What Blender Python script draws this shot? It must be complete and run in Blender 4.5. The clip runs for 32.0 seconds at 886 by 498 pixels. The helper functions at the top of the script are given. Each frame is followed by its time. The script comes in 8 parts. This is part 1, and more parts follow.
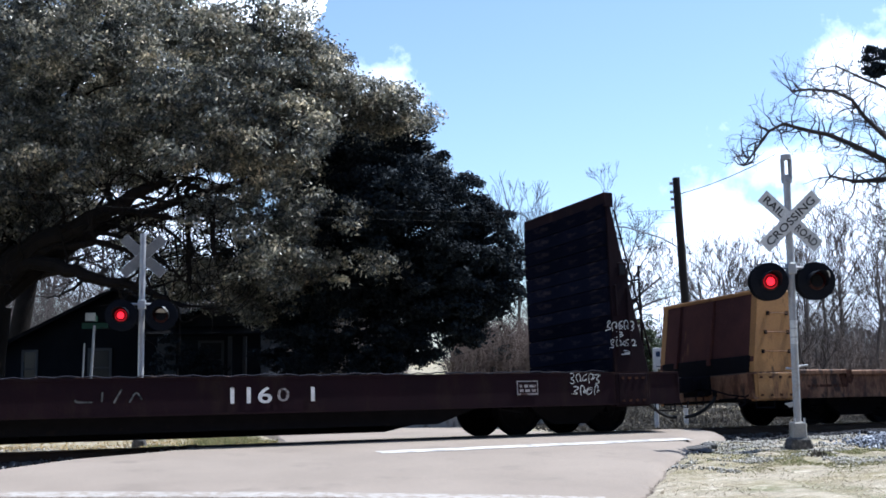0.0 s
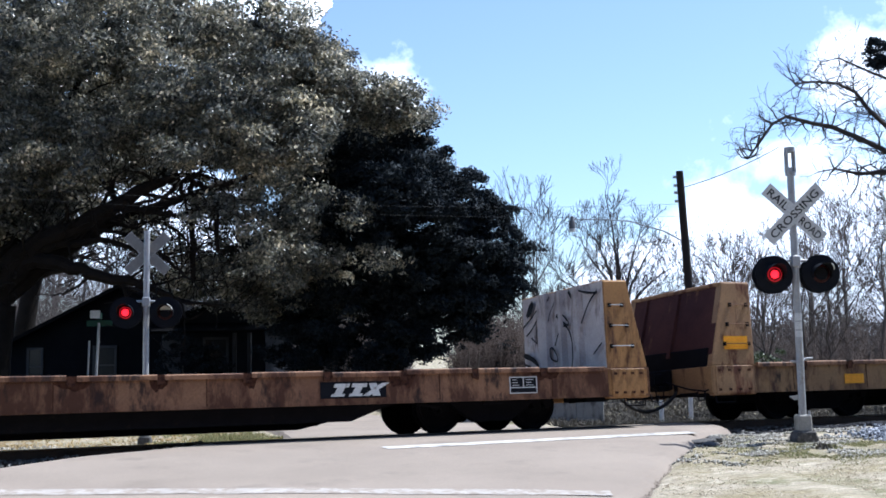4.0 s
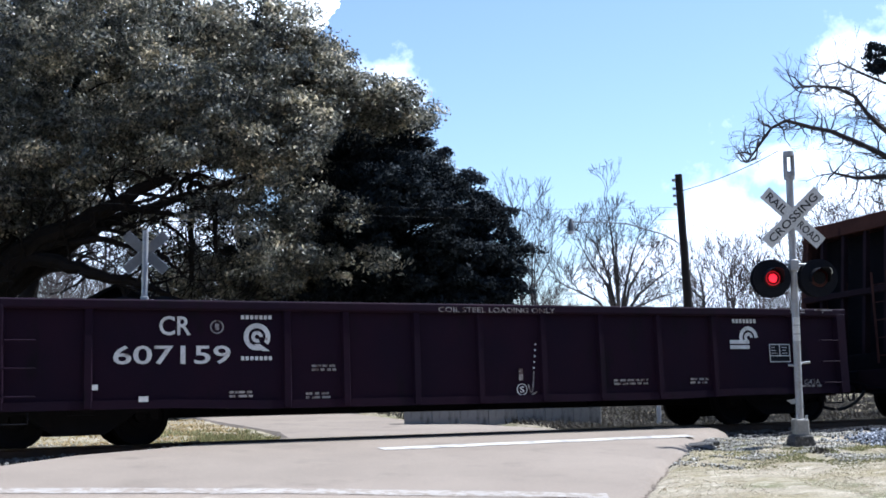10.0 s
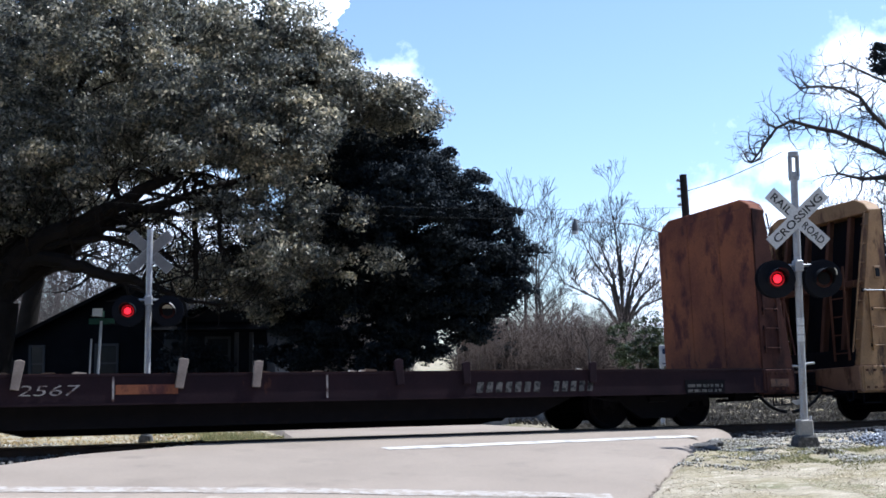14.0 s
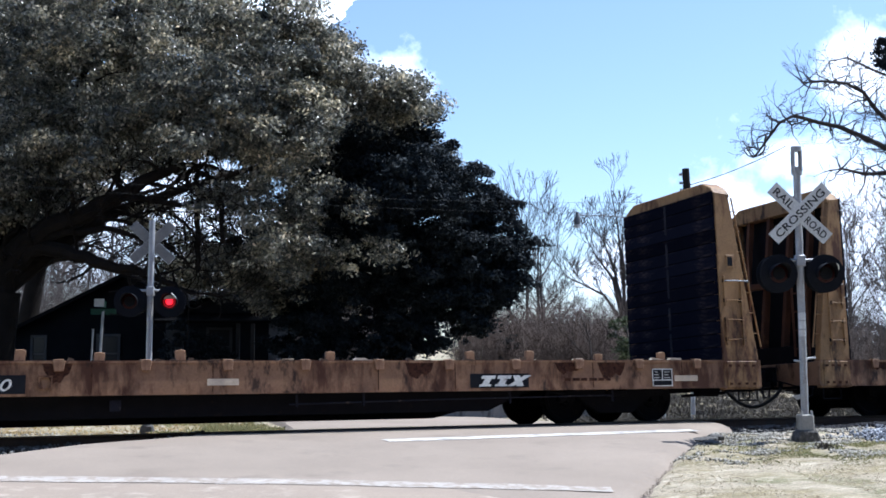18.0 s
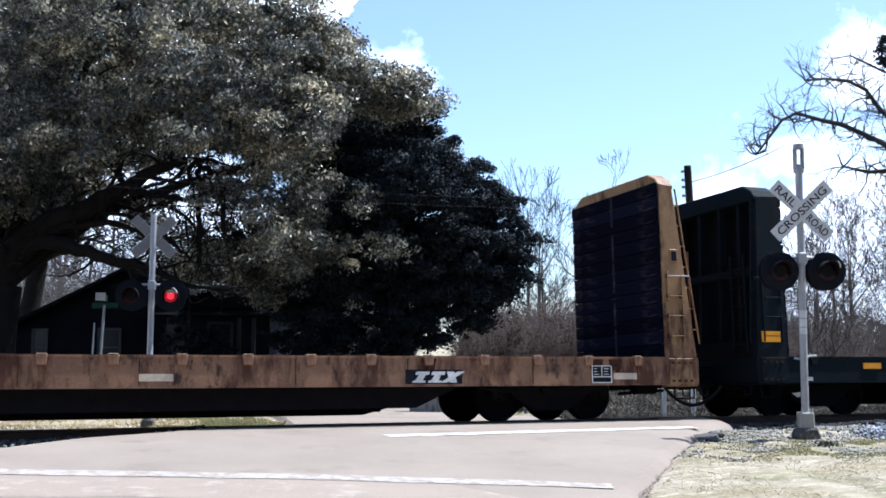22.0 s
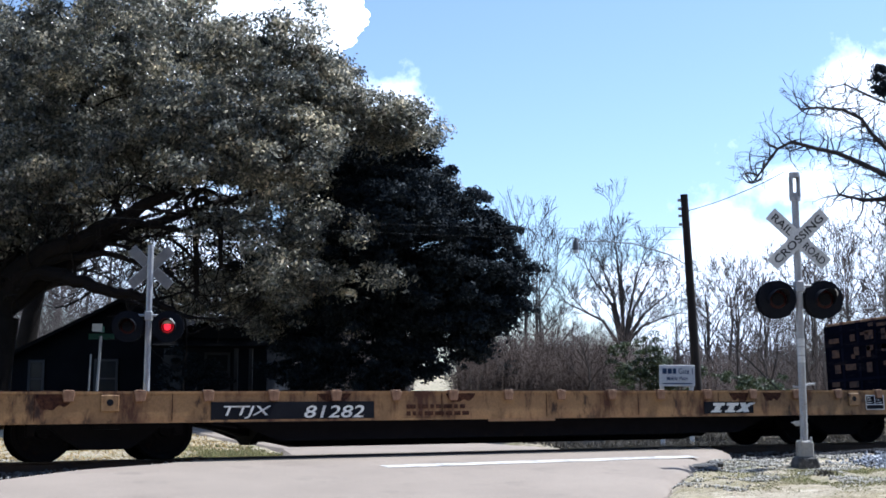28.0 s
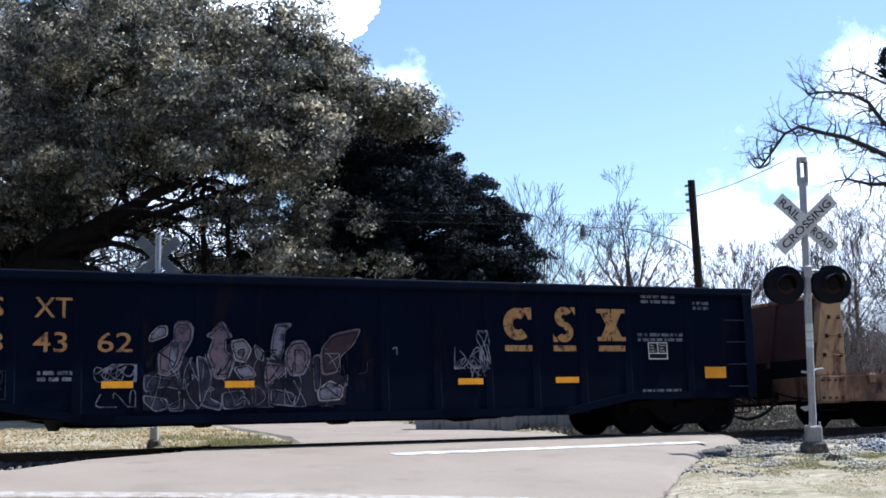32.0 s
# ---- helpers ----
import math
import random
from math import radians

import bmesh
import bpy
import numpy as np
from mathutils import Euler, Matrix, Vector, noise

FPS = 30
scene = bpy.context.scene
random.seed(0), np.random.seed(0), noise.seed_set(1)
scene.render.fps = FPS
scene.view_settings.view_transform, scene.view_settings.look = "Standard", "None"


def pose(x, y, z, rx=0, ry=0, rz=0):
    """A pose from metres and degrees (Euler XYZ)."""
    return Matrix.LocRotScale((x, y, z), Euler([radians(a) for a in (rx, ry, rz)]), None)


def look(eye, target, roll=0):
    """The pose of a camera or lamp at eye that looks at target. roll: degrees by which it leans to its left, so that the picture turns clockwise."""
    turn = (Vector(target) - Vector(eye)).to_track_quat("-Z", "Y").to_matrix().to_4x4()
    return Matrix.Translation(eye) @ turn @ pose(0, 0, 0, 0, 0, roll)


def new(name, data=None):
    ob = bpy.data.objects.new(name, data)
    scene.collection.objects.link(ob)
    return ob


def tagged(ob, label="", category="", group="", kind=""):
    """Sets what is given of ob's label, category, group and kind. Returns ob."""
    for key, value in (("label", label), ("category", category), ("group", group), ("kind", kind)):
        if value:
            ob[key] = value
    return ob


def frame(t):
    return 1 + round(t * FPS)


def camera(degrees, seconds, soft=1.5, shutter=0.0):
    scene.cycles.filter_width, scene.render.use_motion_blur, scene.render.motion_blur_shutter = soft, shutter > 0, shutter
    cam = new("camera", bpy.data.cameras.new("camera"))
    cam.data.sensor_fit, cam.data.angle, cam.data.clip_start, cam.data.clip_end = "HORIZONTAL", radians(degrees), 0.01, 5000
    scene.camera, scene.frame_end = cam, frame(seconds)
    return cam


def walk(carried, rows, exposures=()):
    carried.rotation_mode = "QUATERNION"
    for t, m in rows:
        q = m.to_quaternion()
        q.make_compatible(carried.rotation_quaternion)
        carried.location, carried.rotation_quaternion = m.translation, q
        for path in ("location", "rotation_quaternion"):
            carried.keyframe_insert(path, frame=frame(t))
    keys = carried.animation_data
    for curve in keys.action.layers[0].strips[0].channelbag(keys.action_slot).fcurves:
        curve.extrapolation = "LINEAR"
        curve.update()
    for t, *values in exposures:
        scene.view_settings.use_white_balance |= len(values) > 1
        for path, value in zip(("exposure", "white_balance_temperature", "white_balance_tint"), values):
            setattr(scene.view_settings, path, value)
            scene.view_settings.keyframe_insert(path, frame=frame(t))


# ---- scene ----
EYE = Vector((0.0, -18.96, 1.257))
cam = camera(41.81, 32.0, soft=1.7, shutter=0.0)
CAM = [
    (0, -23.686, 5.485, 0.367), (0.5, -23.710, 5.503, 0.414), (1, -23.518, 5.782, 0.558), (1.5, -23.507, 5.832, 0.453), (2, -23.484, 5.726, 0.575),
    (2.5, -23.472, 5.676, 0.648), (3, -23.444, 5.318, 0.434), (3.5, -23.448, 5.385, 0.606), (5.5, -23.479, 4.680, 0.801), (6, -23.380, 4.864, 0.779),
    (6.5, -23.635, 4.840, 0.506), (7, -23.519, 4.841, 0.331), (7.5, -23.502, 4.995, 0.443), (8, -23.613, 5.138, 0.468), (8.5, -23.819, 5.295, 0.102),
    (9, -23.720, 5.347, 0.148), (9.5, -23.596, 5.598, 0.096), (10, -23.576, 5.320, 0.331), (10.5, -23.487, 5.080, 0.362), (11, -23.398, 4.920, 0.256),
    (11.5, -23.437, 5.128, 0.354), (12, -23.424, 5.125, 0.260), (12.5, -23.399, 5.147, 0.270), (13, -23.465, 5.161, 0.215), (13.5, -23.361, 5.027, 0.153),
    (14, -23.380, 5.314, 0.199), (14.5, -23.285, 5.295, 0.241), (16.5, -23.205, 5.221, -0.093), (17, -23.276, 5.162, -0.129), (17.5, -23.243, 5.109, -0.054),
    (18, -23.317, 4.948, -0.169), (18.5, -23.313, 4.886, -0.251), (19, -23.282, 4.957, -0.341), (19.5, -23.293, 4.872, -0.321), (20, -23.363, 4.832, -0.383),
    (20.5, -23.274, 4.755, -0.436), (21, -23.254, 4.761, -0.395), (21.5, -23.272, 4.772, -0.475), (22, -23.276, 4.736, -0.489), (22.5, -23.101, 5.002, -0.203),
    (23, -23.184, 5.262, -0.121), (23.5, -23.085, 5.455, 0.042), (24, -22.978, 5.046, 0.058), (24.5, -22.981, 5.687, 0.130), (25, -23.066, 5.825, 0.033),
    (25.5, -23.391, 5.889, -0.255), (27.5, -23.406, 6.113, -0.276), (28, -23.390, 6.198, -0.259), (28.5, -23.361, 6.163, -0.324), (29, -23.315, 5.960, -0.301),
    (29.5, -23.296, 5.903, -0.364), (30, -23.361, 5.868, -0.354), (30.5, -23.250, 5.845, -0.159), (31, -23.082, 5.873, 0.263), (31.5, -22.985, 5.579, 0.203),
    (32, -22.993, 5.589, 0.139),
]
RUN = [
    (0, -0.002), (0.5, -2.731), (1, -5.452), (1.5, -8.230), (2, -11.021), (2.5, -13.793), (3, -16.573), (3.5, -19.346),
    (4.5, -24.872), (5.5, -30.366), (6, -33.102), (6.5, -35.930), (7, -38.766), (7.5, -41.522), (8, -44.301), (8.5, -47.093),
    (9, -49.836), (9.5, -52.669), (10, -55.524), (10.5, -58.345), (11, -61.113), (11.5, -63.933), (12, -66.762), (12.5, -69.536),
    (13, -72.310), (13.5, -75.078), (14, -77.833), (14.5, -80.632), (15.5, -86.235), (16.5, -91.845), (17, -94.652), (17.5, -97.388),
    (18, -100.198), (18.5, -103.012), (19, -105.742), (19.5, -108.544), (20, -111.343), (20.5, -114.102), (21, -116.911), (21.5, -119.734),
    (22, -122.534), (22.5, -125.289), (23, -128.101), (23.5, -130.913), (24, -133.640), (24.5, -136.431), (25, -139.245), (25.5, -142.066),
    (26.5, -147.731), (27.5, -153.423), (28, -156.280), (28.5, -159.108), (29, -161.885), (29.5, -164.685), (30, -167.494), (30.5, -170.266),
    (31, -173.084), (31.5, -175.886), (32, -178.624),
]
EXPOSURE = 0.95
walk(cam, [(t, pose(EYE.x, EYE.y, EYE.z, 90 + p, r, y)) for t, y, p, r in CAM], exposures=[(t, EXPOSURE + e, 5390, 10) for t, e in ((0, 0), (21.4, 0), (22.0, 0.2), (22.8, 0.06), (24, 0), (32, 0))])

# plan frame of the standpoint: metres to the right, ahead, up
YAW = radians(-23.3)
RIGHT = Vector((math.cos(YAW), math.sin(YAW), 0))
AHEAD = Vector((-math.sin(YAW), math.cos(YAW), 0))


def site(r, a, z=0.0):
    p = RIGHT * r + AHEAD * a
    return Vector((EYE.x + p.x, EYE.y + p.y, z))


# ---- light ----
SUN_DIR = (RIGHT * math.cos(radians(24)) + AHEAD * math.sin(radians(24))) * math.cos(radians(61)) + Vector((0, 0, math.sin(radians(61))))
sun_data = bpy.data.lights.new("sun", "SUN")
sun_data.energy, sun_data.angle, sun_data.color = 5.0, radians(0.55), (1.0, 0.94, 0.84)
sun = new("sun", sun_data)
sun.matrix_world = look(SUN_DIR * 100, (0, 0, 0))

world = bpy.data.worlds.new("sky")
scene.world = world
world.use_nodes = True
wn, wl = world.node_tree.nodes, world.node_tree.links
wn.clear()
w_out = wn.new("ShaderNodeOutputWorld")
w_bg = wn.new("ShaderNodeBackground")
w_bg.inputs["Strength"].default_value = 0.082
w_sky = wn.new("ShaderNodeTexSky")
w_sky.sky_type = "NISHITA"
w_sky.sun_disc = False
w_sky.sun_elevation = radians(61)
w_sky.sun_rotation = math.atan2(SUN_DIR.x, SUN_DIR.y)
w_sky.air_density, w_sky.dust_density, w_sky.ozone_density = 1.0, 0.6, 3.0
w_co = wn.new("ShaderNodeTexCoord")
w_noise = wn.new("ShaderNodeTexNoise")
w_noise.inputs["Scale"].default_value, w_noise.inputs["Detail"].default_value, w_noise.inputs["Roughness"].default_value = 14, 7, 0.6
wl.new(w_co.outputs["Generated"], w_noise.inputs["Vector"])
# cumulus banks: direction, half height, flattening, weight
CLOUDS = [((0.6225, 0.7826, 0.048), 0.105, 0.80, 1.0), ((0.707, 0.707, 0.080), 0.120, 0.80, 1.0), ((0.560, 0.822, 0.072), 0.040, 0.45, 0.8),
          ((0.638, 0.754, 0.156), 0.030, 0.50, 0.8), ((0.672, 0.702, 0.225), 0.045, 0.75, 0.85),
          ((0.350, 0.908, 0.228), 0.031, 0.65, 1.0), ((0.145, 0.982, 0.125), 0.085, 0.55, 1.0), ((0.030, 0.985, 0.160), 0.07, 0.6, 0.9), ((0.92, -0.20, 0.30), 0.11, 0.5, 1.0)]
cover = None
for d, size, flat, weight in CLOUDS:
    sub = wn.new("ShaderNodeVectorMath")
    sub.operation = "SUBTRACT"
    sub.inputs[1].default_value = Vector(d).normalized()
    wl.new(w_co.outputs["Generated"], sub.inputs[0])
    scl = wn.new("ShaderNodeVectorMath")
    scl.operation = "MULTIPLY"
    scl.inputs[1].default_value = (flat / size, flat / size, 1 / size)
    wl.new(sub.outputs[0], scl.inputs[0])
    ln = wn.new("ShaderNodeVectorMath")
    ln.operation = "LENGTH"
    wl.new(scl.outputs[0], ln.inputs[0])
    ma = wn.new("ShaderNodeMath")
    ma.operation = "MULTIPLY_ADD"
    ma.inputs[1].default_value, ma.inputs[2].default_value = -0.55, 0.55 + 0.25 * weight
    wl.new(ln.outputs["Value"], ma.inputs[0])
    if cover is None:
        cover = ma
    else:
        mx = wn.new("ShaderNodeMath")
        mx.operation = "MAXIMUM"
        wl.new(cover.outputs[0], mx.inputs[0])
        wl.new(ma.outputs[0], mx.inputs[1])
        cover = mx
w_add = wn.new("ShaderNodeMath")
w_add.operation = "MULTIPLY_ADD"
w_add.inputs[1].default_value, w_add.inputs[2].default_value = 1.5, -0.75
wl.new(w_noise.outputs["Fac"], w_add.inputs[0])
w_sum = wn.new("ShaderNodeMath")
wl.new(w_add.outputs[0], w_sum.inputs[0])
wl.new(cover.outputs[0], w_sum.inputs[1])
w_ramp = wn.new("ShaderNodeValToRGB")
w_ramp.color_ramp.elements[0].position, w_ramp.color_ramp.elements[1].position = 0.22, 0.55
wl.new(w_sum.outputs[0], w_ramp.inputs[0])
w_mix = wn.new("ShaderNodeMix")
w_mix.data_type = "RGBA"
w_mix.inputs["B"].default_value = (12.6, 13.2, 14.2, 1)
wl.new(w_ramp.outputs["Color"], w_mix.inputs["Factor"])
w_hsv = wn.new("ShaderNodeHueSaturation")
w_hsv.inputs["Saturation"].default_value, w_hsv.inputs["Value"].default_value = 0.86, 1.18
wl.new(w_sky.outputs["Color"], w_hsv.inputs["Color"])
wl.new(w_hsv.outputs["Color"], w_mix.inputs["A"])
wl.new(w_mix.outputs["Result"], w_bg.inputs["Color"])
wl.new(w_bg.outputs[0], w_out.inputs[0])


# ---- materials ----
def ramp(nt, fac, stops):
    n = nt.nodes.new("ShaderNodeValToRGB")
    el = n.color_ramp.elements
    while len(el) < len(stops):
        el.new(0.5)
    for e, (p, c) in zip(el, stops):
        e.position, e.color = p, (*c, 1)
    nt.links.new(fac, n.inputs[0])
    return n.outputs["Color"]


def blend(nt, fac, a, b, mode="MIX"):
    n = nt.nodes.new("ShaderNodeMix")
    n.data_type, n.blend_type = "RGBA", mode
    for key, v in (("Factor", fac), ("A", a), ("B", b)):
        if hasattr(v, "is_output"):
            nt.links.new(v, n.inputs[key])
        else:
            n.inputs[key].default_value = v if key == "Factor" else (*v, 1)
    return n.outputs["Result"]


def grain(nt, scale, detail=5, stretch=(1, 1, 1), rough=0.6, offset=0.0):
    tc = nt.nodes.new("ShaderNodeTexCoord")
    mp = nt.nodes.new("ShaderNodeMapping")
    mp.inputs["Scale"].default_value = stretch
    mp.inputs["Location"].default_value = (offset, offset * 0.7, offset * 0.3)
    nt.links.new(tc.outputs["Object"], mp.inputs[0])
    n = nt.nodes.new("ShaderNodeTexNoise")
    n.inputs["Scale"].default_value, n.inputs["Detail"].default_value, n.inputs["Roughness"].default_value = scale, detail, rough
    nt.links.new(mp.outputs[0], n.inputs["Vector"])
    return n.outputs["Fac"]


def mat(name, c1, c2=None, scale=3.0, rough=0.75, metal=0.0, bump=0.25, fine=45.0, stain=None, amount=0.45, streak=1.0, depth=0.01, vary=0.0, spec=0.25, grime=None):
    """Two colours mixed at a coarse scale, fine grain, stains that may run down the surface."""
    m = bpy.data.materials.new(name)
    m.use_nodes = True
    nt = m.node_tree
    bsdf = nt.nodes["Principled BSDF"]
    c2 = c2 or tuple(v * 0.75 for v in c1)
    col = ramp(nt, grain(nt, scale), [(0.35, c1), (0.68, c2)])
    f = grain(nt, fine, 3, offset=3.1)
    col = blend(nt, 1.0, col, ramp(nt, f, [(0.25, (0.78,) * 3), (0.75, (1.15,) * 3)]), "MULTIPLY")
    if stain:
        s = grain(nt, scale * 1.7, 7, (1, 1, 1 / streak), 0.68, 7.7)
        mask = ramp(nt, s, [(max(0.0, 0.93 - amount), (0, 0, 0)), (min(1.0, 1.05 - amount), (1, 1, 1))])
        col = blend(nt, mask, col, stain)
    if grime:
        g = blend(nt, 0.5, grain(nt, 0.9, 6, (1, 1, 0.55), 0.7, 12.3), grain(nt, 4.5, 6, (1, 1, 0.4), 0.7, 5.3))
        col = blend(nt, ramp(nt, g, [(grime[1], (0, 0, 0)), (grime[1] + 0.06, (0.9, 0.9, 0.9))]), col, grime[0])
    if vary:
        oi = nt.nodes.new("ShaderNodeObjectInfo")
        col = blend(nt, 1.0, col, ramp(nt, oi.outputs["Random"], [(0.0, (1 - vary,) * 3), (1.0, (1 + vary,) * 3)]), "MULTIPLY")
    nt.links.new(col, bsdf.inputs["Base Color"])
    bsdf.inputs["Metallic"].default_value = metal
    bsdf.inputs["Specular IOR Level"].default_value = spec
    rr = nt.nodes.new("ShaderNodeMapRange")
    rr.inputs["To Min"].default_value, rr.inputs["To Max"].default_value = max(0.05, rough - 0.14), min(1, rough + 0.14)
    nt.links.new(f, rr.inputs["Value"])
    nt.links.new(rr.outputs[0], bsdf.inputs["Roughness"])
    if bump:
        b = nt.nodes.new("ShaderNodeBump")
        b.inputs["Strength"].default_value, b.inputs["Distance"].default_value = bump, depth
        nt.links.new(f, b.inputs["Height"])
        nt.links.new(b.outputs[0], bsdf.inputs["Normal"])
    return m


def leaf_mat(name, c1, c2, c3, through_leaf=0.35, rough=0.42, spec=0.3, tuft=0.0):
    m = bpy.data.materials.new(name)
    m.use_nodes = True
    nt = m.node_tree
    bsdf = nt.nodes["Principled BSDF"]
    geo = nt.nodes.new("ShaderNodeNewGeometry")
    col = ramp(nt, geo.outputs["Random Per Island"], [(0.0, c1), (0.62, c2), (1.0, c3)])
    col = blend(nt, 1.0, col, ramp(nt, grain(nt, 0.7, 3), [(0.3, (0.7,) * 3), (0.7, (1.25,) * 3)]), "MULTIPLY")
    # bluish dark and warm bright tufts put shade and sun into the leaf colour
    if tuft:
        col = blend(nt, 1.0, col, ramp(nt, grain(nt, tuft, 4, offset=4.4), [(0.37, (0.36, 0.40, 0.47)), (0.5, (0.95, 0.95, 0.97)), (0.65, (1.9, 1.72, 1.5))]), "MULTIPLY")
    nt.links.new(col, bsdf.inputs["Base Color"])
    bsdf.inputs["Roughness"].default_value = rough
    bsdf.inputs["Specular IOR Level"].default_value = spec if rough < 0.6 else 0.1
    tr = nt.nodes.new("ShaderNodeBsdfTranslucent")
    nt.links.new(col, tr.inputs["Color"])
    mx = nt.nodes.new("ShaderNodeMixShader")
    mx.inputs[0].default_value = through_leaf
    nt.links.new(bsdf.outputs[0], mx.inputs[1])
    nt.links.new(tr.outputs[0], mx.inputs[2])
    nt.links.new(mx.outputs[0], nt.nodes["Material Output"].inputs[0])
    return m


def glow(name, color, strength):
    m = bpy.data.materials.new(name)
    m.use_nodes = True
    bsdf = m.node_tree.nodes["Principled BSDF"]
    bsdf.inputs["Base Color"].default_value = (*color, 1)
    bsdf.inputs["Emission Color"].default_value = (*color, 1)
    bsdf.inputs["Emission Strength"].default_value = strength
    return m


RUST = (0.075, 0.032, 0.018)
ASPHALT = mat("asphalt", (0.250, 0.206, 0.166), (0.21, 0.172, 0.138), 0.5, 0.9, bump=0.5, fine=70, stain=(0.18, 0.148, 0.119), amount=0.38, depth=0.006)
EDGE_PAINT = mat("worn edge line paint", (0.37, 0.335, 0.30), (0.30, 0.27, 0.24), 4, 0.85, fine=40, stain=(0.24, 0.2, 0.165), amount=0.47)
ROAD_PAINT = mat("road paint", (0.50, 0.47, 0.43), (0.37, 0.345, 0.31), 2, 0.8, fine=40, stain=(0.22, 0.21, 0.2), amount=0.42)
OLD_CONCRETE = mat("grey weathered concrete", (0.26, 0.25, 0.235), (0.20, 0.195, 0.185), 2, 0.9, stain=(0.08, 0.075, 0.07), amount=0.42, streak=3)
PRIMER = mat("brown rusted end sheet", (0.105, 0.048, 0.028), (0.07, 0.034, 0.022), 1.6, 0.8, stain=(0.2, 0.1, 0.045), amount=0.34, streak=3, fine=30, spec=0.1)
CONCRETE = mat("concrete", (0.36, 0.34, 0.31), (0.28, 0.27, 0.25), 2, 0.85, stain=(0.16, 0.15, 0.13), amount=0.42, streak=3)
GALV = mat("galvanised steel", (0.42, 0.42, 0.43), (0.34, 0.34, 0.35), 4, 0.5, 0.35, stain=(0.25, 0.22, 0.2), amount=0.36, bump=0.08)
BLACK = mat("black paint", (0.007, 0.008, 0.012), (0.011, 0.012, 0.016), 5, 0.7, bump=0.05, spec=0.10)
SIGN_WHITE = mat("white sign sheet", (0.66, 0.66, 0.65), (0.56, 0.56, 0.55), 3, 0.5, bump=0.04, stain=(0.45, 0.42, 0.38), amount=0.3)
SIGN_BACK = mat("bare aluminium sheet", (0.25, 0.24, 0.225), (0.19, 0.185, 0.175), 4, 0.6, 0.25, bump=0.06)
SIGN_BLACK = mat("black sign ink", (0.02, 0.02, 0.022), (0.03, 0.03, 0.03), 5, 0.6, bump=0)
SIGN_GREEN = mat("green street sign sheet", (0.012, 0.06, 0.038), (0.012, 0.05, 0.032), 4, 0.5, bump=0)
LENS_RED = mat("dark red lens", (0.028, 0.004, 0.005), (0.02, 0.003, 0.004), 6, 0.3, bump=0.05, spec=0.2)
LAMP_RED = glow("lit red lamp", (1.0, 0.010, 0.02), 1.5)
LAMP_RING = glow("dim red lamp ring", (0.40, 0.004, 0.010), 0.40)
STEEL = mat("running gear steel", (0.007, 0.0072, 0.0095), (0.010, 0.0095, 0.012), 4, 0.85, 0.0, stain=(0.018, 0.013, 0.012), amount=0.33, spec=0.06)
RAIL = mat("rail steel", (0.06, 0.045, 0.038), (0.085, 0.055, 0.04), 6, 0.6, 0.4)
RAIL_TOP = mat("polished rail head", (0.35, 0.34, 0.33), (0.28, 0.27, 0.26), 8, 0.25, 0.9, bump=0.03)
RUBBER = mat("black rubber", (0.015, 0.015, 0.016), (0.024, 0.023, 0.022), 8, 0.75)
TIE = mat("creosoted tie wood", (0.06, 0.045, 0.035), (0.035, 0.028, 0.024), 4, 0.9, stain=(0.11, 0.10, 0.09), amount=0.4, vary=0.25)
YELLOW = mat("weathered yellow car paint", (0.30, 0.178, 0.080), (0.235, 0.135, 0.065), 1.3, 0.62, stain=RUST, amount=0.43, streak=3.0, fine=30, grime=((0.022, 0.012, 0.010), 0.55))
YELLOW_OLD = mat("rust-stained yellow car paint", (0.25, 0.135, 0.074), (0.18, 0.092, 0.054), 1.6, 0.7, stain=RUST, amount=0.48, streak=2.5, fine=30, grime=((0.022, 0.012, 0.011), 0.535))
OXIDE = mat("oxide red car paint", (0.016, 0.0070, 0.0098), (0.0115, 0.0058, 0.0085), 1.2, 0.8, stain=(0.02, 0.012, 0.011), amount=0.42, streak=3, fine=30, spec=0.08)
SOOT = mat("soot-black car paint", (0.009, 0.0065, 0.009), (0.015, 0.008, 0.010), 1.2, 0.85, stain=(0.028, 0.016, 0.014), amount=0.36, streak=3, fine=30, spec=0.05)
OXIDE_RUST = mat("rusty brown car paint", (0.024, 0.014, 0.018), (0.015, 0.010, 0.014), 1.4, 0.8, stain=(0.10, 0.042, 0.024), amount=0.30, streak=3, fine=30, spec=0.08)
RUST_RED = mat("flaking rust red sheet", (0.215, 0.084, 0.044), (0.115, 0.045, 0.032), 1.1, 0.8, stain=(0.065, 0.026, 0.026), amount=0.42, streak=1.6, fine=30, spec=0.1, grime=((0.06, 0.027, 0.027), 0.57))
GREEN_DARK = mat("dark green car paint", (0.0065, 0.0105, 0.014), (0.009, 0.0125, 0.016), 1.3, 0.75, stain=(0.02, 0.015, 0.012), amount=0.36, streak=3, spec=0.08)
NAVY = mat("dark blue car paint", (0.0022, 0.0049, 0.0155), (0.0019, 0.0037, 0.011), 1.1, 0.75, stain=(0.012, 0.009, 0.011), amount=0.34, streak=4, spec=0.04)
WORN_TAN = mat("worn tan paint", (0.13, 0.072, 0.046), (0.075, 0.045, 0.034), 6, 0.85, stain=(0.03, 0.025, 0.025), amount=0.42)
TAN_PAINT = mat("peeling tan paint", (0.33, 0.200, 0.100), (0.265, 0.152, 0.08), 1.3, 0.65, stain=(0.10, 0.030, 0.018), amount=0.41, streak=3.0, fine=30, grime=((0.085, 0.026, 0.016), 0.535))
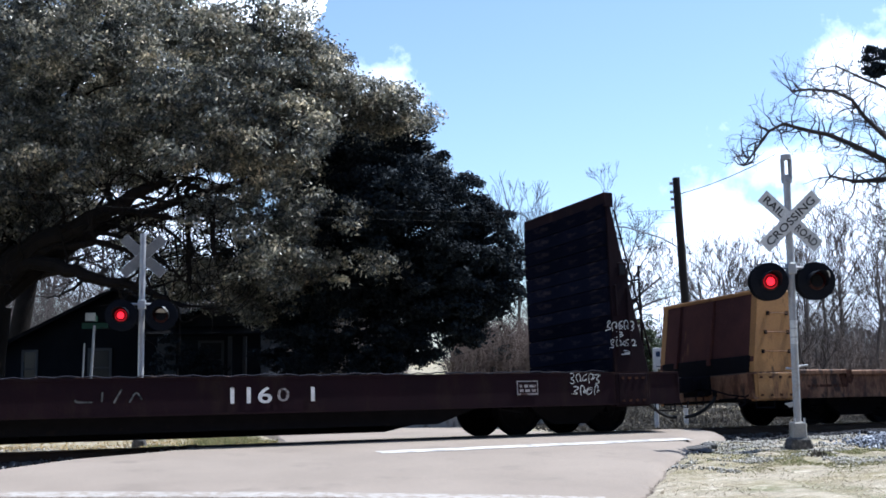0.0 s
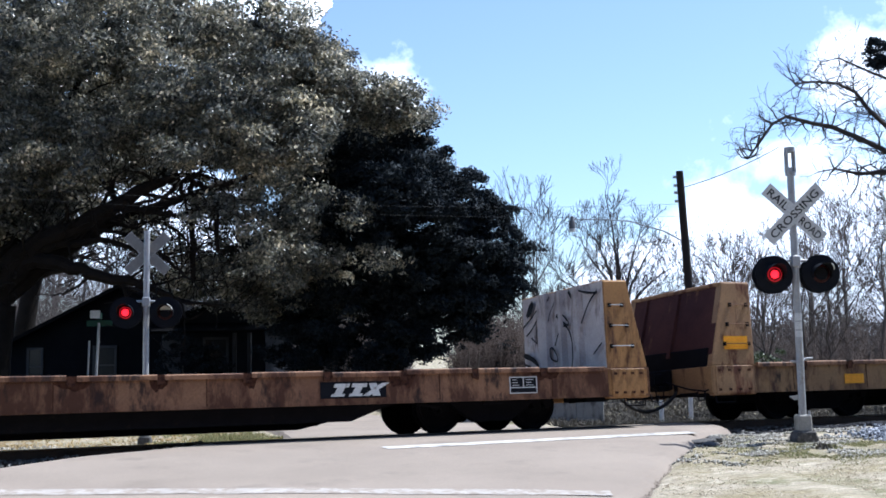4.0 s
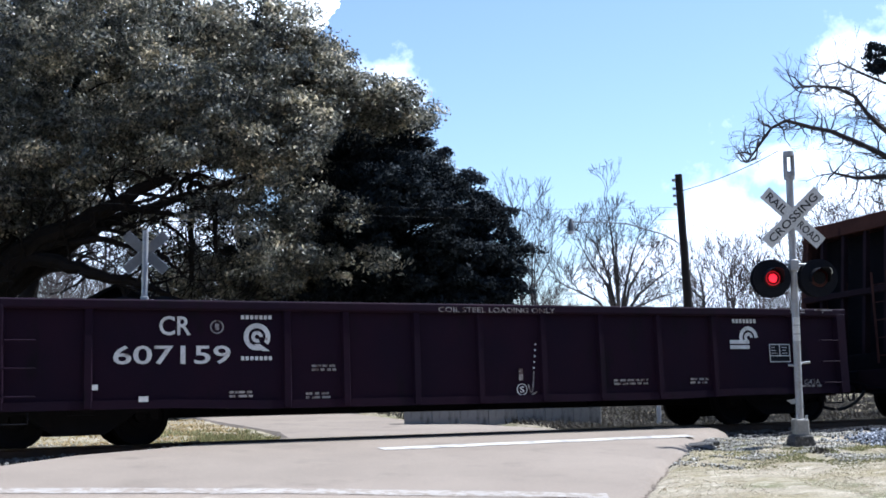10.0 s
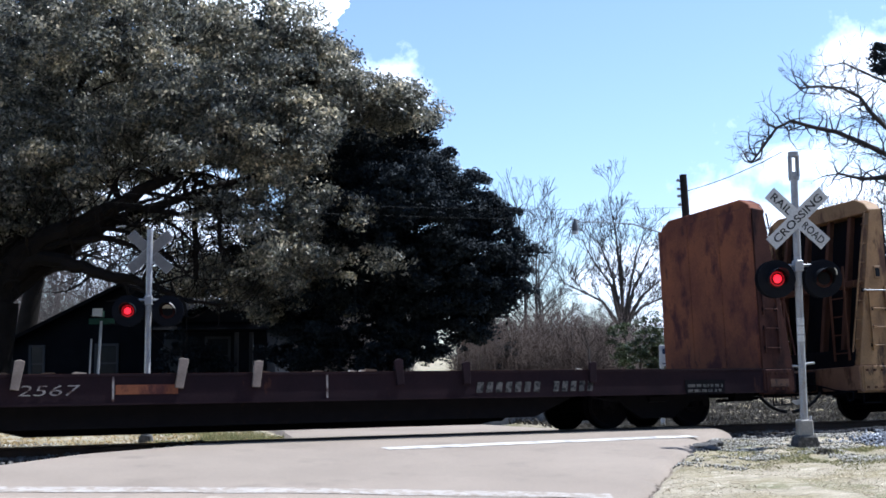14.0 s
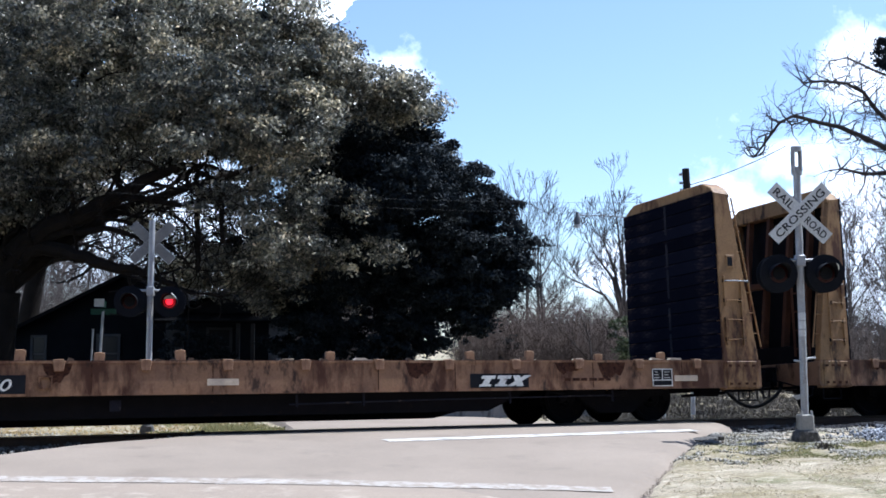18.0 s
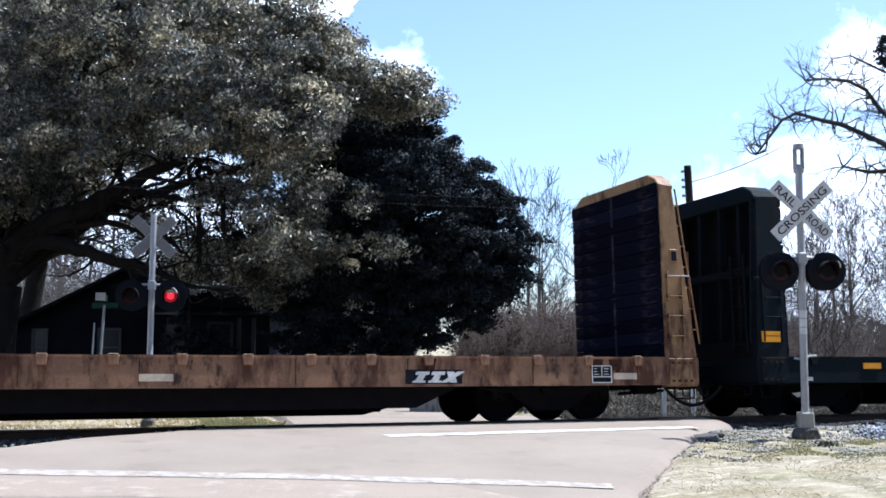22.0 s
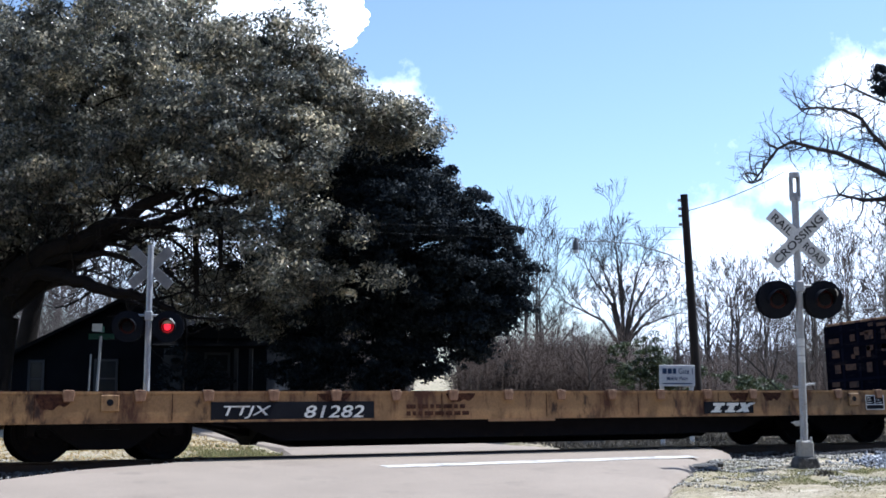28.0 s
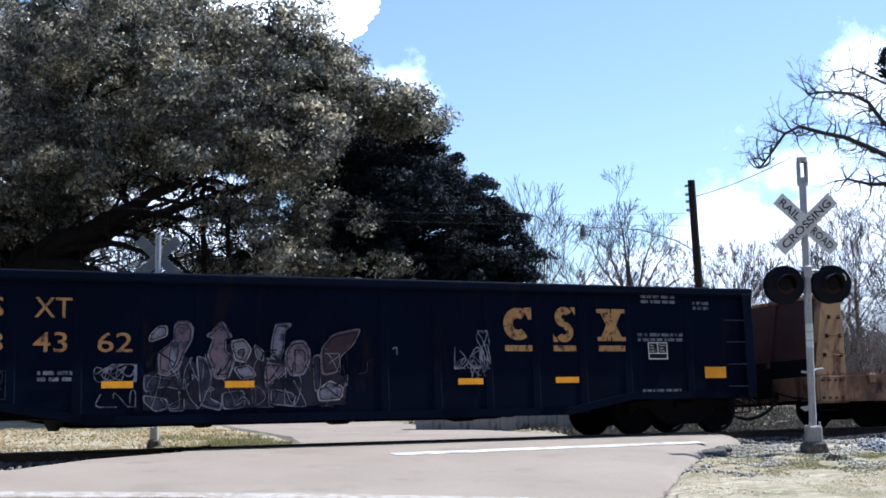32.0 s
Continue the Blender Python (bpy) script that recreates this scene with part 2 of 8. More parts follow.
END_RUST = mat("dark rust-red end sheet", (0.085, 0.036, 0.030), (0.05, 0.022, 0.022), 1.2, 0.8, stain=(0.20, 0.10, 0.05), amount=0.33, streak=2.5, fine=30, spec=0.1)
RUST_STAIN = mat("dark bled rust", (0.05, 0.022, 0.015), (0.09, 0.04, 0.024), 9, 0.85, stain=(0.025, 0.013, 0.011), amount=0.45, fine=30, spec=0.08)
CREAM = mat("cream reflector plate", (0.62, 0.52, 0.40), (0.50, 0.41, 0.32), 5, 0.6, bump=0, stain=(0.25, 0.18, 0.13), amount=0.3)
SILL = mat("pinkish worn yellow sill paint", (0.27, 0.155, 0.088), (0.20, 0.112, 0.070), 1.3, 0.65, stain=RUST, amount=0.45, streak=3.0, fine=30, grime=((0.022, 0.012, 0.010), 0.54))
RUST_POST = mat("orange-brown rusted post steel", (0.075, 0.034, 0.026), (0.045, 0.021, 0.019), 1.5, 0.8, stain=(0.02, 0.011, 0.012), amount=0.44, streak=3, fine=30, spec=0.08)
MUSTARD = mat("mustard yellow post paint", (0.34, 0.18, 0.065), (0.27, 0.14, 0.055), 1.3, 0.62, stain=RUST, amount=0.38, streak=3.5, fine=30, grime=((0.022, 0.012, 0.010), 0.575))
# maroon and board colours hold extra blue for the sky they reflect
MAROON = mat("dark maroon car paint", (0.0155, 0.0062, 0.0145), (0.0108, 0.0054, 0.0135), 1.2, 0.75, stain=(0.008, 0.006, 0.009), amount=0.38, streak=4, spec=0.08)
BOARD = mat("grey-black weathered board", (0.0080, 0.0088, 0.0165), (0.0052, 0.0060, 0.0115), 0.9, 0.9, stain=(0.030, 0.024, 0.027), amount=0.38, streak=0.3, vary=0.35, spec=0.0)
STRAP = mat("dull grey strap steel", (0.022, 0.022, 0.030), (0.013, 0.013, 0.020), 3, 0.8, stain=(0.09, 0.07, 0.06), amount=0.36, spec=0.08)
DECK_WOOD = mat("old deck planks", (0.13, 0.09, 0.062), (0.08, 0.056, 0.042), 3, 0.9, vary=0.2)
WHITE_MARK = mat("stencil white", (0.72, 0.72, 0.70), (0.55, 0.55, 0.53), 5, 0.75, bump=0, stain=(0.2, 0.15, 0.12), amount=0.36)
WHITE_DIM = mat("faded stencil white", (0.33, 0.31, 0.30), (0.22, 0.2, 0.2), 5, 0.8, bump=0, stain=(0.07, 0.04, 0.035), amount=0.45)
YELLOW_MARK = mat("faded stencil yellow", (0.46, 0.25, 0.085), (0.36, 0.19, 0.075), 5, 0.75, bump=0, stain=(0.05, 0.03, 0.03), amount=0.42)
REFLECTOR = mat("yellow reflector sheet", (0.85, 0.37, 0.018), (0.75, 0.31, 0.014), 5, 0.4, bump=0, stain=(0.4, 0.2, 0.03), amount=0.3)
PINK_MARK = mat("pale pink spray paint", (0.17, 0.12, 0.14), (0.10, 0.075, 0.095), 4, 0.7, bump=0, stain=(0.03, 0.03, 0.05), amount=0.42)
GREY_MARK = mat("pale grey spray paint", (0.21, 0.21, 0.25), (0.12, 0.125, 0.16), 3, 0.7, bump=0, stain=(0.03, 0.03, 0.05), amount=0.45)
FAINT_MARK = mat("nearly worn-off white paint", (0.13, 0.125, 0.12), (0.065, 0.066, 0.066), 6, 0.8, bump=0, stain=(0.012, 0.014, 0.016), amount=0.45)
DUSK_MARK = mat("thin dark violet overspray", (0.016, 0.014, 0.026), (0.005, 0.007, 0.017), 2.2, 0.8, bump=0, stain=(0.04, 0.034, 0.05), amount=0.36)
HAZE_MARK = mat("thin blue-grey overspray", (0.035, 0.038, 0.062), (0.018, 0.021, 0.038), 3, 0.75, bump=0, stain=(0.008, 0.010, 0.022), amount=0.45)
RUST_MARK = mat("faded red-brown spray paint", (0.040, 0.022, 0.026), (0.020, 0.014, 0.020), 3, 0.75, bump=0, stain=(0.10, 0.06, 0.06), amount=0.38)
WHITEWASH = mat("white spray paint", (0.46, 0.41, 0.39), (0.33, 0.29, 0.28), 1.6, 0.75, bump=0.1, stain=(0.17, 0.13, 0.12), amount=0.42, streak=3)
RUSTY_POCKET = mat("rusted yellow pocket", (0.22, 0.115, 0.062), (0.10, 0.05, 0.03), 9, 0.8, stain=(0.06, 0.03, 0.02), amount=0.45, vary=0.35)
POLE_WOOD = mat("tarred pole wood", (0.018, 0.014, 0.013), (0.028, 0.021, 0.018), 3, 0.9, streak=8, stain=(0.02, 0.016, 0.014), amount=0.45)
BARK = mat("grey-brown bark", (0.13, 0.108, 0.095), (0.085, 0.07, 0.062), 2.5, 0.95, bump=0.8, fine=18, depth=0.03)
BARK_DARK = mat("dark oak bark", (0.015, 0.012, 0.0105), (0.009, 0.008, 0.007), 2.5, 0.95, bump=0.8, fine=18, depth=0.03, spec=0.08)
BARK_PALE = mat("pale grey twig bark", (0.085, 0.072, 0.068), (0.05, 0.043, 0.042), 0.8, 0.95, bump=0.3, fine=12)
BARK_TREE = mat("dark winter tree bark", (0.06, 0.05, 0.046), (0.038, 0.032, 0.03), 2.5, 0.95, bump=0.5, fine=18)
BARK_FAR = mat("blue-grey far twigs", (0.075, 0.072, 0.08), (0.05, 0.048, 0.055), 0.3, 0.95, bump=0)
BARK_RED = mat("reddish twig bark", (0.066, 0.048, 0.041), (0.042, 0.032, 0.028), 0.8, 0.95, bump=0.3, fine=12)
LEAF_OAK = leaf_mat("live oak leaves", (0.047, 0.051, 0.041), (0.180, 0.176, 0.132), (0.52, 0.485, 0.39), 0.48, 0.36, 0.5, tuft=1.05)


def stone_mat(name, dark, mid, pale):
    """Loose stones, each with a tone of its own."""
    m = bpy.data.materials.new(name)
    m.use_nodes = True
    nt = m.node_tree
    bsdf = nt.nodes["Principled BSDF"]
    geo = nt.nodes.new("ShaderNodeNewGeometry")
    col = ramp(nt, geo.outputs["Random Per Island"], [(0.0, dark), (0.5, mid), (1.0, pale)])
    col = blend(nt, 1.0, col, ramp(nt, grain(nt, 30, 3), [(0.3, (0.75,) * 3), (0.7, (1.2,) * 3)]), "MULTIPLY")
    nt.links.new(col, bsdf.inputs["Base Color"])
    bsdf.inputs["Roughness"].default_value, bsdf.inputs["Specular IOR Level"].default_value = 0.9, 0.2
    return m


BALLAST = mat("soot-stained grey ballast stone", (0.20, 0.19, 0.18), (0.11, 0.105, 0.10), 1.3, 0.9, fine=14, bump=0.4)
SHADE_LITTER = mat("dark oak shade litter", (0.035, 0.026, 0.019), (0.055, 0.042, 0.03), 2, 0.95)
GRAVEL = stone_mat("pale crushed limestone", (0.055, 0.05, 0.042), (0.22, 0.205, 0.172), (0.50, 0.475, 0.42))
RUBBLE = mat("dark broken concrete", (0.10, 0.095, 0.09), (0.05, 0.048, 0.046), 7, 0.95, bump=1.0, fine=22, stain=(0.2, 0.19, 0.17), amount=0.36, depth=0.03)
LAMP_GREY = mat("weathered grey aluminium", (0.17, 0.17, 0.18), (0.12, 0.12, 0.13), 4, 0.6, 0.3, bump=0.06)
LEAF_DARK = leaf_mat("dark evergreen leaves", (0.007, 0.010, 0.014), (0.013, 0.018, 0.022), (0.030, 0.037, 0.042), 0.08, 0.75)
LEAF_BUSH = leaf_mat("holly green leaves", (0.022, 0.035, 0.014), (0.045, 0.06, 0.025), (0.09, 0.10, 0.05), 0.25, 0.35)
# house colours carry the deep tree shade, far darker than the paint itself
HOUSE_WALL = mat("shade-darkened dark clapboard", (0.012, 0.013, 0.016), (0.008, 0.009, 0.012), 1.2, 0.95, spec=0.0)
HOUSE_PALE = mat("shade-darkened pale clapboard", (0.022, 0.024, 0.030), (0.016, 0.018, 0.023), 1.2, 0.9, spec=0.02)
TRIM = mat("shade-darkened white house trim", (0.065, 0.065, 0.07), (0.05, 0.05, 0.055), 2, 0.7)
SHINGLE = mat("shade-darkened grey shingle", (0.011, 0.011, 0.012), (0.007, 0.007, 0.008), 2, 0.95, spec=0.0, fine=12, bump=0.5)
PANE = mat("dark window glass", (0.02, 0.022, 0.026), (0.03, 0.032, 0.036), 1, 0.12, bump=0)
STONE = stone_mat("blue-grey crushed stone", (0.045, 0.05, 0.065), (0.17, 0.185, 0.22), (0.50, 0.52, 0.56))


# ---- mesh helpers ----
class Shape:
    """Collects vertices and faces of one mesh."""

    def __init__(self):
        self.v, self.f = [], []

    def add(self, verts, faces):
        n = len(self.v)
        self.v += [tuple(p) for p in verts]
        self.f += [tuple(i + n for i in q) for q in faces]
        return self

    def box(self, x0, x1, y0, y1, z0, z1):
        return self.add([(x, y, z) for x in (x0, x1) for y in (y0, y1) for z in (z0, z1)],
                        [(0, 1, 3, 2), (4, 6, 7, 5), (0, 4, 5, 1), (2, 3, 7, 6), (0, 2, 6, 4), (1, 5, 7, 3)])

    def prism(self, poly, axis, lo, hi):
        """A polygon of the two other axes, drawn out along axis."""
        def at(p, w):
            return {"x": (w, p[0], p[1]), "y": (p[0], w, p[1]), "z": (p[0], p[1], w)}[axis]
        n = len(poly)
        return self.add([at(p, lo) for p in poly] + [at(p, hi) for p in poly],
                        [tuple(range(n)), tuple(range(2 * n - 1, n - 1, -1))] + [(i, (i + 1) % n, n + (i + 1) % n, n + i) for i in range(n)])

    def tube(self, pts, radii, n=8):
        pts = [Vector(p) for p in pts]
        if not hasattr(radii, "__len__"):
            radii = [radii] * len(pts)
        rings, side = [], None
        for i, p in enumerate(pts):
            d = (pts[min(i + 1, len(pts) - 1)] - pts[max(i - 1, 0)]).normalized()
            if side is None:
                side = d.orthogonal().normalized()
            side = (side - d * side.dot(d)).normalized()
            up = d.cross(side)
            rings += [p + (side * math.cos(a) + up * math.sin(a)) * radii[i] for a in [2 * math.pi * k / n for k in range(n)]]
        m = len(pts)
        faces = [(i * n + k, i * n + (k + 1) % n, (i + 1) * n + (k + 1) % n, (i + 1) * n + k) for i in range(m - 1) for k in range(n)]
        return self.add(rings, faces + [tuple(range(n - 1, -1, -1)), tuple(range((m - 1) * n, m * n))])

    def disc(self, c, r, axis, lo, hi, n=24):
        i = "xyz".index(axis)
        a, b = list(c), list(c)
        a[i], b[i] = lo, hi
        return self.tube([a, b], r, n)

    def mesh(self, name, bevel=0.0, smooth=False, tidy=True):
        me = bpy.data.meshes.new(name)
        me.from_pydata(self.v, [], self.f)
        if tidy:
            bm = bmesh.new()
            bm.from_mesh(me)
            bmesh.ops.recalc_face_normals(bm, faces=bm.faces)
            if bevel:
                bmesh.ops.bevel(bm, geom=[e for e in bm.edges if len(e.link_faces) == 2 and e.calc_face_angle(0) > 0.6], offset=bevel, segments=1, affect="EDGES", clamp_overlap=True)
            bm.to_mesh(me)
            bm.free()
        if smooth:
            me.polygons.foreach_set("use_smooth", [True] * len(me.polygons))
            me.set_sharp_from_angle(angle=radians(40))
        return me


def fast_mesh(name, verts, faces):
    """A mesh from arrays: faces all with the same number of corners."""
    verts, faces = np.asarray(verts, dtype=np.float32), np.asarray(faces, dtype=np.int32)
    me = bpy.data.meshes.new(name)
    me.vertices.add(len(verts))
    me.vertices.foreach_set("co", verts.ravel())
    me.loops.add(faces.size)
    me.loops.foreach_set("vertex_index", faces.ravel())
    me.polygons.add(len(faces))
    me.polygons.foreach_set("loop_start", np.arange(0, faces.size, faces.shape[1], dtype=np.int32))
    me.update(calc_edges=True)
    return me


def thing(name, label, category, group="", at=(0, 0, 0), rz=0.0):
    ob = new(name)
    ob.matrix_basis = pose(*at, 0, 0, rz)
    ob.empty_display_size = 0.3
    return tagged(ob, label, category, group)


def part(name, shape, material, parent=None, label="", bevel=0.0, smooth=False, at=None):
    me = shape.mesh(name, bevel, smooth) if isinstance(shape, Shape) else shape
    if not me.materials:
        me.materials.append(material)
    ob = new(name, me)
    if parent is not None:
        ob.parent = parent
    if at is not None:
        ob.matrix_basis = at if isinstance(at, Matrix) else Matrix.Translation(at)
    if label:
        tagged(ob, label)
    return ob


def structure(name, shape, material, label, category, bevel=0.0, smooth=False):
    return tagged(part(name, shape, material, None, "", bevel, smooth), label, category, kind="structure")


def text_mesh(body, size, spacing=1.0, shear=0.0, bold=0.0):
    cu = bpy.data.curves.new("lettering", "FONT")
    cu.body, cu.size, cu.space_character, cu.shear = body, size, spacing, shear
    cu.offset, cu.extrude, cu.resolution_u = bold, 0.0015, 3
    cu.align_x, cu.align_y = "CENTER", "CENTER"
    ob = new("lettering", cu)
    me = bpy.data.meshes.new_from_object(ob)
    bpy.data.objects.remove(ob)
    bpy.data.curves.remove(cu)
    return me


def letter(body, x0, x1, z, height, material, parent, y, label="", shear=0.0, bold=0.006, turn=None):
    """Lettering on a plane that faces -y, fitted between x0 and x1."""
    me = text_mesh(body, 1.0, 1.0, shear, bold)
    xs = [v.co.x for v in me.vertices]
    ys = [v.co.y for v in me.vertices]
    sx, sy = (x1 - x0) / (max(xs) - min(xs)), height / (max(ys) - min(ys))
    cx, cy = (max(xs) + min(xs)) / 2, (max(ys) + min(ys)) / 2
    for v in me.vertices:
        v.co = ((v.co.x - cx) * sx, (v.co.y - cy) * sy, v.co.z)
    return part("lettering", me, material, parent, label, at=Matrix.Translation(((x0 + x1) / 2, y, z)) @ (turn or Matrix()) @ pose(0, 0, 0, 90, 0, 0))


# ---- ground ----
def smooth01(a, b, v):
    k = min(1.0, max(0.0, (v - a) / (b - a)))
    return k * k * (3 - 2 * k)


CANT = 3.7
# the track leans away from the viewer about the near rail
BED = Matrix.Translation((0, -0.7525, -0.042)) @ Matrix.Rotation(radians(-CANT), 4, "X") @ Matrix.Translation((0, 0.7525, 0))


def level(x, y):
    """Height of the finished surface: the crossing stands a little above the land on both sides, and follows the cant of the track."""
    if y < -0.75:
        return -0.04 - 0.31 * smooth01(2.0, 9.5, -y)
    return float(np.interp(y, [-0.75, 1.6, 2.6, 3.6, 5.2], [-0.04, -0.20, -0.27, -0.32, -0.36]))


def road_span(y):
    """Left and right edge of the asphalt at a given y."""
    wob = 0.05 * noise.noise((y * 1.9, 0, 0)) + 0.025 * noise.noise((y * 5.1, 4, 0))
    if y < 0:
        right = np.interp(-y, [0, 1.4, 2.0, 2.6, 3.2, 4.2, 5.25, 6.5, 7.9, 9.0, 9.9], [13.4, 13.2, 12.7, 12.0, 11.3, 10.4, 9.4, 8.3, 7.05, 6.4, 6.3])
        left = np.interp(-y, [0, 1.0, 1.6, 2.4, 3.4, 4.5, 6.0], [4.4, 3.9, 3.2, 1.83, 0.7, -2.0, -9.0])
    else:
        right = np.interp(y, [0, 2, 5, 9, 40], [12.0, 12.4, 12.8, 11.5, 10.5])
        left = np.interp(y, [0, 1.5, 3.2, 6, 11, 40], [4.3, 5.2, 6.4, 7.0, 6.7, 6.2])
    return left + wob, right + wob


def soil(x, y):
    z = level(x, y)
    if abs(y) < 3.2:
        on = smooth01(11.2, 12.6, x) + smooth01(3.8, 2.2, x) if x > 7 else 1 - smooth01(2.2, 3.8, x)
        z -= 0.17 * on * (1 - smooth01(1.6, 3.2, abs(y)))
    n = noise.noise((x * 0.35, y * 0.35, 0)) * 0.05 + noise.noise((x * 1.7, y * 1.7, 3)) * 0.022
    far = min(1.0, (abs(x - 8) + abs(y)) / 60)
    gully = 0.10 * math.exp(-((x - 11.3) ** 2 / 0.5 + (y + 3.7) ** 2 / 0.35))
    if -31 < y < -9.95:
        return z - 0.12 + 0.3 * n
    under = 0.0
    if -9.9 < y < 40:
        l, r = road_span(y)
        under = smooth01(l - 0.15, l + 0.3, x) * smooth01(r + 0.25, r - 0.2, x)
    return z - 0.035 - gully * (1 - under) + n * (1 + 6 * far) * (1 - under) - 0.16 * under


def spread(lo, hi, step, reach):
    a = list(np.arange(lo, hi + 1e-6, step))
    d = step
    while a[-1] < reach:
        d *= 1.35
        a.append(a[-1] + d)
    d = step
    while a[0] > -reach:
        d *= 1.35
        a.insert(0, a[0] - d)
    return a


gx, gy = spread(-6, 26, 0.2, 1500), spread(-14, 16, 0.2, 1500)
gv = [(x, y, soil(x, y)) for y in gy for x in gx]
nx = len(gx)
gf = [(j * nx + i, j * nx + i + 1, (j + 1) * nx + i + 1, (j + 1) * nx + i) for j in range(len(gy) - 1) for i in range(nx - 1)]


def ground_mat():
    m = bpy.data.materials.new("dry grass and sandy soil")
    m.use_nodes = True
    nt = m.node_tree
    bsdf = nt.nodes["Principled BSDF"]
    sand = ramp(nt, grain(nt, 2.2, 6), [(0.3, (0.285, 0.243, 0.178)), (0.7, (0.385, 0.335, 0.250))])
    straw = ramp(nt, grain(nt, 9, 5, offset=2), [(0.3, (0.185, 0.155, 0.092)), (0.72, (0.32, 0.272, 0.170))])
    green = ramp(nt, grain(nt, 12, 5, offset=5), [(0.3, (0.075, 0.085, 0.035)), (0.7, (0.175, 0.175, 0.08))])
    g1 = ramp(nt, grain(nt, 0.9, 7, (0.6, 1.8, 1), 0.7, 9), [(0.44, (0, 0, 0)), (0.58, (1, 1, 1))])
    g2 = ramp(nt, grain(nt, 0.5, 6, (1, 1.4, 1), 0.68, 21), [(0.52, (0, 0, 0)), (0.64, (0.75, 0.75, 0.75))])
    col = blend(nt, g1, sand, straw)
    col = blend(nt, g2, col, green)
    pale = ramp(nt, grain(nt, 3.2, 7, (0.6, 1.6, 1), 0.75, 33), [(0.54, (0, 0, 0)), (0.62, (0.75, 0.75, 0.75))])
    col = blend(nt, pale, col, (0.50, 0.44, 0.345))
    dark = ramp(nt, grain(nt, 5.5, 7, (0.5, 1.5, 1), 0.78, 41), [(0.575, (0, 0, 0)), (0.63, (0.8, 0.8, 0.8))])
    col = blend(nt, dark, col, (0.115, 0.092, 0.055))
    fine = grain(nt, 40, 4)
    col = blend(nt, 1.0, col, ramp(nt, fine, [(0.25, (0.5,) * 3), (0.75, (1.3,) * 3)]), "MULTIPLY")
    nt.links.new(col, bsdf.inputs["Base Color"])
    bsdf.inputs["Roughness"].default_value = 0.95
    bsdf.inputs["Specular IOR Level"].default_value = 0.15
    b = nt.nodes.new("ShaderNodeBump")
    b.inputs["Strength"].default_value, b.inputs["Distance"].default_value = 0.7, 0.03
    nt.links.new(fine, b.inputs["Height"])
    nt.links.new(b.outputs[0], bsdf.inputs["Normal"])
    return m


SOIL = ground_mat()
ground_me = fast_mesh("ground", gv, gf)
ground_me.polygons.foreach_set("use_smooth", [True] * len(ground_me.polygons))
structure("ground", ground_me, SOIL, "sandy soil with dry straw-coloured grass and green patches", "ground")


ROAD = Shape()
prev = None
for y in list(np.arange(-9.9, 12.01, 0.15)) + [14, 18, 24, 32, 40]:
    if abs(y) < 0.001:
        y = 0.0
    l, r = road_span(y)
    row = [(l + (r - l) * k / 12, y, level(0, y)) for k in range(13)]
    # the edges break down to the soil
    row = [(l - 0.10, y, level(0, y) - 0.09)] + row[:-1] + [(r - 0.22, y, level(0, y) - 0.008), (r - 0.06, y, level(0, y) - 0.04), (r + 0.10, y, level(0, y) - 0.11), (r + 0.15, y, level(0, y) - 0.17)]
    if prev:
        n = len(row)
        ROAD.add(prev + row, [(i, i + 1, n + i + 1, n + i) for i in range(n - 1)])
    prev = row
structure("road", ROAD, ASPHALT, "sun-bleached grey asphalt road with broken edges, level with the rails", "road", smooth=True)
# asphalt of the lane on which the viewer stands
MAIN = Shape().prism([(-40, -9.9), (6.3, -9.9), (30, -22.35), (30, -30.5), (5.5, -17.2), (-40, -17.2)], "z", -0.42, -0.352)
structure("main_road", MAIN, ASPHALT, "grey asphalt lane in front of the crossing", "road")


def stripe(name, a, b, width, label, gaps=0.0):
    sh = Shape()
    a, b = Vector(a), Vector(b)
    n = max(2, int((b - a).length / 0.12))
    d = (b - a).normalized()
    side = Vector((-d.y, d.x, 0)) * width / 2
    pts = []
    for i in range(n + 1):
        p = a + (b - a) * i / n
        w = 1 + 0.16 * noise.noise((p.x * 3, p.y * 3, 7))
        o = side * 0.16 * noise.noise((p.x * 2.2, p.y * 2.2, 17))
        pts.append((p + side * w + o, p - side * w + o))
    for i in range(n):
        if gaps and noise.noise((i * 0.33, 2.2, gaps)) < -0.30:
            continue
        q = [pts[i][0], pts[i][1], pts[i + 1][1], pts[i + 1][0]]
        sh.add([(p.x, p.y, level(p.x, p.y) + 0.006) for p in q], [(0, 1, 2, 3)])
    structure(name, sh, EDGE_PAINT if name == "edge_line" else ROAD_PAINT, label, "road marking")


stripe("stop_line", (5.93, -3.12, 0), (11.4, -2.95, 0), 0.33, "worn white stop line painted across the lane")
EDGE = [(-6.0, -3.75), (0.71, -5.30), (2.41, -5.82), (3.94, -6.33), (5.99, -7.18), (6.95, -7.63)]
for p, q in zip(EDGE, EDGE[1:]):
    stripe("edge_line", (*p, 0), (*q, 0), 0.34, "wide worn white edge line along the lane")
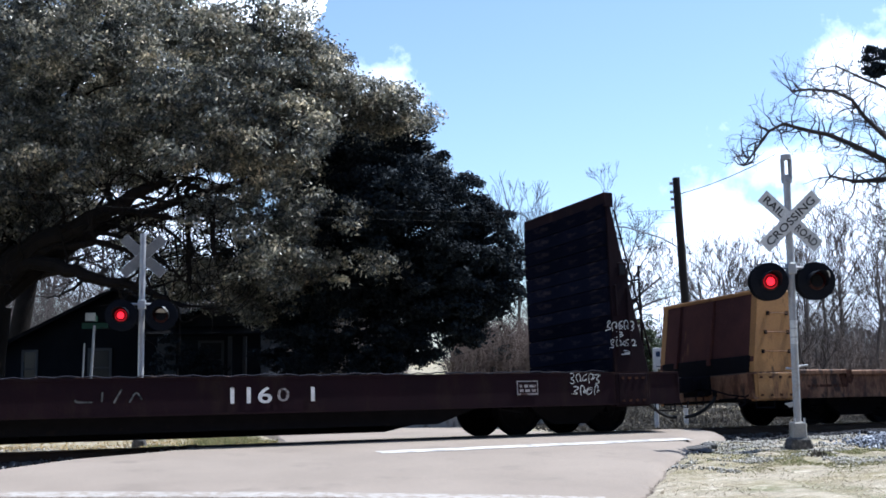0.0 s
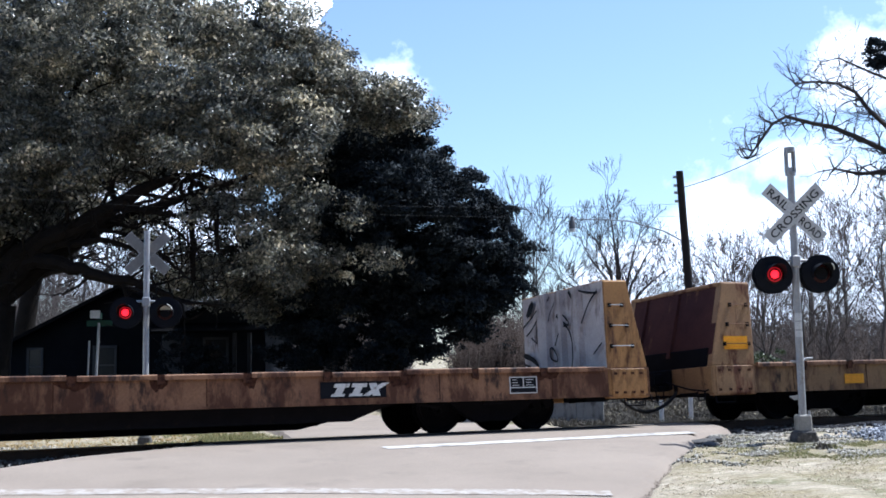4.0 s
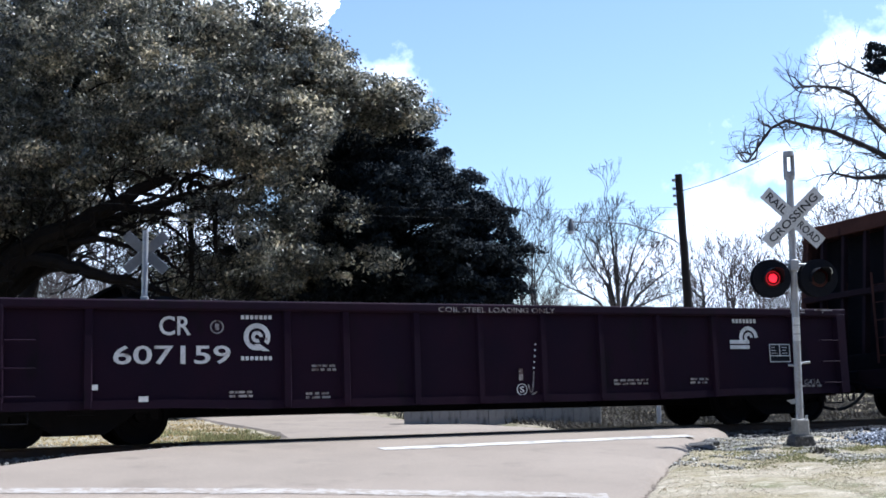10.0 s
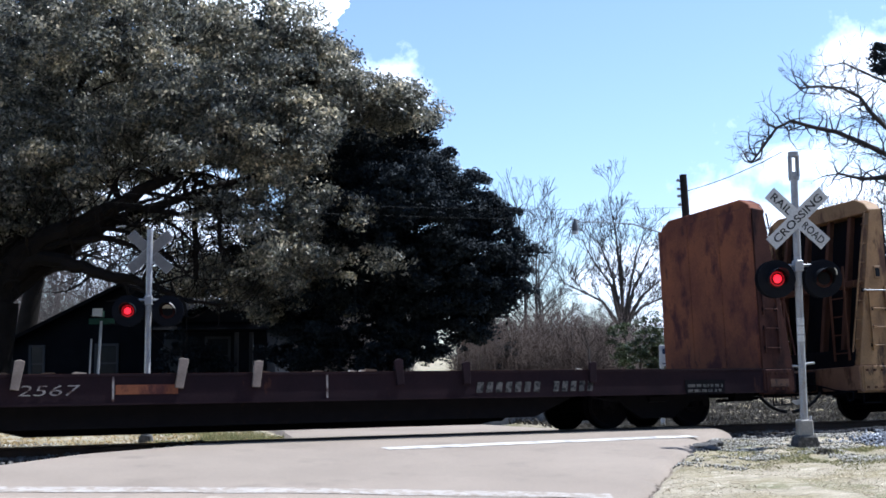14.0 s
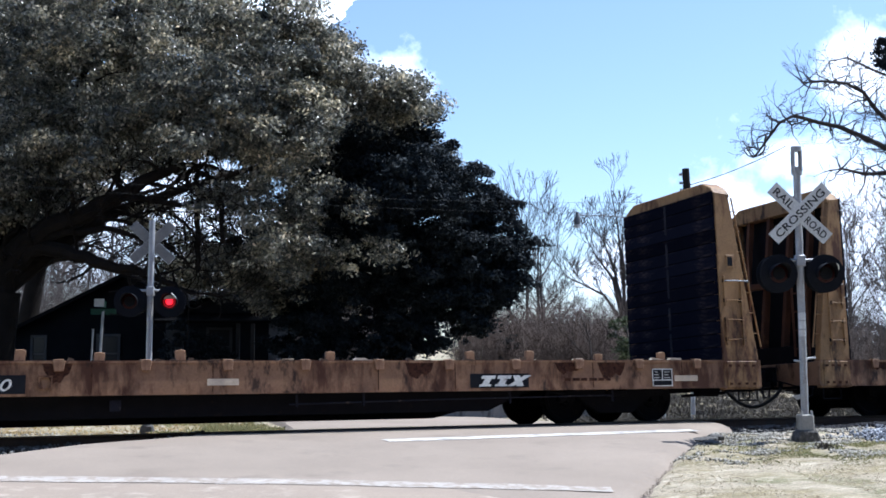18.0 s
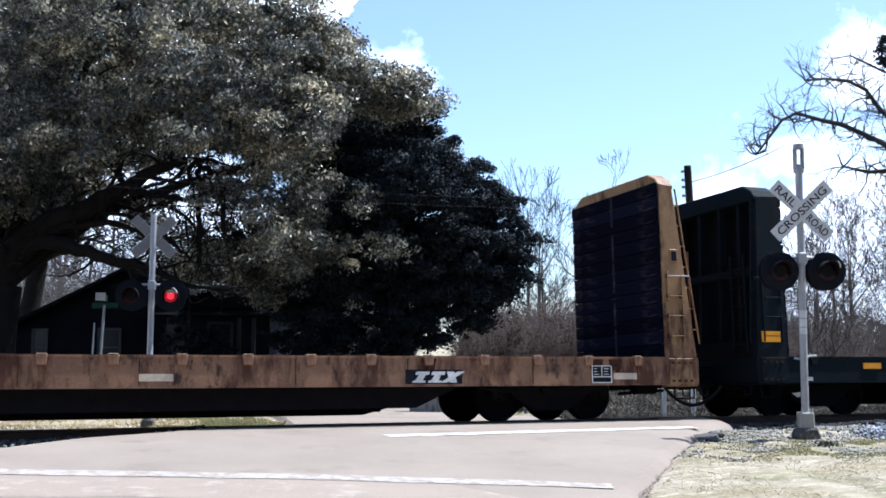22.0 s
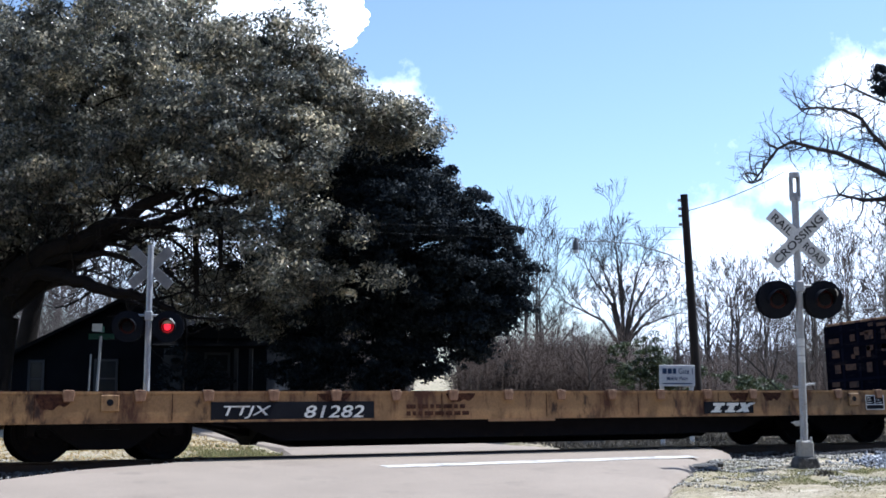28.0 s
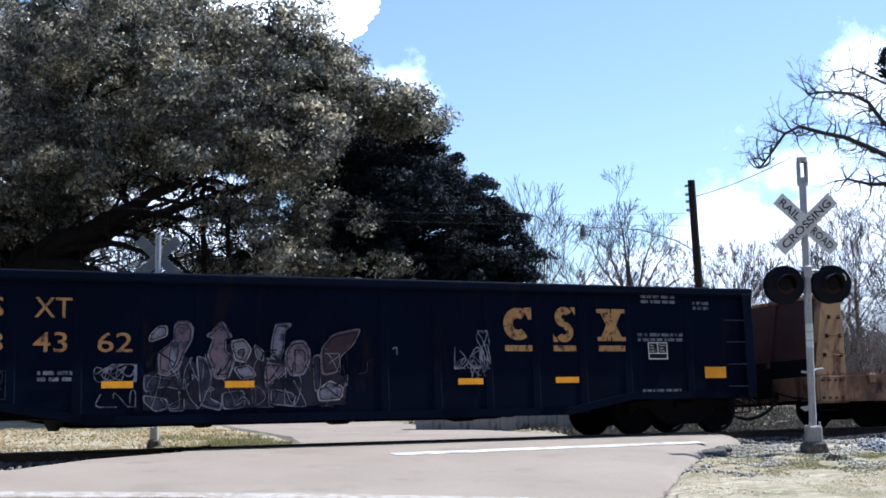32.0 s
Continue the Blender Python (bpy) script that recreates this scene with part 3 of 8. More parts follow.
# sand washed along the outer side of the edge line
wash = Shape()
rows = []
for k in range(141):
    x = -6.0 + 11.2 * k / 140
    y = float(np.interp(x, [p[0] for p in EDGE], [p[1] for p in EDGE]))
    near = y - 0.26 - 0.07 * noise.noise((x * 2.3, 1.0, 4.0)) - 0.05 * noise.noise((x * 7.0, 3.0, 4.0))
    far = max(-9.85, y - 1.6 - 0.3 * noise.noise((x * 1.3, 8.0, 4.0)))
    now = [(x + 0.4 * (near - v), v, level(x, v) + 0.004) for v in (near, near * 0.75 + far * 0.25, near * 0.5 + far * 0.5, far)]
    rows += now
wash.add(rows, [(4 * k + i, 4 * k + i + 1, 4 * k + i + 5, 4 * k + i + 4) for k in range(140) for i in range(3)])
structure("sand_wash", wash, mat("washed sand on asphalt", (0.265, 0.215, 0.17), (0.24, 0.195, 0.156), 1.6, 0.95, bump=0.6, fine=55, stain=(0.32, 0.27, 0.22), amount=0.38), "pale sand and grit washed along the lane edge", "sand")

# track
track = thing("railway_track", "single railway track on dark ties, set flush into the road", "railway track")
track["kind"] = "structure"
track.matrix_basis = BED.copy()
for y in (-0.7525, 0.7525):
    prof = [(-0.07, -0.17), (0.07, -0.17), (0.07, -0.155), (0.012, -0.13), (0.012, -0.04), (0.036, -0.03), (0.036, -0.004), (-0.036, -0.004), (-0.036, -0.03), (-0.012, -0.04), (-0.012, -0.13), (-0.07, -0.155)]
    rail = part("rail", Shape().prism([(y + p, q) for p, q in prof], "x", -260, 320), RAIL, track, "brown rusty steel rail with a bright head")
    part("rail_head", Shape().box(-260, 320, y - 0.03, y + 0.03, -0.004, 0.0), RAIL_TOP, rail)
tie_me = Shape().box(-0.11, 0.11, -1.3, 1.3, -0.33, -0.165).mesh("tie", 0.012)
for i in range(96):
    x = -14 + 0.5 * i
    if 3.6 < x < 11.6:
        continue
    part("tie", tie_me, TIE, track, at=pose(x + random.uniform(-0.03, 0.03), random.uniform(-0.05, 0.05), 0, 0, 0, random.uniform(-1.5, 1.5)))
# flangeway timbers beside the rails at the crossing
for y in (-1.02, -0.56, 0.56, 1.02):
    part("crossing_panel", Shape().box(3.9, 11.9, y - 0.15, y + 0.15, -0.2, -0.006), RUBBER, track, "black crossing panel beside the rail", 0.012)


def stones(name, count, where, size, material, label, category, seed):
    """Loose stones as one mesh of small uneven blocks."""
    rng = np.random.default_rng(seed)
    vs, fs = [], []
    base = np.array([(x, y, z) for x in (-1, 1) for y in (-1, 1) for z in (-1, 1)], dtype=float)
    quads = np.array([(0, 1, 3, 2), (4, 6, 7, 5), (0, 4, 5, 1), (2, 3, 7, 6), (0, 2, 6, 4), (1, 5, 7, 3)])
    for i in range(count):
        x, y, z = where(rng)
        s = size * rng.uniform(0.5, 1.4)
        p = base * rng.uniform(0.55, 1.15, (8, 3)) * s * np.array([1, 0.8, 0.65]) * 0.5
        e = Euler(rng.uniform(0, 6.28, 3)).to_matrix()
        p = p @ np.array(e).T + (x, y, z)
        fs.append(quads + 8 * i)
        vs.append(p)
    me = fast_mesh(name, np.concatenate(vs), np.concatenate(fs))
    return tagged(part(name, me, material), label, category, kind="stuff")


def on_bed(rng):
    x = rng.uniform(11.5, 34) if rng.random() < 0.68 else rng.uniform(-12, 3.9)
    y = rng.normal(0, 0.85)
    return x, y, soil(x, y) + 0.03


stones("ballast", 11000, on_bed, 0.075, BALLAST, "crushed dark ballast between and beside the rails", "ballast", 5)


def on_verge(rng):
    while True:
        x, y = rng.uniform(9.0, 17.5), -2.0 - 4.2 * rng.random() ** 1.1
        if x > 12.4 and y > -2.2 - 0.65 * (x - 13.0):
            continue
        if x > road_span(y)[1] - 0.12 and noise.noise((x * 1.1, y * 1.6, 9)) + 0.6 * noise.noise((x * 3.4, y * 4.4, 2)) > -0.35 + 1.0 * rng.random() - 0.18 * (y + 3.2):
            return x, y, soil(x, y) + 0.006


stones("gravel", 10500, on_verge, 0.028, GRAVEL, "pale grey gravel spilled on the verge by the crossing mast", "gravel", 6)


def past_track(rng):
    x, y = rng.uniform(-3.5, 3.6), 2.1 + abs(rng.normal(0, 0.8))
    return x, y, soil(x, y) + 0.008


stones("gravel", 1500, past_track, 0.035, GRAVEL, "pale gravel strip beyond the track", "gravel", 16)


def on_heap(rng):
    x, y = rng.normal(14.95, 0.5), rng.normal(-4.4, 0.40)
    return x, y, soil(x, y) + 0.02 + 0.22 * rng.random() ** 0.4 * math.exp(-((x - 14.95) ** 2 / 0.5 + (y + 4.4) ** 2 / 0.3))


def on_shoulder(rng):
    while True:
        x, y = rng.uniform(12.2, 21), rng.uniform(-4.2, -1.1)
        if y > -2.1 - 0.6 * max(0.0, x - 13.0) + 0.3 * noise.noise((x * 1.5, y * 1.5, 6)):
            return x, y, soil(x, y) + 0.01


stones("cinders", 9000, on_shoulder, 0.075, mat("near-black ballast", (0.035, 0.035, 0.038), (0.02, 0.02, 0.023), 1.3, 0.95, spec=0.05), "near-black ballast on the shoulder of the track", "ballast", 17)
stones("gravel_heap", 4200, on_heap, 0.042, STONE, "heap of blue-grey crushed stone beside the track", "gravel", 7)


def beside_road(rng):
    y = rng.uniform(-9.5, -3.0)
    return road_span(y)[1] + 0.02 + abs(rng.normal(0, 0.12)), y, level(0, y) - 0.10


stones("asphalt_crumbs", 1500, beside_road, 0.034, ASPHALT, "grey crumbs broken off the asphalt edge", "gravel", 8)


# dark pieces added to stand for the shaded hollow below the road edge
def slab(points, thick, at):
    t = thing("asphalt_slab", "dark slab added for the shaded hollow at the crumbled road corner", "asphalt slab", "broken pieces of the road edge")
    t.matrix_basis = at
    part("piece", Shape().prism(points, "z", -thick, 0.0), RUBBLE, t, bevel=0.012)


slab([(-0.22, -0.05), (-0.05, -0.12), (0.19, -0.08), (0.23, 0.05), (0.04, 0.11), (-0.15, 0.08)], 0.09, pose(11.02, -3.72, -0.115, 10, -5, -32))
slab([(-0.13, -0.07), (0.10, -0.09), (0.15, 0.05), (-0.03, 0.11)], 0.08, pose(10.80, -4.22, -0.12, 12, 6, -50))
slab([(-0.12, -0.07), (0.13, -0.06), (0.10, 0.09), (-0.09, 0.07)], 0.08, pose(11.45, -3.45, -0.10, 12, 3, -15))


# ---- train ----
HALF = 1.53
WHEEL_R = 0.43
WHEELS, CARS = [], []

wheel_prof = [(-0.065, 0.10), (-0.065, 0.16), (-0.03, 0.19), (-0.03, 0.34), (-0.065, 0.37), (-0.065, 0.425), (0.045, 0.43), (0.05, 0.455), (0.075, 0.455), (0.075, 0.38), (0.04, 0.36), (0.02, 0.2), (0.06, 0.17), (0.06, 0.10)]


def wheel_shape():
    sh, n = Shape(), 28
    m = len(wheel_prof)
    vs = [(math.cos(2 * math.pi * k / n) * r, w, math.sin(2 * math.pi * k / n) * r) for k in range(n) for w, r in wheel_prof]
    fs = [(k * m + i, k * m + (i + 1) % m, ((k + 1) % n) * m + (i + 1) % m, ((k + 1) % n) * m + i) for k in range(n) for i in range(m)]
    return sh.add(vs, fs)


WHEEL_NEAR = wheel_shape().mesh("wheel", 0, True)
AXLE = Shape().tube([(0, -0.98, 0), (0, -0.7, 0), (0, 0.7, 0), (0, 0.98, 0)], [0.075, 0.10, 0.10, 0.075], 12).mesh("wheelset", 0, True)
CAP = Shape().disc((0, 0, 0), 0.09, "y", -1.01, -0.93, 12)
for dx, dz in ((0.045, 0.026), (-0.045, 0.026), (0, -0.052)):
    CAP.disc((dx, 0, dz), 0.016, "y", -1.03, -1.0, 6)
CAP = CAP.mesh("bearing_cap")
FRAME = Shape().prism([(-1.13, 0.36), (-1.13, 0.56), (-0.72, 0.60), (-0.42, 0.70), (0.42, 0.70), (0.72, 0.60), (1.13, 0.56), (1.13, 0.36), (1.02, 0.36), (0.98, 0.47), (0.78, 0.47), (0.66, 0.36), (0.34, 0.16), (-0.34, 0.16), (-0.66, 0.36), (-0.78, 0.47), (-0.98, 0.47), (-1.02, 0.36)], "y", -1.08, -0.92).mesh("side_frame", 0.015)
SPRING = Shape()
for x in (-0.17, 0.0, 0.17):
    for k in range(7):
        SPRING.disc((x, -1.0, 0), 0.075 if k % 2 == 0 else 0.055, "z", 0.23 + 0.035 * k, 0.262 + 0.035 * k, 12)
SPRING = SPRING.mesh("spring_nest")
BOLSTER = Shape().prism([(-1.15, 0.46), (-0.6, 0.36), (0.6, 0.36), (1.15, 0.46), (1.15, 0.56), (-1.15, 0.56)], "x", -0.2, 0.2).mesh("bolster", 0.015)


def truck(car, x):
    for yaw in (0, 180):
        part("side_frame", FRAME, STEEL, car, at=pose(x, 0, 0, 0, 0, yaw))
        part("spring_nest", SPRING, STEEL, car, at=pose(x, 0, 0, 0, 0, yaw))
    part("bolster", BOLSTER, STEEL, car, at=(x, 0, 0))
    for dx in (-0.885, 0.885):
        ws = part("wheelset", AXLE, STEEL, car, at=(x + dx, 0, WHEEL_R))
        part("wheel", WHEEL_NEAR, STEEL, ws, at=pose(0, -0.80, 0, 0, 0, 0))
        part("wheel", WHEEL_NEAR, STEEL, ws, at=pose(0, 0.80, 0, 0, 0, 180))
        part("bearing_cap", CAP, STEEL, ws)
        WHEELS.append((ws, x + dx))


def coupler(car, x, side):
    """Drawbar, knuckle, uncoupling lever, air hose and brake rigging at one end; side is -1 or 1."""
    sh = Shape().box(min(x - side * 0.5, x + side * 0.35), max(x - side * 0.5, x + side * 0.35), -0.11, 0.11, 0.72, 0.94)
    sh.prism([(x + side * 0.3, -0.17), (x + side * 0.62, -0.19), (x + side * 0.74, -0.05), (x + side * 0.62, 0.02), (x + side * 0.58, 0.17), (x + side * 0.3, 0.17)], "z", 0.68, 0.98)
    part("coupler", sh, STEEL, car, bevel=0.02)
    part("striker", Shape().box(*sorted((x, x + side * 0.10)), -0.32, 0.32, 0.62, 1.0), STEEL, car, bevel=0.02)
    part("coupler_carrier", Shape().box(*sorted((x + side * 0.02, x + side * 0.28)), -0.24, 0.24, 0.60, 0.70), STEEL, car, bevel=0.01)
    pts = []
    for k in range(13):
        u = k / 12
        pts.append((x + side * (-0.02 + 0.72 * u), -0.42 + 0.05 * u, 0.62 - 0.40 * math.sin(u * math.pi / 2) ** 0.7))
    part("air_hose", Shape().tube(pts, 0.034, 8), RUBBER, car, smooth=True)
    part("angle_cock", Shape().box(*sorted((x - side * 0.10, x + side * 0.03)), -0.48, -0.36, 0.58, 0.70), STEEL, car, bevel=0.015)
    lever = [(x - side * 0.1, -1.45, 0.62), (x + side * 0.06, -1.40, 0.55), (x + side * 0.12, -1.0, 0.60), (x + side * 0.15, -0.2, 0.78)]
    part("uncoupling_lever", Shape().tube(lever, 0.016, 6), STEEL, car, smooth=True)
    part("lever_handle", Shape().tube([(x + side * 0.06, -1.40, 0.56), (x + side * 0.10, -1.42, 0.40), (x + side * 0.22, -1.42, 0.38), (x + side * 0.24, -1.42, 0.50)], 0.016, 6), STEEL, car)
    part("hose_bracket", Shape().tube([(x + side * 0.34, -0.5, 0.66), (x + side * 0.36, -0.5, 0.40), (x + side * 0.50, -0.5, 0.38), (x + side * 0.52, -0.5, 0.62)], 0.014, 6), STEEL, car)
    step = Shape().tube([(x - side * 0.10, -1.50, 0.62), (x - side * 0.10, -1.50, 0.34), (x - side * 0.52, -1.50, 0.34), (x - side * 0.52, -1.50, 0.62)], 0.016, 6)
    part("sill_step", step, STEEL, car)
    # brake rigging under the end
    rig = Shape().tube([(x - side * 0.15, -0.6, 0.50), (x - side * 1.1, -0.55, 0.45)], 0.03, 6)
    rig.tube([(x - side * 0.2, -1.1, 0.58), (x + side * 0.1, -1.1, 0.52), (x + side * 0.12, -0.7, 0.52)], 0.018, 6)
    part("brake_rod", rig, STEEL, car)
    part("brake_cylinder", Shape().tube([(x - side * 0.9, -0.75, 0.55), (x - side * 0.45, -0.75, 0.55)], 0.12, 12), STEEL, car)


POCKET = Shape().prism([(-0.09, 0.0), (0.09, 0.0), (0.065, -0.15), (-0.065, -0.15)], "y", -0.05, 0.0).box(-0.075, 0.075, -0.05, 0.06, 0.0, 0.02).mesh("stake_pocket", 0.008)

DECKS = []
POCKET_PLAIN = POCKET.copy()


def bulkhead(car, face, out_low, out_top, deck, sill, top, paint, style, sheet=None, rungs=True, flat_top=False, open_end=False):
    """End wall of a flat car. face: its inner side; out_low and out_top: its outer side at the deck and at the top."""
    side = 1 if out_low > face else -1
    tall = top > 3.5
    knee = deck + (0.9 if not tall else 1.55)
    mid_x = out_low + (out_top - out_low) * (knee - deck) / (top - deck)
    poly = [(face, sill), (face, top - (0.02 if not tall else 0.22)), (out_top, top - (0.02 if not tall else 0.25)), (out_low, deck + 0.05), (out_low, sill)]
    for y0, y1 in ((-HALF - 0.01, -HALF + 0.16), (HALF - 0.16, HALF + 0.01)):
        post = part("bulkhead_post", Shape().prism(poly, "y", y0, y1), paint, car, bevel=0.012)
        if y0 < 0:
            w = abs(mid_x - face)
            # bolt plate at the foot, edge strip, rungs
            a, b = sorted((face + side * 0.06, out_low - side * 0.06))
            part("foot_plate", Shape().box(a, b, y0 - 0.014, y0 + 0.004, sill + 0.03, deck - 0.02), paint, post, bevel=0.006)
            bolts = Shape()
            for k in range(4):
                for z in (sill + 0.10, deck - 0.10):
                    bolts.box(a + 0.05 + (b - a - 0.16) * k / 3, a + 0.11 + (b - a - 0.16) * k / 3, y0 - 0.025, y0 - 0.01, z - 0.02, z + 0.02)
            part("bolts", bolts, RUST_STAIN, post)["kind"] = "stuff"
            if rungs:
                n = 3 if not tall else 4
                for k in range(n):
                    z = deck + 0.38 + 0.36 * k
                    x0 = face + side * 0.10
                    x1 = face + side * max(0.28, 0.86 * (w - (0.10 * k if not tall else 0.03 * k)))
                    if tall and k == n - 1:
                        x1 = face + side * (w + 0.05)
                    # pale metal on right-hand and top rungs puts the sun glint into their colour
                    part("rung", Shape().tube([(x0, y0, z), (x0, y0 - 0.06, z), (x1, y0 - 0.06, z), (x1, y0, z)], 0.008 if not tall or k < n - 1 else 0.013, 6), (GALV if tall and k == n - 1 and paint is YELLOW else paint if tall else GALV if side > 0 and style != "grid" else RUSTY_POCKET), post)
                    for x in (x0, x1):
                        part("rung_bracket", Shape().box(x - 0.03, x + 0.03, y0 - 0.022, y0 + 0.002, z - 0.035, z + 0.035), STEEL, post)
            if tall:
                # side rails of the grab irons, small framed hand hole and ladder edge
                for xs, z0, z1 in ((face + side * 0.10, deck + 0.28, deck + 0.80), (face + side * 0.10, deck + 1.0, deck + 1.55), (face + side * 0.84 * w, deck + 0.28, deck + 1.50)):
                    part("grab_stile", Shape().box(xs - 0.018, xs + 0.018, y0 - 0.03, y0 + 0.002, z0, z1), paint, post, bevel=0.004)
                fx = sorted((face + side * 0.17, face + side * 0.34))
                part("hole_frame", Shape().box(*fx, y0 - 0.016, y0 + 0.002, deck + 1.70, deck + 1.95), paint, post, bevel=0.008)
                part("hand_hole", Shape().box(min(face + side * 0.2, face + side * 0.31), max(face + side * 0.2, face + side * 0.31), y0 - 0.020, y0 + 0.002, deck + 1.74, deck + 1.91), BLACK, post)
                lad = Shape().tube([(out_top + side * 0.10, y0 + 0.05, top - 0.30), (out_low + side * 0.11, y0 + 0.05, deck + 0.25)], 0.018, 6)
                part("ladder_rail", lad, paint, post)
                z = deck + 0.5
                while z < top - 0.5:
                    u = (z - deck) / (top - deck)
                    xe = out_low + (out_top - out_low) * u
                    part("rung", Shape().tube([(xe - side * 0.03, y0 + 0.05, z), (xe + side * 0.11, y0 + 0.05, z)], 0.012, 6), paint, post)
                    z += 0.38
    # sheet or boards on the inner side
    span = HALF - 0.012
    zt = top - (0.06 if not tall else 0.20)
    x0, x1 = sorted((face - side * 0.055, face - side * 0.004))
    if style == "boards":
        n = int((zt - deck) / 0.235)
        h = (zt - deck) / n
        me = Shape().box(x0, x1, -span, span, 0.008, h - 0.006).mesh("bulkhead_board", 0.003)
        for k in range(n):
            part("bulkhead_board", me, BOARD, car, at=(0, random.uniform(-0.008, 0.008), deck + h * k))
        if tall and not flat_top:
            gap = (zt - deck) / 5
            for k in range(5):
                part("strap", Shape().box(*sorted((face - side * 0.064, face - side * 0.05)), -0.035, 0.035, deck + gap * k + 0.03, deck + gap * (k + 1) - 0.12 * (k % 2) - 0.04), STRAP, car, "narrow grey steel strap over the boards")
        part("bulkhead_sheet", Shape().box(*sorted((face + side * 0.02, face + side * 0.05)), -HALF + 0.17, HALF - 0.17, deck, zt), STEEL, car)
    elif style == "panels":
        ys = [-span, -span + 0.72, -span + 0.95, -span + 1.35, -0.02, 0.4, 0.8, span]
        zig = []
        for k in range(len(ys) - 1):
            o = face - side * (0.015 if k % 2 == 0 else 0.11)
            zig += [(o, ys[k] + (0.03 if k else 0)), (o, ys[k + 1] - (0.03 if k < len(ys) - 2 else 0))]
        zig += [(face - side * 0.004, span), (face - side * 0.004, -span)]
        part("bulkhead_sheet", Shape().prism(zig, "z", deck, zt + 0.04), sheet or paint, car)
        if not open_end:
            back = [(out_low - side * 0.02, deck + 0.2), (out_top - side * 0.01, top - 0.06), (out_top - side * 0.05, top - 0.06), (out_low - side * 0.06, deck + 0.2)]
            plain_end = paint in (MUSTARD, TAN_PAINT)
            part("end_sheet", Shape().prism(back, "y", -span, span), END_RUST if plain_end else PRIMER, car, "brown rusted end sheet")
            for y in (-0.2, 0.9) if plain_end else (-0.95, -0.3, 0.35, 1.0):
                fin = [(out_low + side * 0.05, deck + 0.2), (out_top + side * 0.05, top - 0.08), (out_top - side * 0.02, top - 0.08), (out_low - side * 0.03, deck + 0.2)]
                part("end_stiffener", Shape().prism(fin, "y", y - 0.05, y + 0.05), END_RUST if plain_end else PRIMER, car, bevel=0.008)
    elif style == "grid":
        part("bulkhead_sheet", Shape().box(x0, x1, -span, span, deck, zt), BOARD, car)
        for k in range(7):
            y = -span + 2 * span * k / 6
            part("bulkhead_bar", Shape().box(*sorted((face - side * 0.075, face - side * 0.05)), y - 0.03, y + 0.03, deck, zt), BOARD, car)
        for z in (deck + 0.35, deck + 0.72, deck + 1.08, deck + 1.4):
            part("bulkhead_bar", Shape().box(*sorted((face - side * 0.078, face - side * 0.05)), -span, span, z - 0.03, z + 0.03), BOARD, car)
    else:
        part("bulkhead_sheet", Shape().box(x0, x1, -span, span, deck, zt), sheet or paint, car, bevel=0.008)
        seam = Shape()
        for y in (-0.5, 0.52):
            seam.box(*sorted((face - side * 0.065, face - side * 0.05)), y - 0.05, y + 0.05, deck, zt)
        part("seam_strip", seam, sheet or paint, car)
    # cap
    if tall and flat_top:
        part("bulkhead_cap", Shape().box(*sorted((face - side * 0.04, out_top + side * 0.06)), -HALF - 0.02, HALF, top - 0.26, top), paint, car, bevel=0.012)
    elif tall:
        cap = [(-HALF, top - 0.25), (-HALF + 0.10, top - 0.12), (-HALF + 0.34, top), (HALF - 0.34, top), (HALF - 0.10, top - 0.12), (HALF, top - 0.25), (HALF, top - 0.32), (-HALF, top - 0.32)]
        part("bulkhead_cap", Shape().prism(cap, "x", *sorted((face - side * 0.01, out_top + side * 0.04))), RUST_RED if style == "rust" else paint, car, bevel=0.015)
    else:
        part("bulkhead_cap", Shape().box(*sorted((face - side * 0.01, out_top + side * 0.02)), -HALF, HALF, top - 0.07, top), paint, car, bevel=0.012)
    # ribs on the outer side
    for y in (-0.95, -0.35, 0.30, 0.95):
        rib = [(out_low - side * 0.22, deck), (out_top - side * min(0.14, abs(out_top - face) * 0.6), top - 0.3), (out_top - side * 0.02, top - 0.3), (out_low - side * 0.06, deck)]
        part("rib", Shape().prism(rib, "y", y - 0.045, y + 0.045), PRIMER if paint is YELLOW else OXIDE_RUST if paint is RUST_POST else paint, car, bevel=0.008)
    zb = deck + (1.62 if tall else 0.85)
    xb = mid_x if tall else (mid_x + out_top) / 2
    part("cross_beam", Shape().box(*sorted((xb - side * 0.10, xb + side * 0.03)), -HALF + 0.1, HALF - 0.1, zb - 0.06, zb + 0.07), OXIDE_RUST if paint is RUST_POST else PRIMER if paint is YELLOW else paint, car, bevel=0.01)
    part("apron", Shape().box(*sorted((out_low - side * 0.08, out_low + side * 0.005)), -HALF + 0.12, HALF - 0.12, sill, deck + 0.32), STEEL, car, bevel=0.01)
    # end ladder
    lx = out_low + side * 0.05
    lad = Shape()
    hi = top - 0.5 if tall else top - 0.2
    for y in (-1.32, -0.92):
        lad.box(lx - 0.015, lx + 0.015, y - 0.02, y + 0.02, deck + 0.1, min(hi, knee + 0.4))
    k = deck + 0.25
    while k < min(hi, knee + 0.35):
        lad.box(lx - 0.012, lx + 0.012, -1.32, -0.92, k - 0.012, k + 0.012)
        k += 0.36
    if paint not in (MUSTARD, TAN_PAINT):
        part("end_ladder", lad, PRIMER if paint is YELLOW else paint, car)


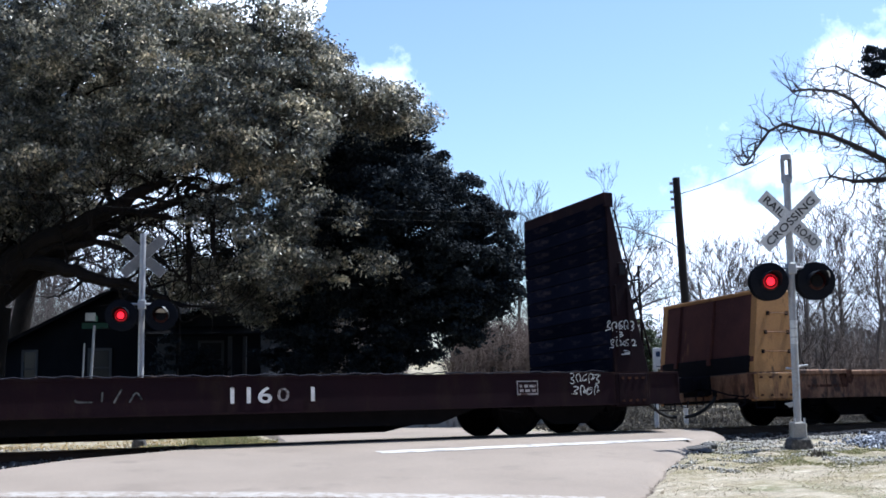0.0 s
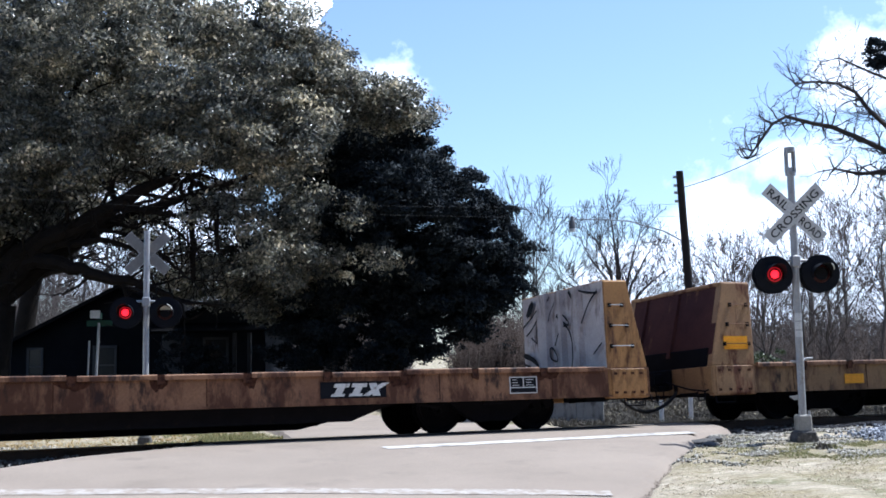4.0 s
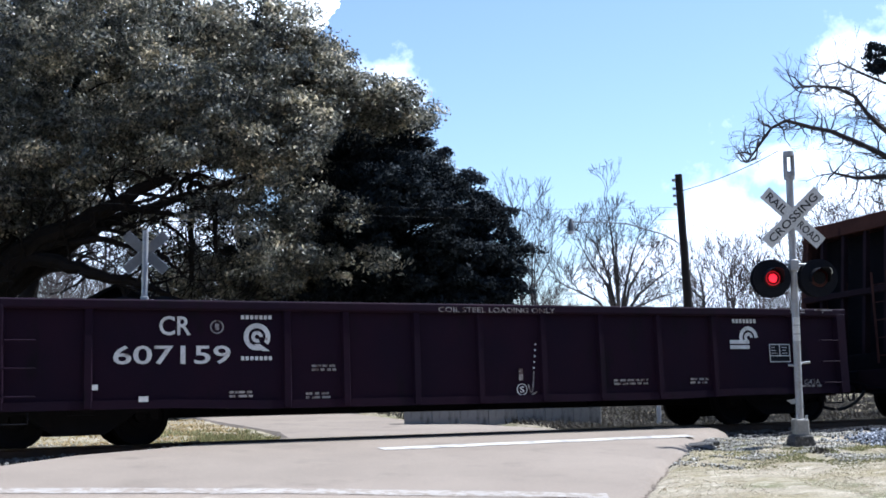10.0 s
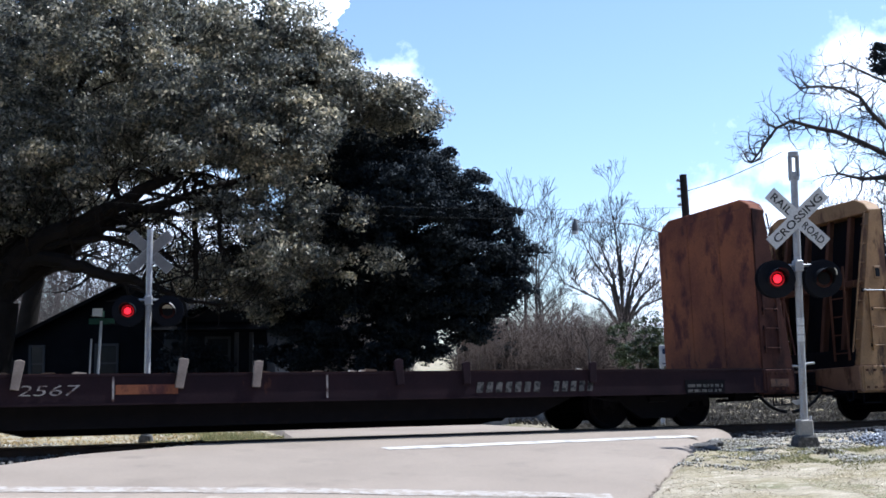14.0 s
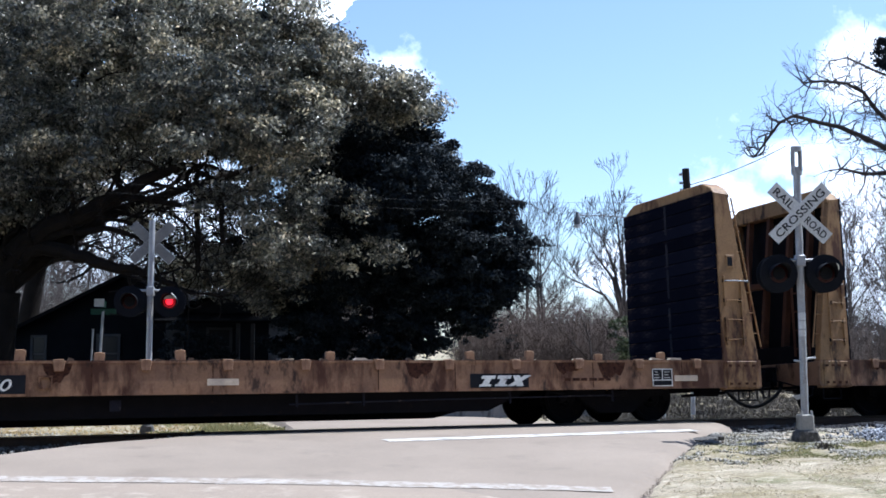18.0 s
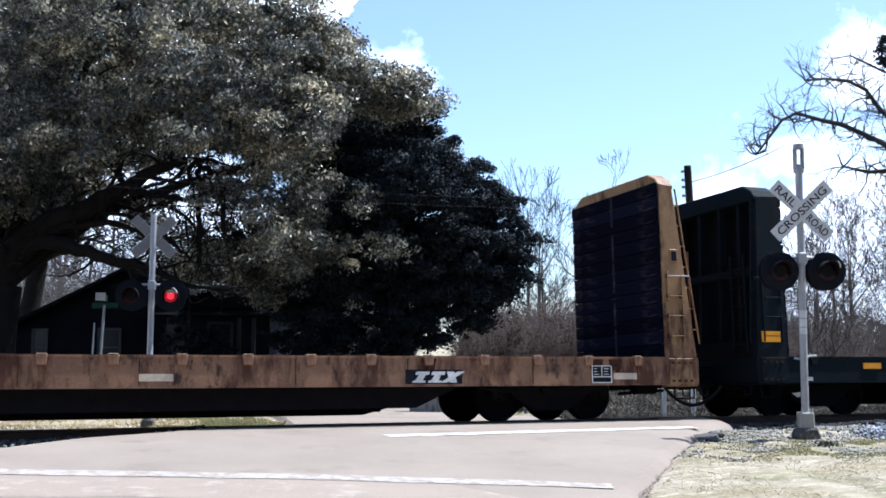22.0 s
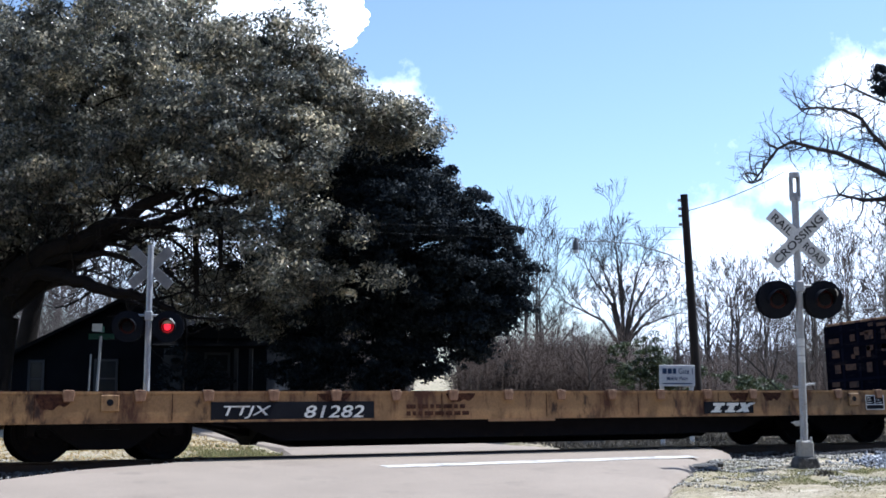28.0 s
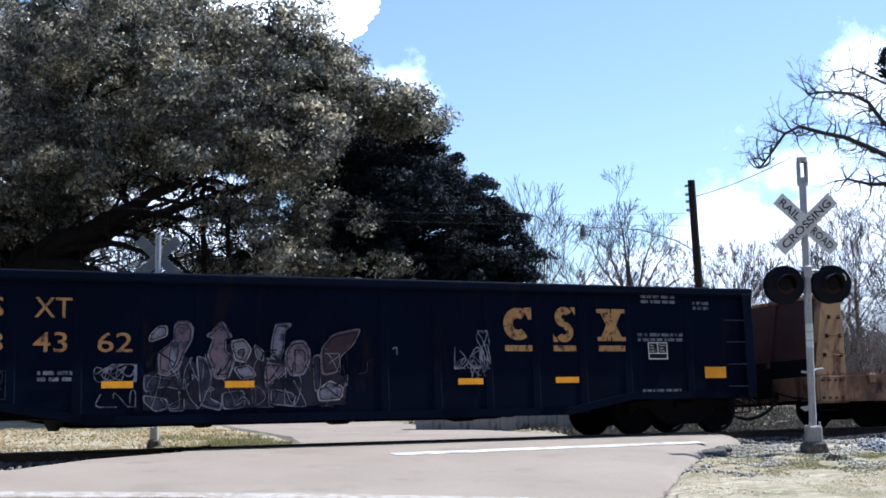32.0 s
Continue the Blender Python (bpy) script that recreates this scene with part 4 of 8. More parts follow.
def flat_car(label, s0, s1, trucks, deck, sill, paint, left, right, sheets=(None, None), styles=("boards", "boards"), top=2.55, pockets=18, belly=0.14, post_rungs=True, deck_mat=None, bulk_paint=None, flat_top=False, open_end=False, lengths=0.0):
    c = (s0 + s1) / 2
    car = thing("flat_car", label, "railway car", "cars of the freight train")
    CARS.append((car, c))
    x0, x1 = s0 - c, s1 - c
    # side sills: channel section with a proud top flange
    for sgn in (-1, 1):
        prof = [(sgn * HALF, deck - 0.035), (sgn * (HALF + 0.015), deck - 0.035), (sgn * (HALF + 0.015), deck), (sgn * (HALF - 0.14), deck), (sgn * (HALF - 0.14), deck - 0.02), (sgn * (HALF - 0.03), deck - 0.04),
                (sgn * (HALF - 0.03), sill + 0.03), (sgn * (HALF - 0.13), sill + 0.02), (sgn * (HALF - 0.13), sill), (sgn * (HALF + 0.012), sill), (sgn * (HALF + 0.012), sill + 0.035), (sgn * HALF, sill + 0.035)]
        part("side_sill", Shape().prism(prof, "x", x0 + 0.02, x1 - 0.02), paint, car)
        part("deck_edge", Shape().box(x0 + 0.03, x1 - 0.03, *sorted((sgn * (HALF + 0.012), sgn * (HALF - 0.13))), deck, deck + 0.005), RUST_STAIN, car, "rust-dark deck edge")
    # deck boards
    n = int((x1 - x0 - 0.1) / 0.24)
    w = (x1 - x0 - 0.1) / n
    DECKS.append((car, x0 + 0.05, w, n, deck, deck_mat or DECK_WOOD))
    # centre sill, deeper between the trucks
    t0, t1 = trucks[0] - c, trucks[1] - c
    poly = [(x0 + 0.05, deck - 0.06), (x1 - 0.05, deck - 0.06), (x1 - 0.05, sill + 0.12), (t1 + 0.6, sill + 0.1), (t1 - 1.35, sill + 0.02), (t1 - 3.2, belly), (t0 + 3.2, belly), (t0 + 1.35, sill + 0.02), (t0 - 0.6, sill + 0.1), (x0 + 0.05, sill + 0.12)]
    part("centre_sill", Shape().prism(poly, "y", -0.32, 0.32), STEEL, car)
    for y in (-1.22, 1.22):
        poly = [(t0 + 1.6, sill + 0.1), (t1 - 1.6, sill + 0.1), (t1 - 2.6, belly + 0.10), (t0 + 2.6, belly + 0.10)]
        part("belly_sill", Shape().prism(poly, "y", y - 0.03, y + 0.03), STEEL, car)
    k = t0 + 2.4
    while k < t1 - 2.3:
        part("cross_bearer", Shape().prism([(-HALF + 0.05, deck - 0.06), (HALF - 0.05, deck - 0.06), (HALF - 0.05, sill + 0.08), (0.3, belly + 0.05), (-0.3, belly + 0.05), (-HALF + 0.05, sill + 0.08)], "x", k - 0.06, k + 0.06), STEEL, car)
        k += 2.9
    for x in (t0 + 1.5, t1 - 1.5):
        part("brake_pipe", Shape().tube([(x, -1.35, sill - 0.02), (x + 0.4, -1.35, sill - 0.08), (x + 0.7, -0.6, sill - 0.05)], 0.02, 6), STEEL, car)
    for e, sgn in ((x0, -1), (x1, 1)):
        part("end_sill", Shape().box(*sorted((e, e - sgn * 0.12)), -HALF, HALF, sill + 0.02, deck - 0.02), paint, car, bevel=0.01)
        coupler(car, e, sgn)
    pocket = POCKET if paint in (YELLOW, YELLOW_OLD, SILL) else POCKET_PLAIN.copy()
    if lengths:
        # deck edge of short yellow lengths with dark rusty pockets between them
        rr = random.Random(int(s0 * 7))
        n = round((right[0] - left[0]) / lengths)
        step = (right[0] - left[0]) / n
        for k in range(n):
            x, dz = left[0] - c + step * k, rr.uniform(-0.012, 0.012)
            for sgn in (-1, 1):
                prof = [(sgn * (HALF + 0.045), deck - 0.052), (sgn * (HALF + 0.045), deck + 0.012), (sgn * (HALF + 0.03), deck + 0.03), (sgn * (HALF - 0.05), deck + 0.03), (sgn * (HALF - 0.05), deck - 0.052)]
                part("deck_edge_length", Shape().prism([(p, q + dz) for p, q in prof], "x", x + rr.uniform(0.04, 0.09), x + step - rr.uniform(0.04, 0.09)), YELLOW_OLD, car, at=pose(0, 0, 0, 0, rr.uniform(-0.1, 0.1), 0))
                if k:
                    part("stake_pocket", Shape().prism([(x - 0.075, deck + 0.02), (x + 0.075, deck + 0.02), (x + 0.055, deck - rr.uniform(0.10, 0.16)), (x - 0.055, deck - 0.12)], "y", *sorted((sgn * (HALF + 0.035), sgn * (HALF - 0.02)))), RUST_STAIN, car, "dark rusted pocket")
    for k in range(0 if lengths else pockets):
        x = left[0] - c + 0.6 + (right[0] - left[0] - 1.2) * k / (pockets - 1)
        for yaw, y in ((0, -HALF - 0.005), (180, HALF + 0.005)):
            part("stake_pocket", pocket, RUSTY_POCKET if paint in (YELLOW, YELLOW_OLD) else paint, car, at=pose(x, y, deck, 0, 0, yaw))
    if paint in (YELLOW, YELLOW_OLD, SILL):
        # rust that has bled down from the deck edge
        rr = random.Random(int(s0 * 10))
        for k in range(12 if lengths else 10 if paint is YELLOW_OLD else 6):
            x, w, h = rr.uniform(left[0] - c + 0.5, right[0] - c - 0.5), rr.uniform(0.10, 0.30), rr.uniform(0.14, 0.36)
            if lengths:
                x = left[0] - c + step * rr.randint(1, n - 1) + rr.uniform(-0.05, 0.05)
            pts = [(x + w, deck - 0.037), (x - w, deck - 0.037)]
            for q in range(19):
                u = -1 + q / 9
                pts.append((x + w * u, deck - 0.045 - h * (1 - abs(u) ** 4) * (0.78 + 0.13 * math.sin(4 * u + 7 * x) + 0.07 * math.sin(11 * u + 3 * x))))
            part("rust_stain", Shape().prism(pts, "y", -HALF - 0.003 - 0.0002 * k, -HALF + 0.002), RUST_STAIN, car)
        for k in range(9):
            x = left[0] - c + 1.0 + (right[0] - left[0] - 2.0) * (k + rr.uniform(-0.2, 0.2)) / 8
            part("weld_seam", Shape().box(x - 0.006, x + 0.006, -HALF - 0.006, -HALF + 0.002, sill + 0.036, deck - 0.04), RUST_STAIN, car)
    for x in (t0, t1):
        truck(car, x)
    for spec, sheet, style in ((left, sheets[0], styles[0]), (right, sheets[1], styles[1])):
        bulkhead(car, spec[0] - c, spec[1] - c, spec[2] - c, deck, sill - 0.03, top, bulk_paint or paint, style, sheet, post_rungs, flat_top, open_end)
    return car, c


def plate(car, c, a, b, z0, z1, material, name="plate", y=-HALF - 0.006, label="", thick=0.004):
    return part(name, Shape().box(a - c, b - c, y - thick, y + 0.002, z0, z1), material, car, label)


def data_box(car, c, a, b, z0, z1, y=-HALF - 0.012):
    """Consolidated stencil: a dark panel with a white frame and lines of small illegible text."""
    p = plate(car, c, a, b, z0, z1, BLACK, "data_panel", y=y + 0.004, label="black data panel with white stencil lines")
    sh = Shape()
    w = 0.016
    A, B = a - c, b - c
    for q in ((A, B, z0, z0 + w), (A, B, z1 - w, z1), (A, A + w, z0, z1), (B - w, B, z0, z1), ((A + B) / 2 - w / 2, (A + B) / 2 + w / 2, z0 + (z1 - z0) * 0.33, z1), (A, B, z0 + (z1 - z0) * 0.33, z0 + (z1 - z0) * 0.33 + w)):
        sh.box(q[0], q[1], y - 0.004, y, q[2], q[3])
    for k in range(3):
        zz = z0 + (z1 - z0) * (0.48 + 0.16 * k)
        for u, v in ((0.10, 0.36 - 0.05 * k), (0.60, 0.86 - 0.06 * (k % 2))):
            sh.box(A + (B - A) * u, A + (B - A) * v, y - 0.003, y, zz, zz + 0.010)
    part("stencil", sh, WHITE_MARK, p)["kind"] = "stuff"


def fine_print(car, c, a, b, z0, z1, rows, material=None, y=-HALF - 0.008, seed=0):
    rng = random.Random(seed)
    sh = Shape()
    for r in range(rows):
        z = z0 + (z1 - z0) * r / rows
        x = a - c
        while x < b - c - 0.03:
            w = rng.uniform(0.04, 0.16)
            sh.box(x, min(x + w, b - c), y - 0.003, y, z, z + (z1 - z0) / rows * 0.6)
            x += w + rng.uniform(0.02, 0.05)
    part("stencil", sh, material or STEEL, car, "small illegible stencil lines")["kind"] = "stuff"


def name_bars(car, c, words, z0, z1, material, y=-HALF - 0.010, slant=0.0, label="faded white lettering bar"):
    """A painted company name as plain bars, one for each character. words: start, end and number of characters."""
    for a, b, n in words:
        w = (b - a) / n
        for k in range(n):
            x = a - c + w * k
            part("name_bar", Shape().prism([(x, z0), (x + w * 0.62, z0), (x + w * 0.62 + slant, z1), (x + slant, z1)], "y", y - 0.003, y), material, car, label)


def block_logo(car, c, a, b, z0, z1, n, material=None, y=-HALF - 0.012, slant=0.10):
    """Heavy slanted block mark on a black panel, drawn as plain shapes."""
    material = material or WHITE_MARK
    w, h = (b - a) / n, z1 - z0
    for k in range(n):
        x = a - c + w * k
        if k < n - 1:
            m = x + w * 0.5
            poly = [(x + 0.02 + slant, z1), (x + w + slant - 0.02, z1), (x + w + slant * 0.75 - 0.02, z1 - h * 0.3), (m + 0.07 + slant * 0.7, z1 - h * 0.3), (m + 0.085, z0 + h * 0.2), (m + 0.14, z0 + h * 0.2), (m + 0.12, z0),
                    (m - 0.10, z0), (m - 0.08, z0 + h * 0.2), (m - 0.045, z0 + h * 0.2), (m - 0.05 + slant * 0.7, z1 - h * 0.3), (x + 0.02 + slant * 0.75, z1 - h * 0.3)]
            part("emblem_stroke", Shape().prism(poly, "y", y - 0.003, y), material, car, "white slanted emblem stroke")
        else:
            part("emblem_stroke", Shape().prism([(x + slant, z1), (x + 0.13 + slant, z1), (x + w, z0), (x + w - 0.13, z0)], "y", y - 0.003, y), material, car, "white slanted emblem stroke")
            part("emblem_stroke", Shape().prism([(x + w - 0.08 + slant, z1), (x + w + 0.05 + slant, z1), (x + 0.10, z0), (x - 0.02, z0)], "y", y - 0.0055, y - 0.0035), material, car, "white slanted emblem stroke")


def scrawl(car, c, strokes, width, material, y, plane="y", x_face=0.0, label="sprayed graffiti stroke"):
    """Ribbons of spray paint: strokes are lists of points (along, up) in metres."""
    for i, st in enumerate(strokes):
        pts = [Vector((p[0], p[1])) for p in st]
        # round the corners
        for _ in range(2):
            q = [pts[0]]
            for u, v in zip(pts, pts[1:]):
                q += [u * 0.75 + v * 0.25, u * 0.25 + v * 0.75]
            pts = q + [pts[-1]]
        vs, fs = [], []
        for k, p in enumerate(pts):
            d = pts[min(k + 1, len(pts) - 1)] - pts[max(k - 1, 0)]
            d = d.normalized() if d.length > 1e-6 else Vector((1, 0))
            nrm = Vector((-d.y, d.x)) * width / 2 * (0.8 + 0.4 * noise.noise((p.x * 5, p.y * 5, i)))
            for s in (1, -1):
                q = p + nrm * s
                o = y - 0.0006 * i
                vs.append((q.x - c, o, q.y) if plane == "y" else (x_face - 0.0006 * i, q.x, q.y))
            if k:
                fs.append((2 * k - 2, 2 * k - 1, 2 * k + 1, 2 * k))
        part("graffiti", Shape().add(vs, fs), material, car, label)


def random_strokes(a, b, z0, z1, n, seed):
    rng = random.Random(seed)
    out = []
    for k in range(n):
        x = a + (b - a) * (k + rng.uniform(0.1, 0.9)) / n
        p = [(x, z0 + (z1 - z0) * rng.uniform(0.0, 0.9))]
        for _ in range(rng.randint(4, 7)):
            p.append((min(b, max(a, p[-1][0] + rng.uniform(-0.22, 0.25))), min(z1, max(z0, p[-1][1] + rng.uniform(-0.45, 0.45)))))
        out.append(p)
    return out


def reflectors(car, c, places, z, h=0.11, w=0.46, y=-HALF - 0.014):
    for s in places:
        part("reflector", Shape().box(s - c, s - c + w, y - 0.004, y + 0.006, z - h / 2, z + h / 2), REFLECTOR, car, "yellow reflector plate")


def gondola(label, s0, s1, trucks, top, sill, belly, paint, ribs, rib_w=0.16, rib_out=0.012):
    c = (s0 + s1) / 2
    car = thing("gondola_car", label, "railway car", "cars of the freight train")
    CARS.append((car, c))
    x0, x1 = s0 - c, s1 - c
    t0, t1 = trucks[0] - c, trucks[1] - c
    for sgn in (-1, 1):
        y0, y1 = sorted((sgn * (HALF - 0.07), sgn * (HALF - 0.05)))
        lo = [(x0, sill), (t0 + 1.3, sill), (t0 + 2.6, belly), (t1 - 2.6, belly), (t1 - 1.3, sill), (x1, sill)]
        part("side_wall", Shape().prism(lo + [(x1, top - 0.03), (x0, top - 0.03)], "y", y0, y1), paint, car)
        part("top_chord", Shape().prism([(sgn * (HALF - 0.12), top - 0.15), (sgn * (HALF + 0.02), top - 0.15), (sgn * (HALF + 0.035), top - 0.12), (sgn * (HALF + 0.035), top - 0.02), (sgn * (HALF + 0.02), top), (sgn * (HALF - 0.12), top)], "x", x0 - 0.03, x1 + 0.03), paint, car, bevel=0.008)
        y0, y1 = sorted((sgn * (HALF - 0.10), sgn * (HALF - 0.01)))
        part("side_sill", Shape().prism([(p[0], p[1]) for p in lo] + [(p[0], p[1] + 0.13) for p in reversed(lo)], "y", y0, y1), paint, car)
        for r in ribs:
            rr = r - c
            z = sill if (rr < t0 + 1.6 or rr > t1 - 1.6) else belly
            prof = [(rr - rib_w / 2, sgn * (HALF - 0.06)), (rr - rib_w / 2 * 0.6, sgn * (HALF + rib_out)), (rr + rib_w / 2 * 0.6, sgn * (HALF + rib_out)), (rr + rib_w / 2, sgn * (HALF - 0.06))]
            part("side_post", Shape().prism(prof, "z", z + 0.02, top - 0.14), paint, car)
    part("floor", Shape().box(x0 + 0.05, x1 - 0.05, -HALF + 0.08, HALF - 0.08, sill + 0.18, sill + 0.24), STEEL, car)
    part("centre_sill", Shape().box(x0, x1, -0.3, 0.3, sill - 0.12, sill + 0.18), STEEL, car)
    k = t0 + 2.2
    while k < t1 - 2:
        part("cross_bearer", Shape().prism([(-HALF + 0.1, sill + 0.18), (HALF - 0.1, sill + 0.18), (HALF - 0.1, belly + 0.1), (0.3, belly - 0.05), (-0.3, belly - 0.05), (-HALF + 0.1, belly + 0.1)], "x", k - 0.05, k + 0.05), STEEL, car)
        k += 2.3
    for e, sgn in ((x0, -1), (x1, 1)):
        sh = Shape().box(*sorted((e + sgn * 0.02, e - sgn * 0.04)), -HALF + 0.05, HALF - 0.05, sill, top - 0.02)
        part("end_wall", sh, paint, car)
        n = 6
        for k in range(n):
            z = sill + 0.25 + (top - sill - 0.45) * k / (n - 1)
            prof = [(e + sgn * 0.01, z - 0.09), (e + sgn * 0.09, z - 0.05), (e + sgn * 0.09, z + 0.05), (e + sgn * 0.01, z + 0.09)]
            part("end_corrugation", Shape().prism(prof, "y", -HALF + 0.12, HALF - 0.12), paint, car)
        part("end_cap", Shape().box(*sorted((e - sgn * 0.06, e + sgn * 0.1)), -HALF - 0.02, HALF + 0.02, top - 0.13, top + 0.005), paint, car, bevel=0.012)
        for y in (-HALF, HALF):
            part("corner_post", Shape().box(*sorted((e + sgn * 0.05, e - sgn * 0.16)), y - 0.04, y + 0.04, sill, top - 0.1), paint, car, bevel=0.01)
        rung_z = sill + 0.2
        while rung_z < top - 0.25:
            part("rung", Shape().tube([(e - sgn * 0.18, -HALF - 0.01, rung_z), (e - sgn * 0.18, -HALF - 0.07, rung_z), (e - sgn * 0.60, -HALF - 0.07, rung_z), (e - sgn * 0.60, -HALF - 0.01, rung_z)], 0.012, 6), paint, car)
            rung_z += 0.40
        coupler(car, e, sgn)
    wheel = Shape()
    ring = [(x0 - 0.22, -0.62 + 0.26 * math.cos(a), top - 0.55 + 0.26 * math.sin(a)) for a in [2 * math.pi * k / 20 for k in range(21)]]
    wheel.tube(ring, 0.014, 6).tube([(x0 - 0.22, -0.88, top - 0.55), (x0 - 0.22, -0.36, top - 0.55)], 0.01, 6).tube([(x0 - 0.22, -0.62, top - 0.29), (x0 - 0.22, -0.62, top - 0.81)], 0.01, 6).tube([(x0 - 0.22, -0.62, top - 0.55), (x0, -0.62, top - 0.55)], 0.02, 6)
    part("hand_brake_wheel", wheel, STEEL, car)
    for x in (t0, t1):
        truck(car, x)
    return car, c


# dark red car with one tall boarded bulkhead
car, c = flat_car("dark oxide-red flat car with tall black boarded bulkheads", -9.0, 12.3, (-6.9, 10.28), 1.02, 0.46, OXIDE, (-7.66, -8.34, -7.75), (10.96, 11.66, 11.05), top=4.24, pockets=0, post_rungs=False, belly=0.12, bulk_paint=SOOT, flat_top=True)
letter("116", 4.15 - c, 4.80 - c, 0.74, 0.25, WHITE_MARK, car, -HALF - 0.012, "worn white stencilled number", bold=0.012)
letter("0", 4.88 - c, 5.07 - c, 0.74, 0.21, WHITE_DIM, car, -HALF - 0.012, "faded white stencilled digit", bold=0.004)
letter("1", 5.42 - c, 5.48 - c, 0.74, 0.22, WHITE_MARK, car, -HALF - 0.012, "worn white stencilled digit", bold=0.004)
# slack cable along the deck edge
part("deck_cable", Shape().tube([(-7.4 - c + 0.11 * k, -HALF - 0.01, 1.04 + 0.012 * math.sin(1.9 * k) + 0.008 * math.sin(0.47 * k)) for k in range(166)], 0.011, 5), STRAP, car, "twisted steel cable lying along the deck edge")
plate(car, c, 9.02, 9.42, 0.66, 0.90, WHITE_DIM, "stencil_box", y=-HALF - 0.008)
plate(car, c, 9.04, 9.40, 0.69, 0.88, OXIDE, "stencil_box", y=-HALF - 0.012)
fine_print(car, c, 9.07, 9.37, 0.71, 0.86, 2, WHITE_DIM, -HALF - 0.017, 3)
def tag_row(a, b, z0, z1, n, seed):
    """One line of a sprayed tag: n looping marks that cannot be read."""
    rng = random.Random(seed)
    w, h = (b - a) / n, z1 - z0
    for k in range(n):
        x = a + w * k
        turn = [(0.1, rng.uniform(0.75, 1.0)), (0.75, rng.uniform(0.8, 1.0)), (0.85, rng.uniform(0.5, 0.7)), (0.15, rng.uniform(0.35, 0.55)), (rng.uniform(0.7, 0.95), rng.uniform(0.2, 0.4)), (0.55, 0.0), (0.0, rng.uniform(0.0, 0.15))]
        if k % 2:
            turn = [(0.2, 0.0), (0.05, 0.5), (0.35, 1.0), (0.8, 0.8), (0.75, rng.uniform(0.1, 0.3)), (0.4, 0.35), (1.05, rng.uniform(0.3, 0.5))]
        elif k % 4 == 2:
            turn = [(0.9, 0.9), (0.2, 0.8), (0.0, 0.3), (0.5, 0.05), (0.95, 0.4), (0.5, 0.6), (0.3, 0.3)]
        turn = [(u + rng.uniform(-0.16, 0.16), v + rng.uniform(-0.16, 0.16)) for u, v in turn]
        scrawl(car, c, [[(x + w * u, z0 + h * v) for u, v in turn]], 0.015, WHITE_MARK, -HALF - 0.02)


tag_row(10.82, 11.42, 1.76, 1.93, 5, 1)
tag_row(11.02, 11.18, 1.64, 1.73, 1, 2)
tag_row(10.86, 11.42, 1.45, 1.60, 4, 3)
tag_row(11.12, 11.34, 1.33, 1.41, 1, 4)
tag_row(10.03, 10.66, 0.84, 1.00, 5, 5)
tag_row(10.08, 10.62, 0.64, 0.80, 4, 6)
for st in ([(1.90, 0.72), (1.91, 0.68), (2.14, 0.68)], [(2.28, 0.82), (2.27, 0.68)], [(2.44, 0.66), (2.55, 0.86)], [(2.66, 0.66), (2.76, 0.84), (2.84, 0.70)]):
    scrawl(car, c, [st], 0.03, FAINT_MARK, -HALF - 0.012, label="worn-off white paint stroke")

# low bulkhead car, rust-stained
car, c = flat_car("rust-stained yellow flat car with low bulkheads, one painted with white graffiti", 13.9, 33.68, (16.76, 30.79), 1.0, 0.5, YELLOW_OLD, (14.92, 13.97, 14.18), (32.83, 33.63, 33.30), sheets=(None, WHITEWASH), styles=("panels", "panels"), bulk_paint=MUSTARD, lengths=1.28)
plate(car, c, 18.22, 20.9, 0.54, 0.96, BLACK, "number_panel")
letter("TTJX", 18.32 - c, 19.22 - c, 0.735, 0.17, WHITE_MARK, car, -HALF - 0.014, "white slanted stencilled marks", 0.2, bold=0.006)
letter("82752", 19.60 - c, 20.66 - c, 0.735, 0.17, WHITE_MARK, car, -HALF - 0.014, "white slanted stencilled number", 0.2, bold=0.008)
plate(car, c, 27.6, 28.7, 0.6, 0.86, BLACK, "emblem_panel")
block_logo(car, c, 27.72, 28.6, 0.63, 0.83, 3)
data_box(car, c, 30.9, 31.42, 0.6, 0.88)
fine_print(car, c, 15.2, 16.2, 0.7, 0.78, 1, RUST_STAIN, seed=8)
plate(car, c, 17.3, 17.55, 0.62, 0.74, WHITE_DIM)
def on_panel(strokes, width):
    """Black spray lines on the white end sheet; u runs from the far to the near edge, v from the top down, both 0 to 1."""
    scrawl(car, c, [[(1.5 - 3.0 * u, 2.52 - 1.5 * v) for u, v in line] for line in strokes], width, BLACK, 0, "x", 32.83 - c - 0.07)


on_panel([[(0.02, 0.37), (0.13, 0.28), (0.25, 0.14), (0.31, 0.10)], [(0.06, 0.49), (0.16, 0.40), (0.24, 0.26), (0.27, 0.32), (0.19, 0.46), (0.22, 0.63), (0.13, 0.52)]], 0.045)
on_panel([[(0.24, 1.0), (0.24, 0.66), (0.25, 0.38), (0.30, 0.18), (0.40, 0.04)], [(0.35, 1.0), (0.33, 0.67), (0.36, 0.32), (0.46, 0.12)]], 0.035)
on_panel([[(0.44, 0.67), (0.50, 0.49), (0.58, 0.42), (0.65, 0.56), (0.66, 0.81), (0.63, 1.0)], [(0.47, 0.30), (0.54, 0.28), (0.62, 0.39), (0.63, 0.46), (0.52, 0.37), (0.47, 0.30)]], 0.05)
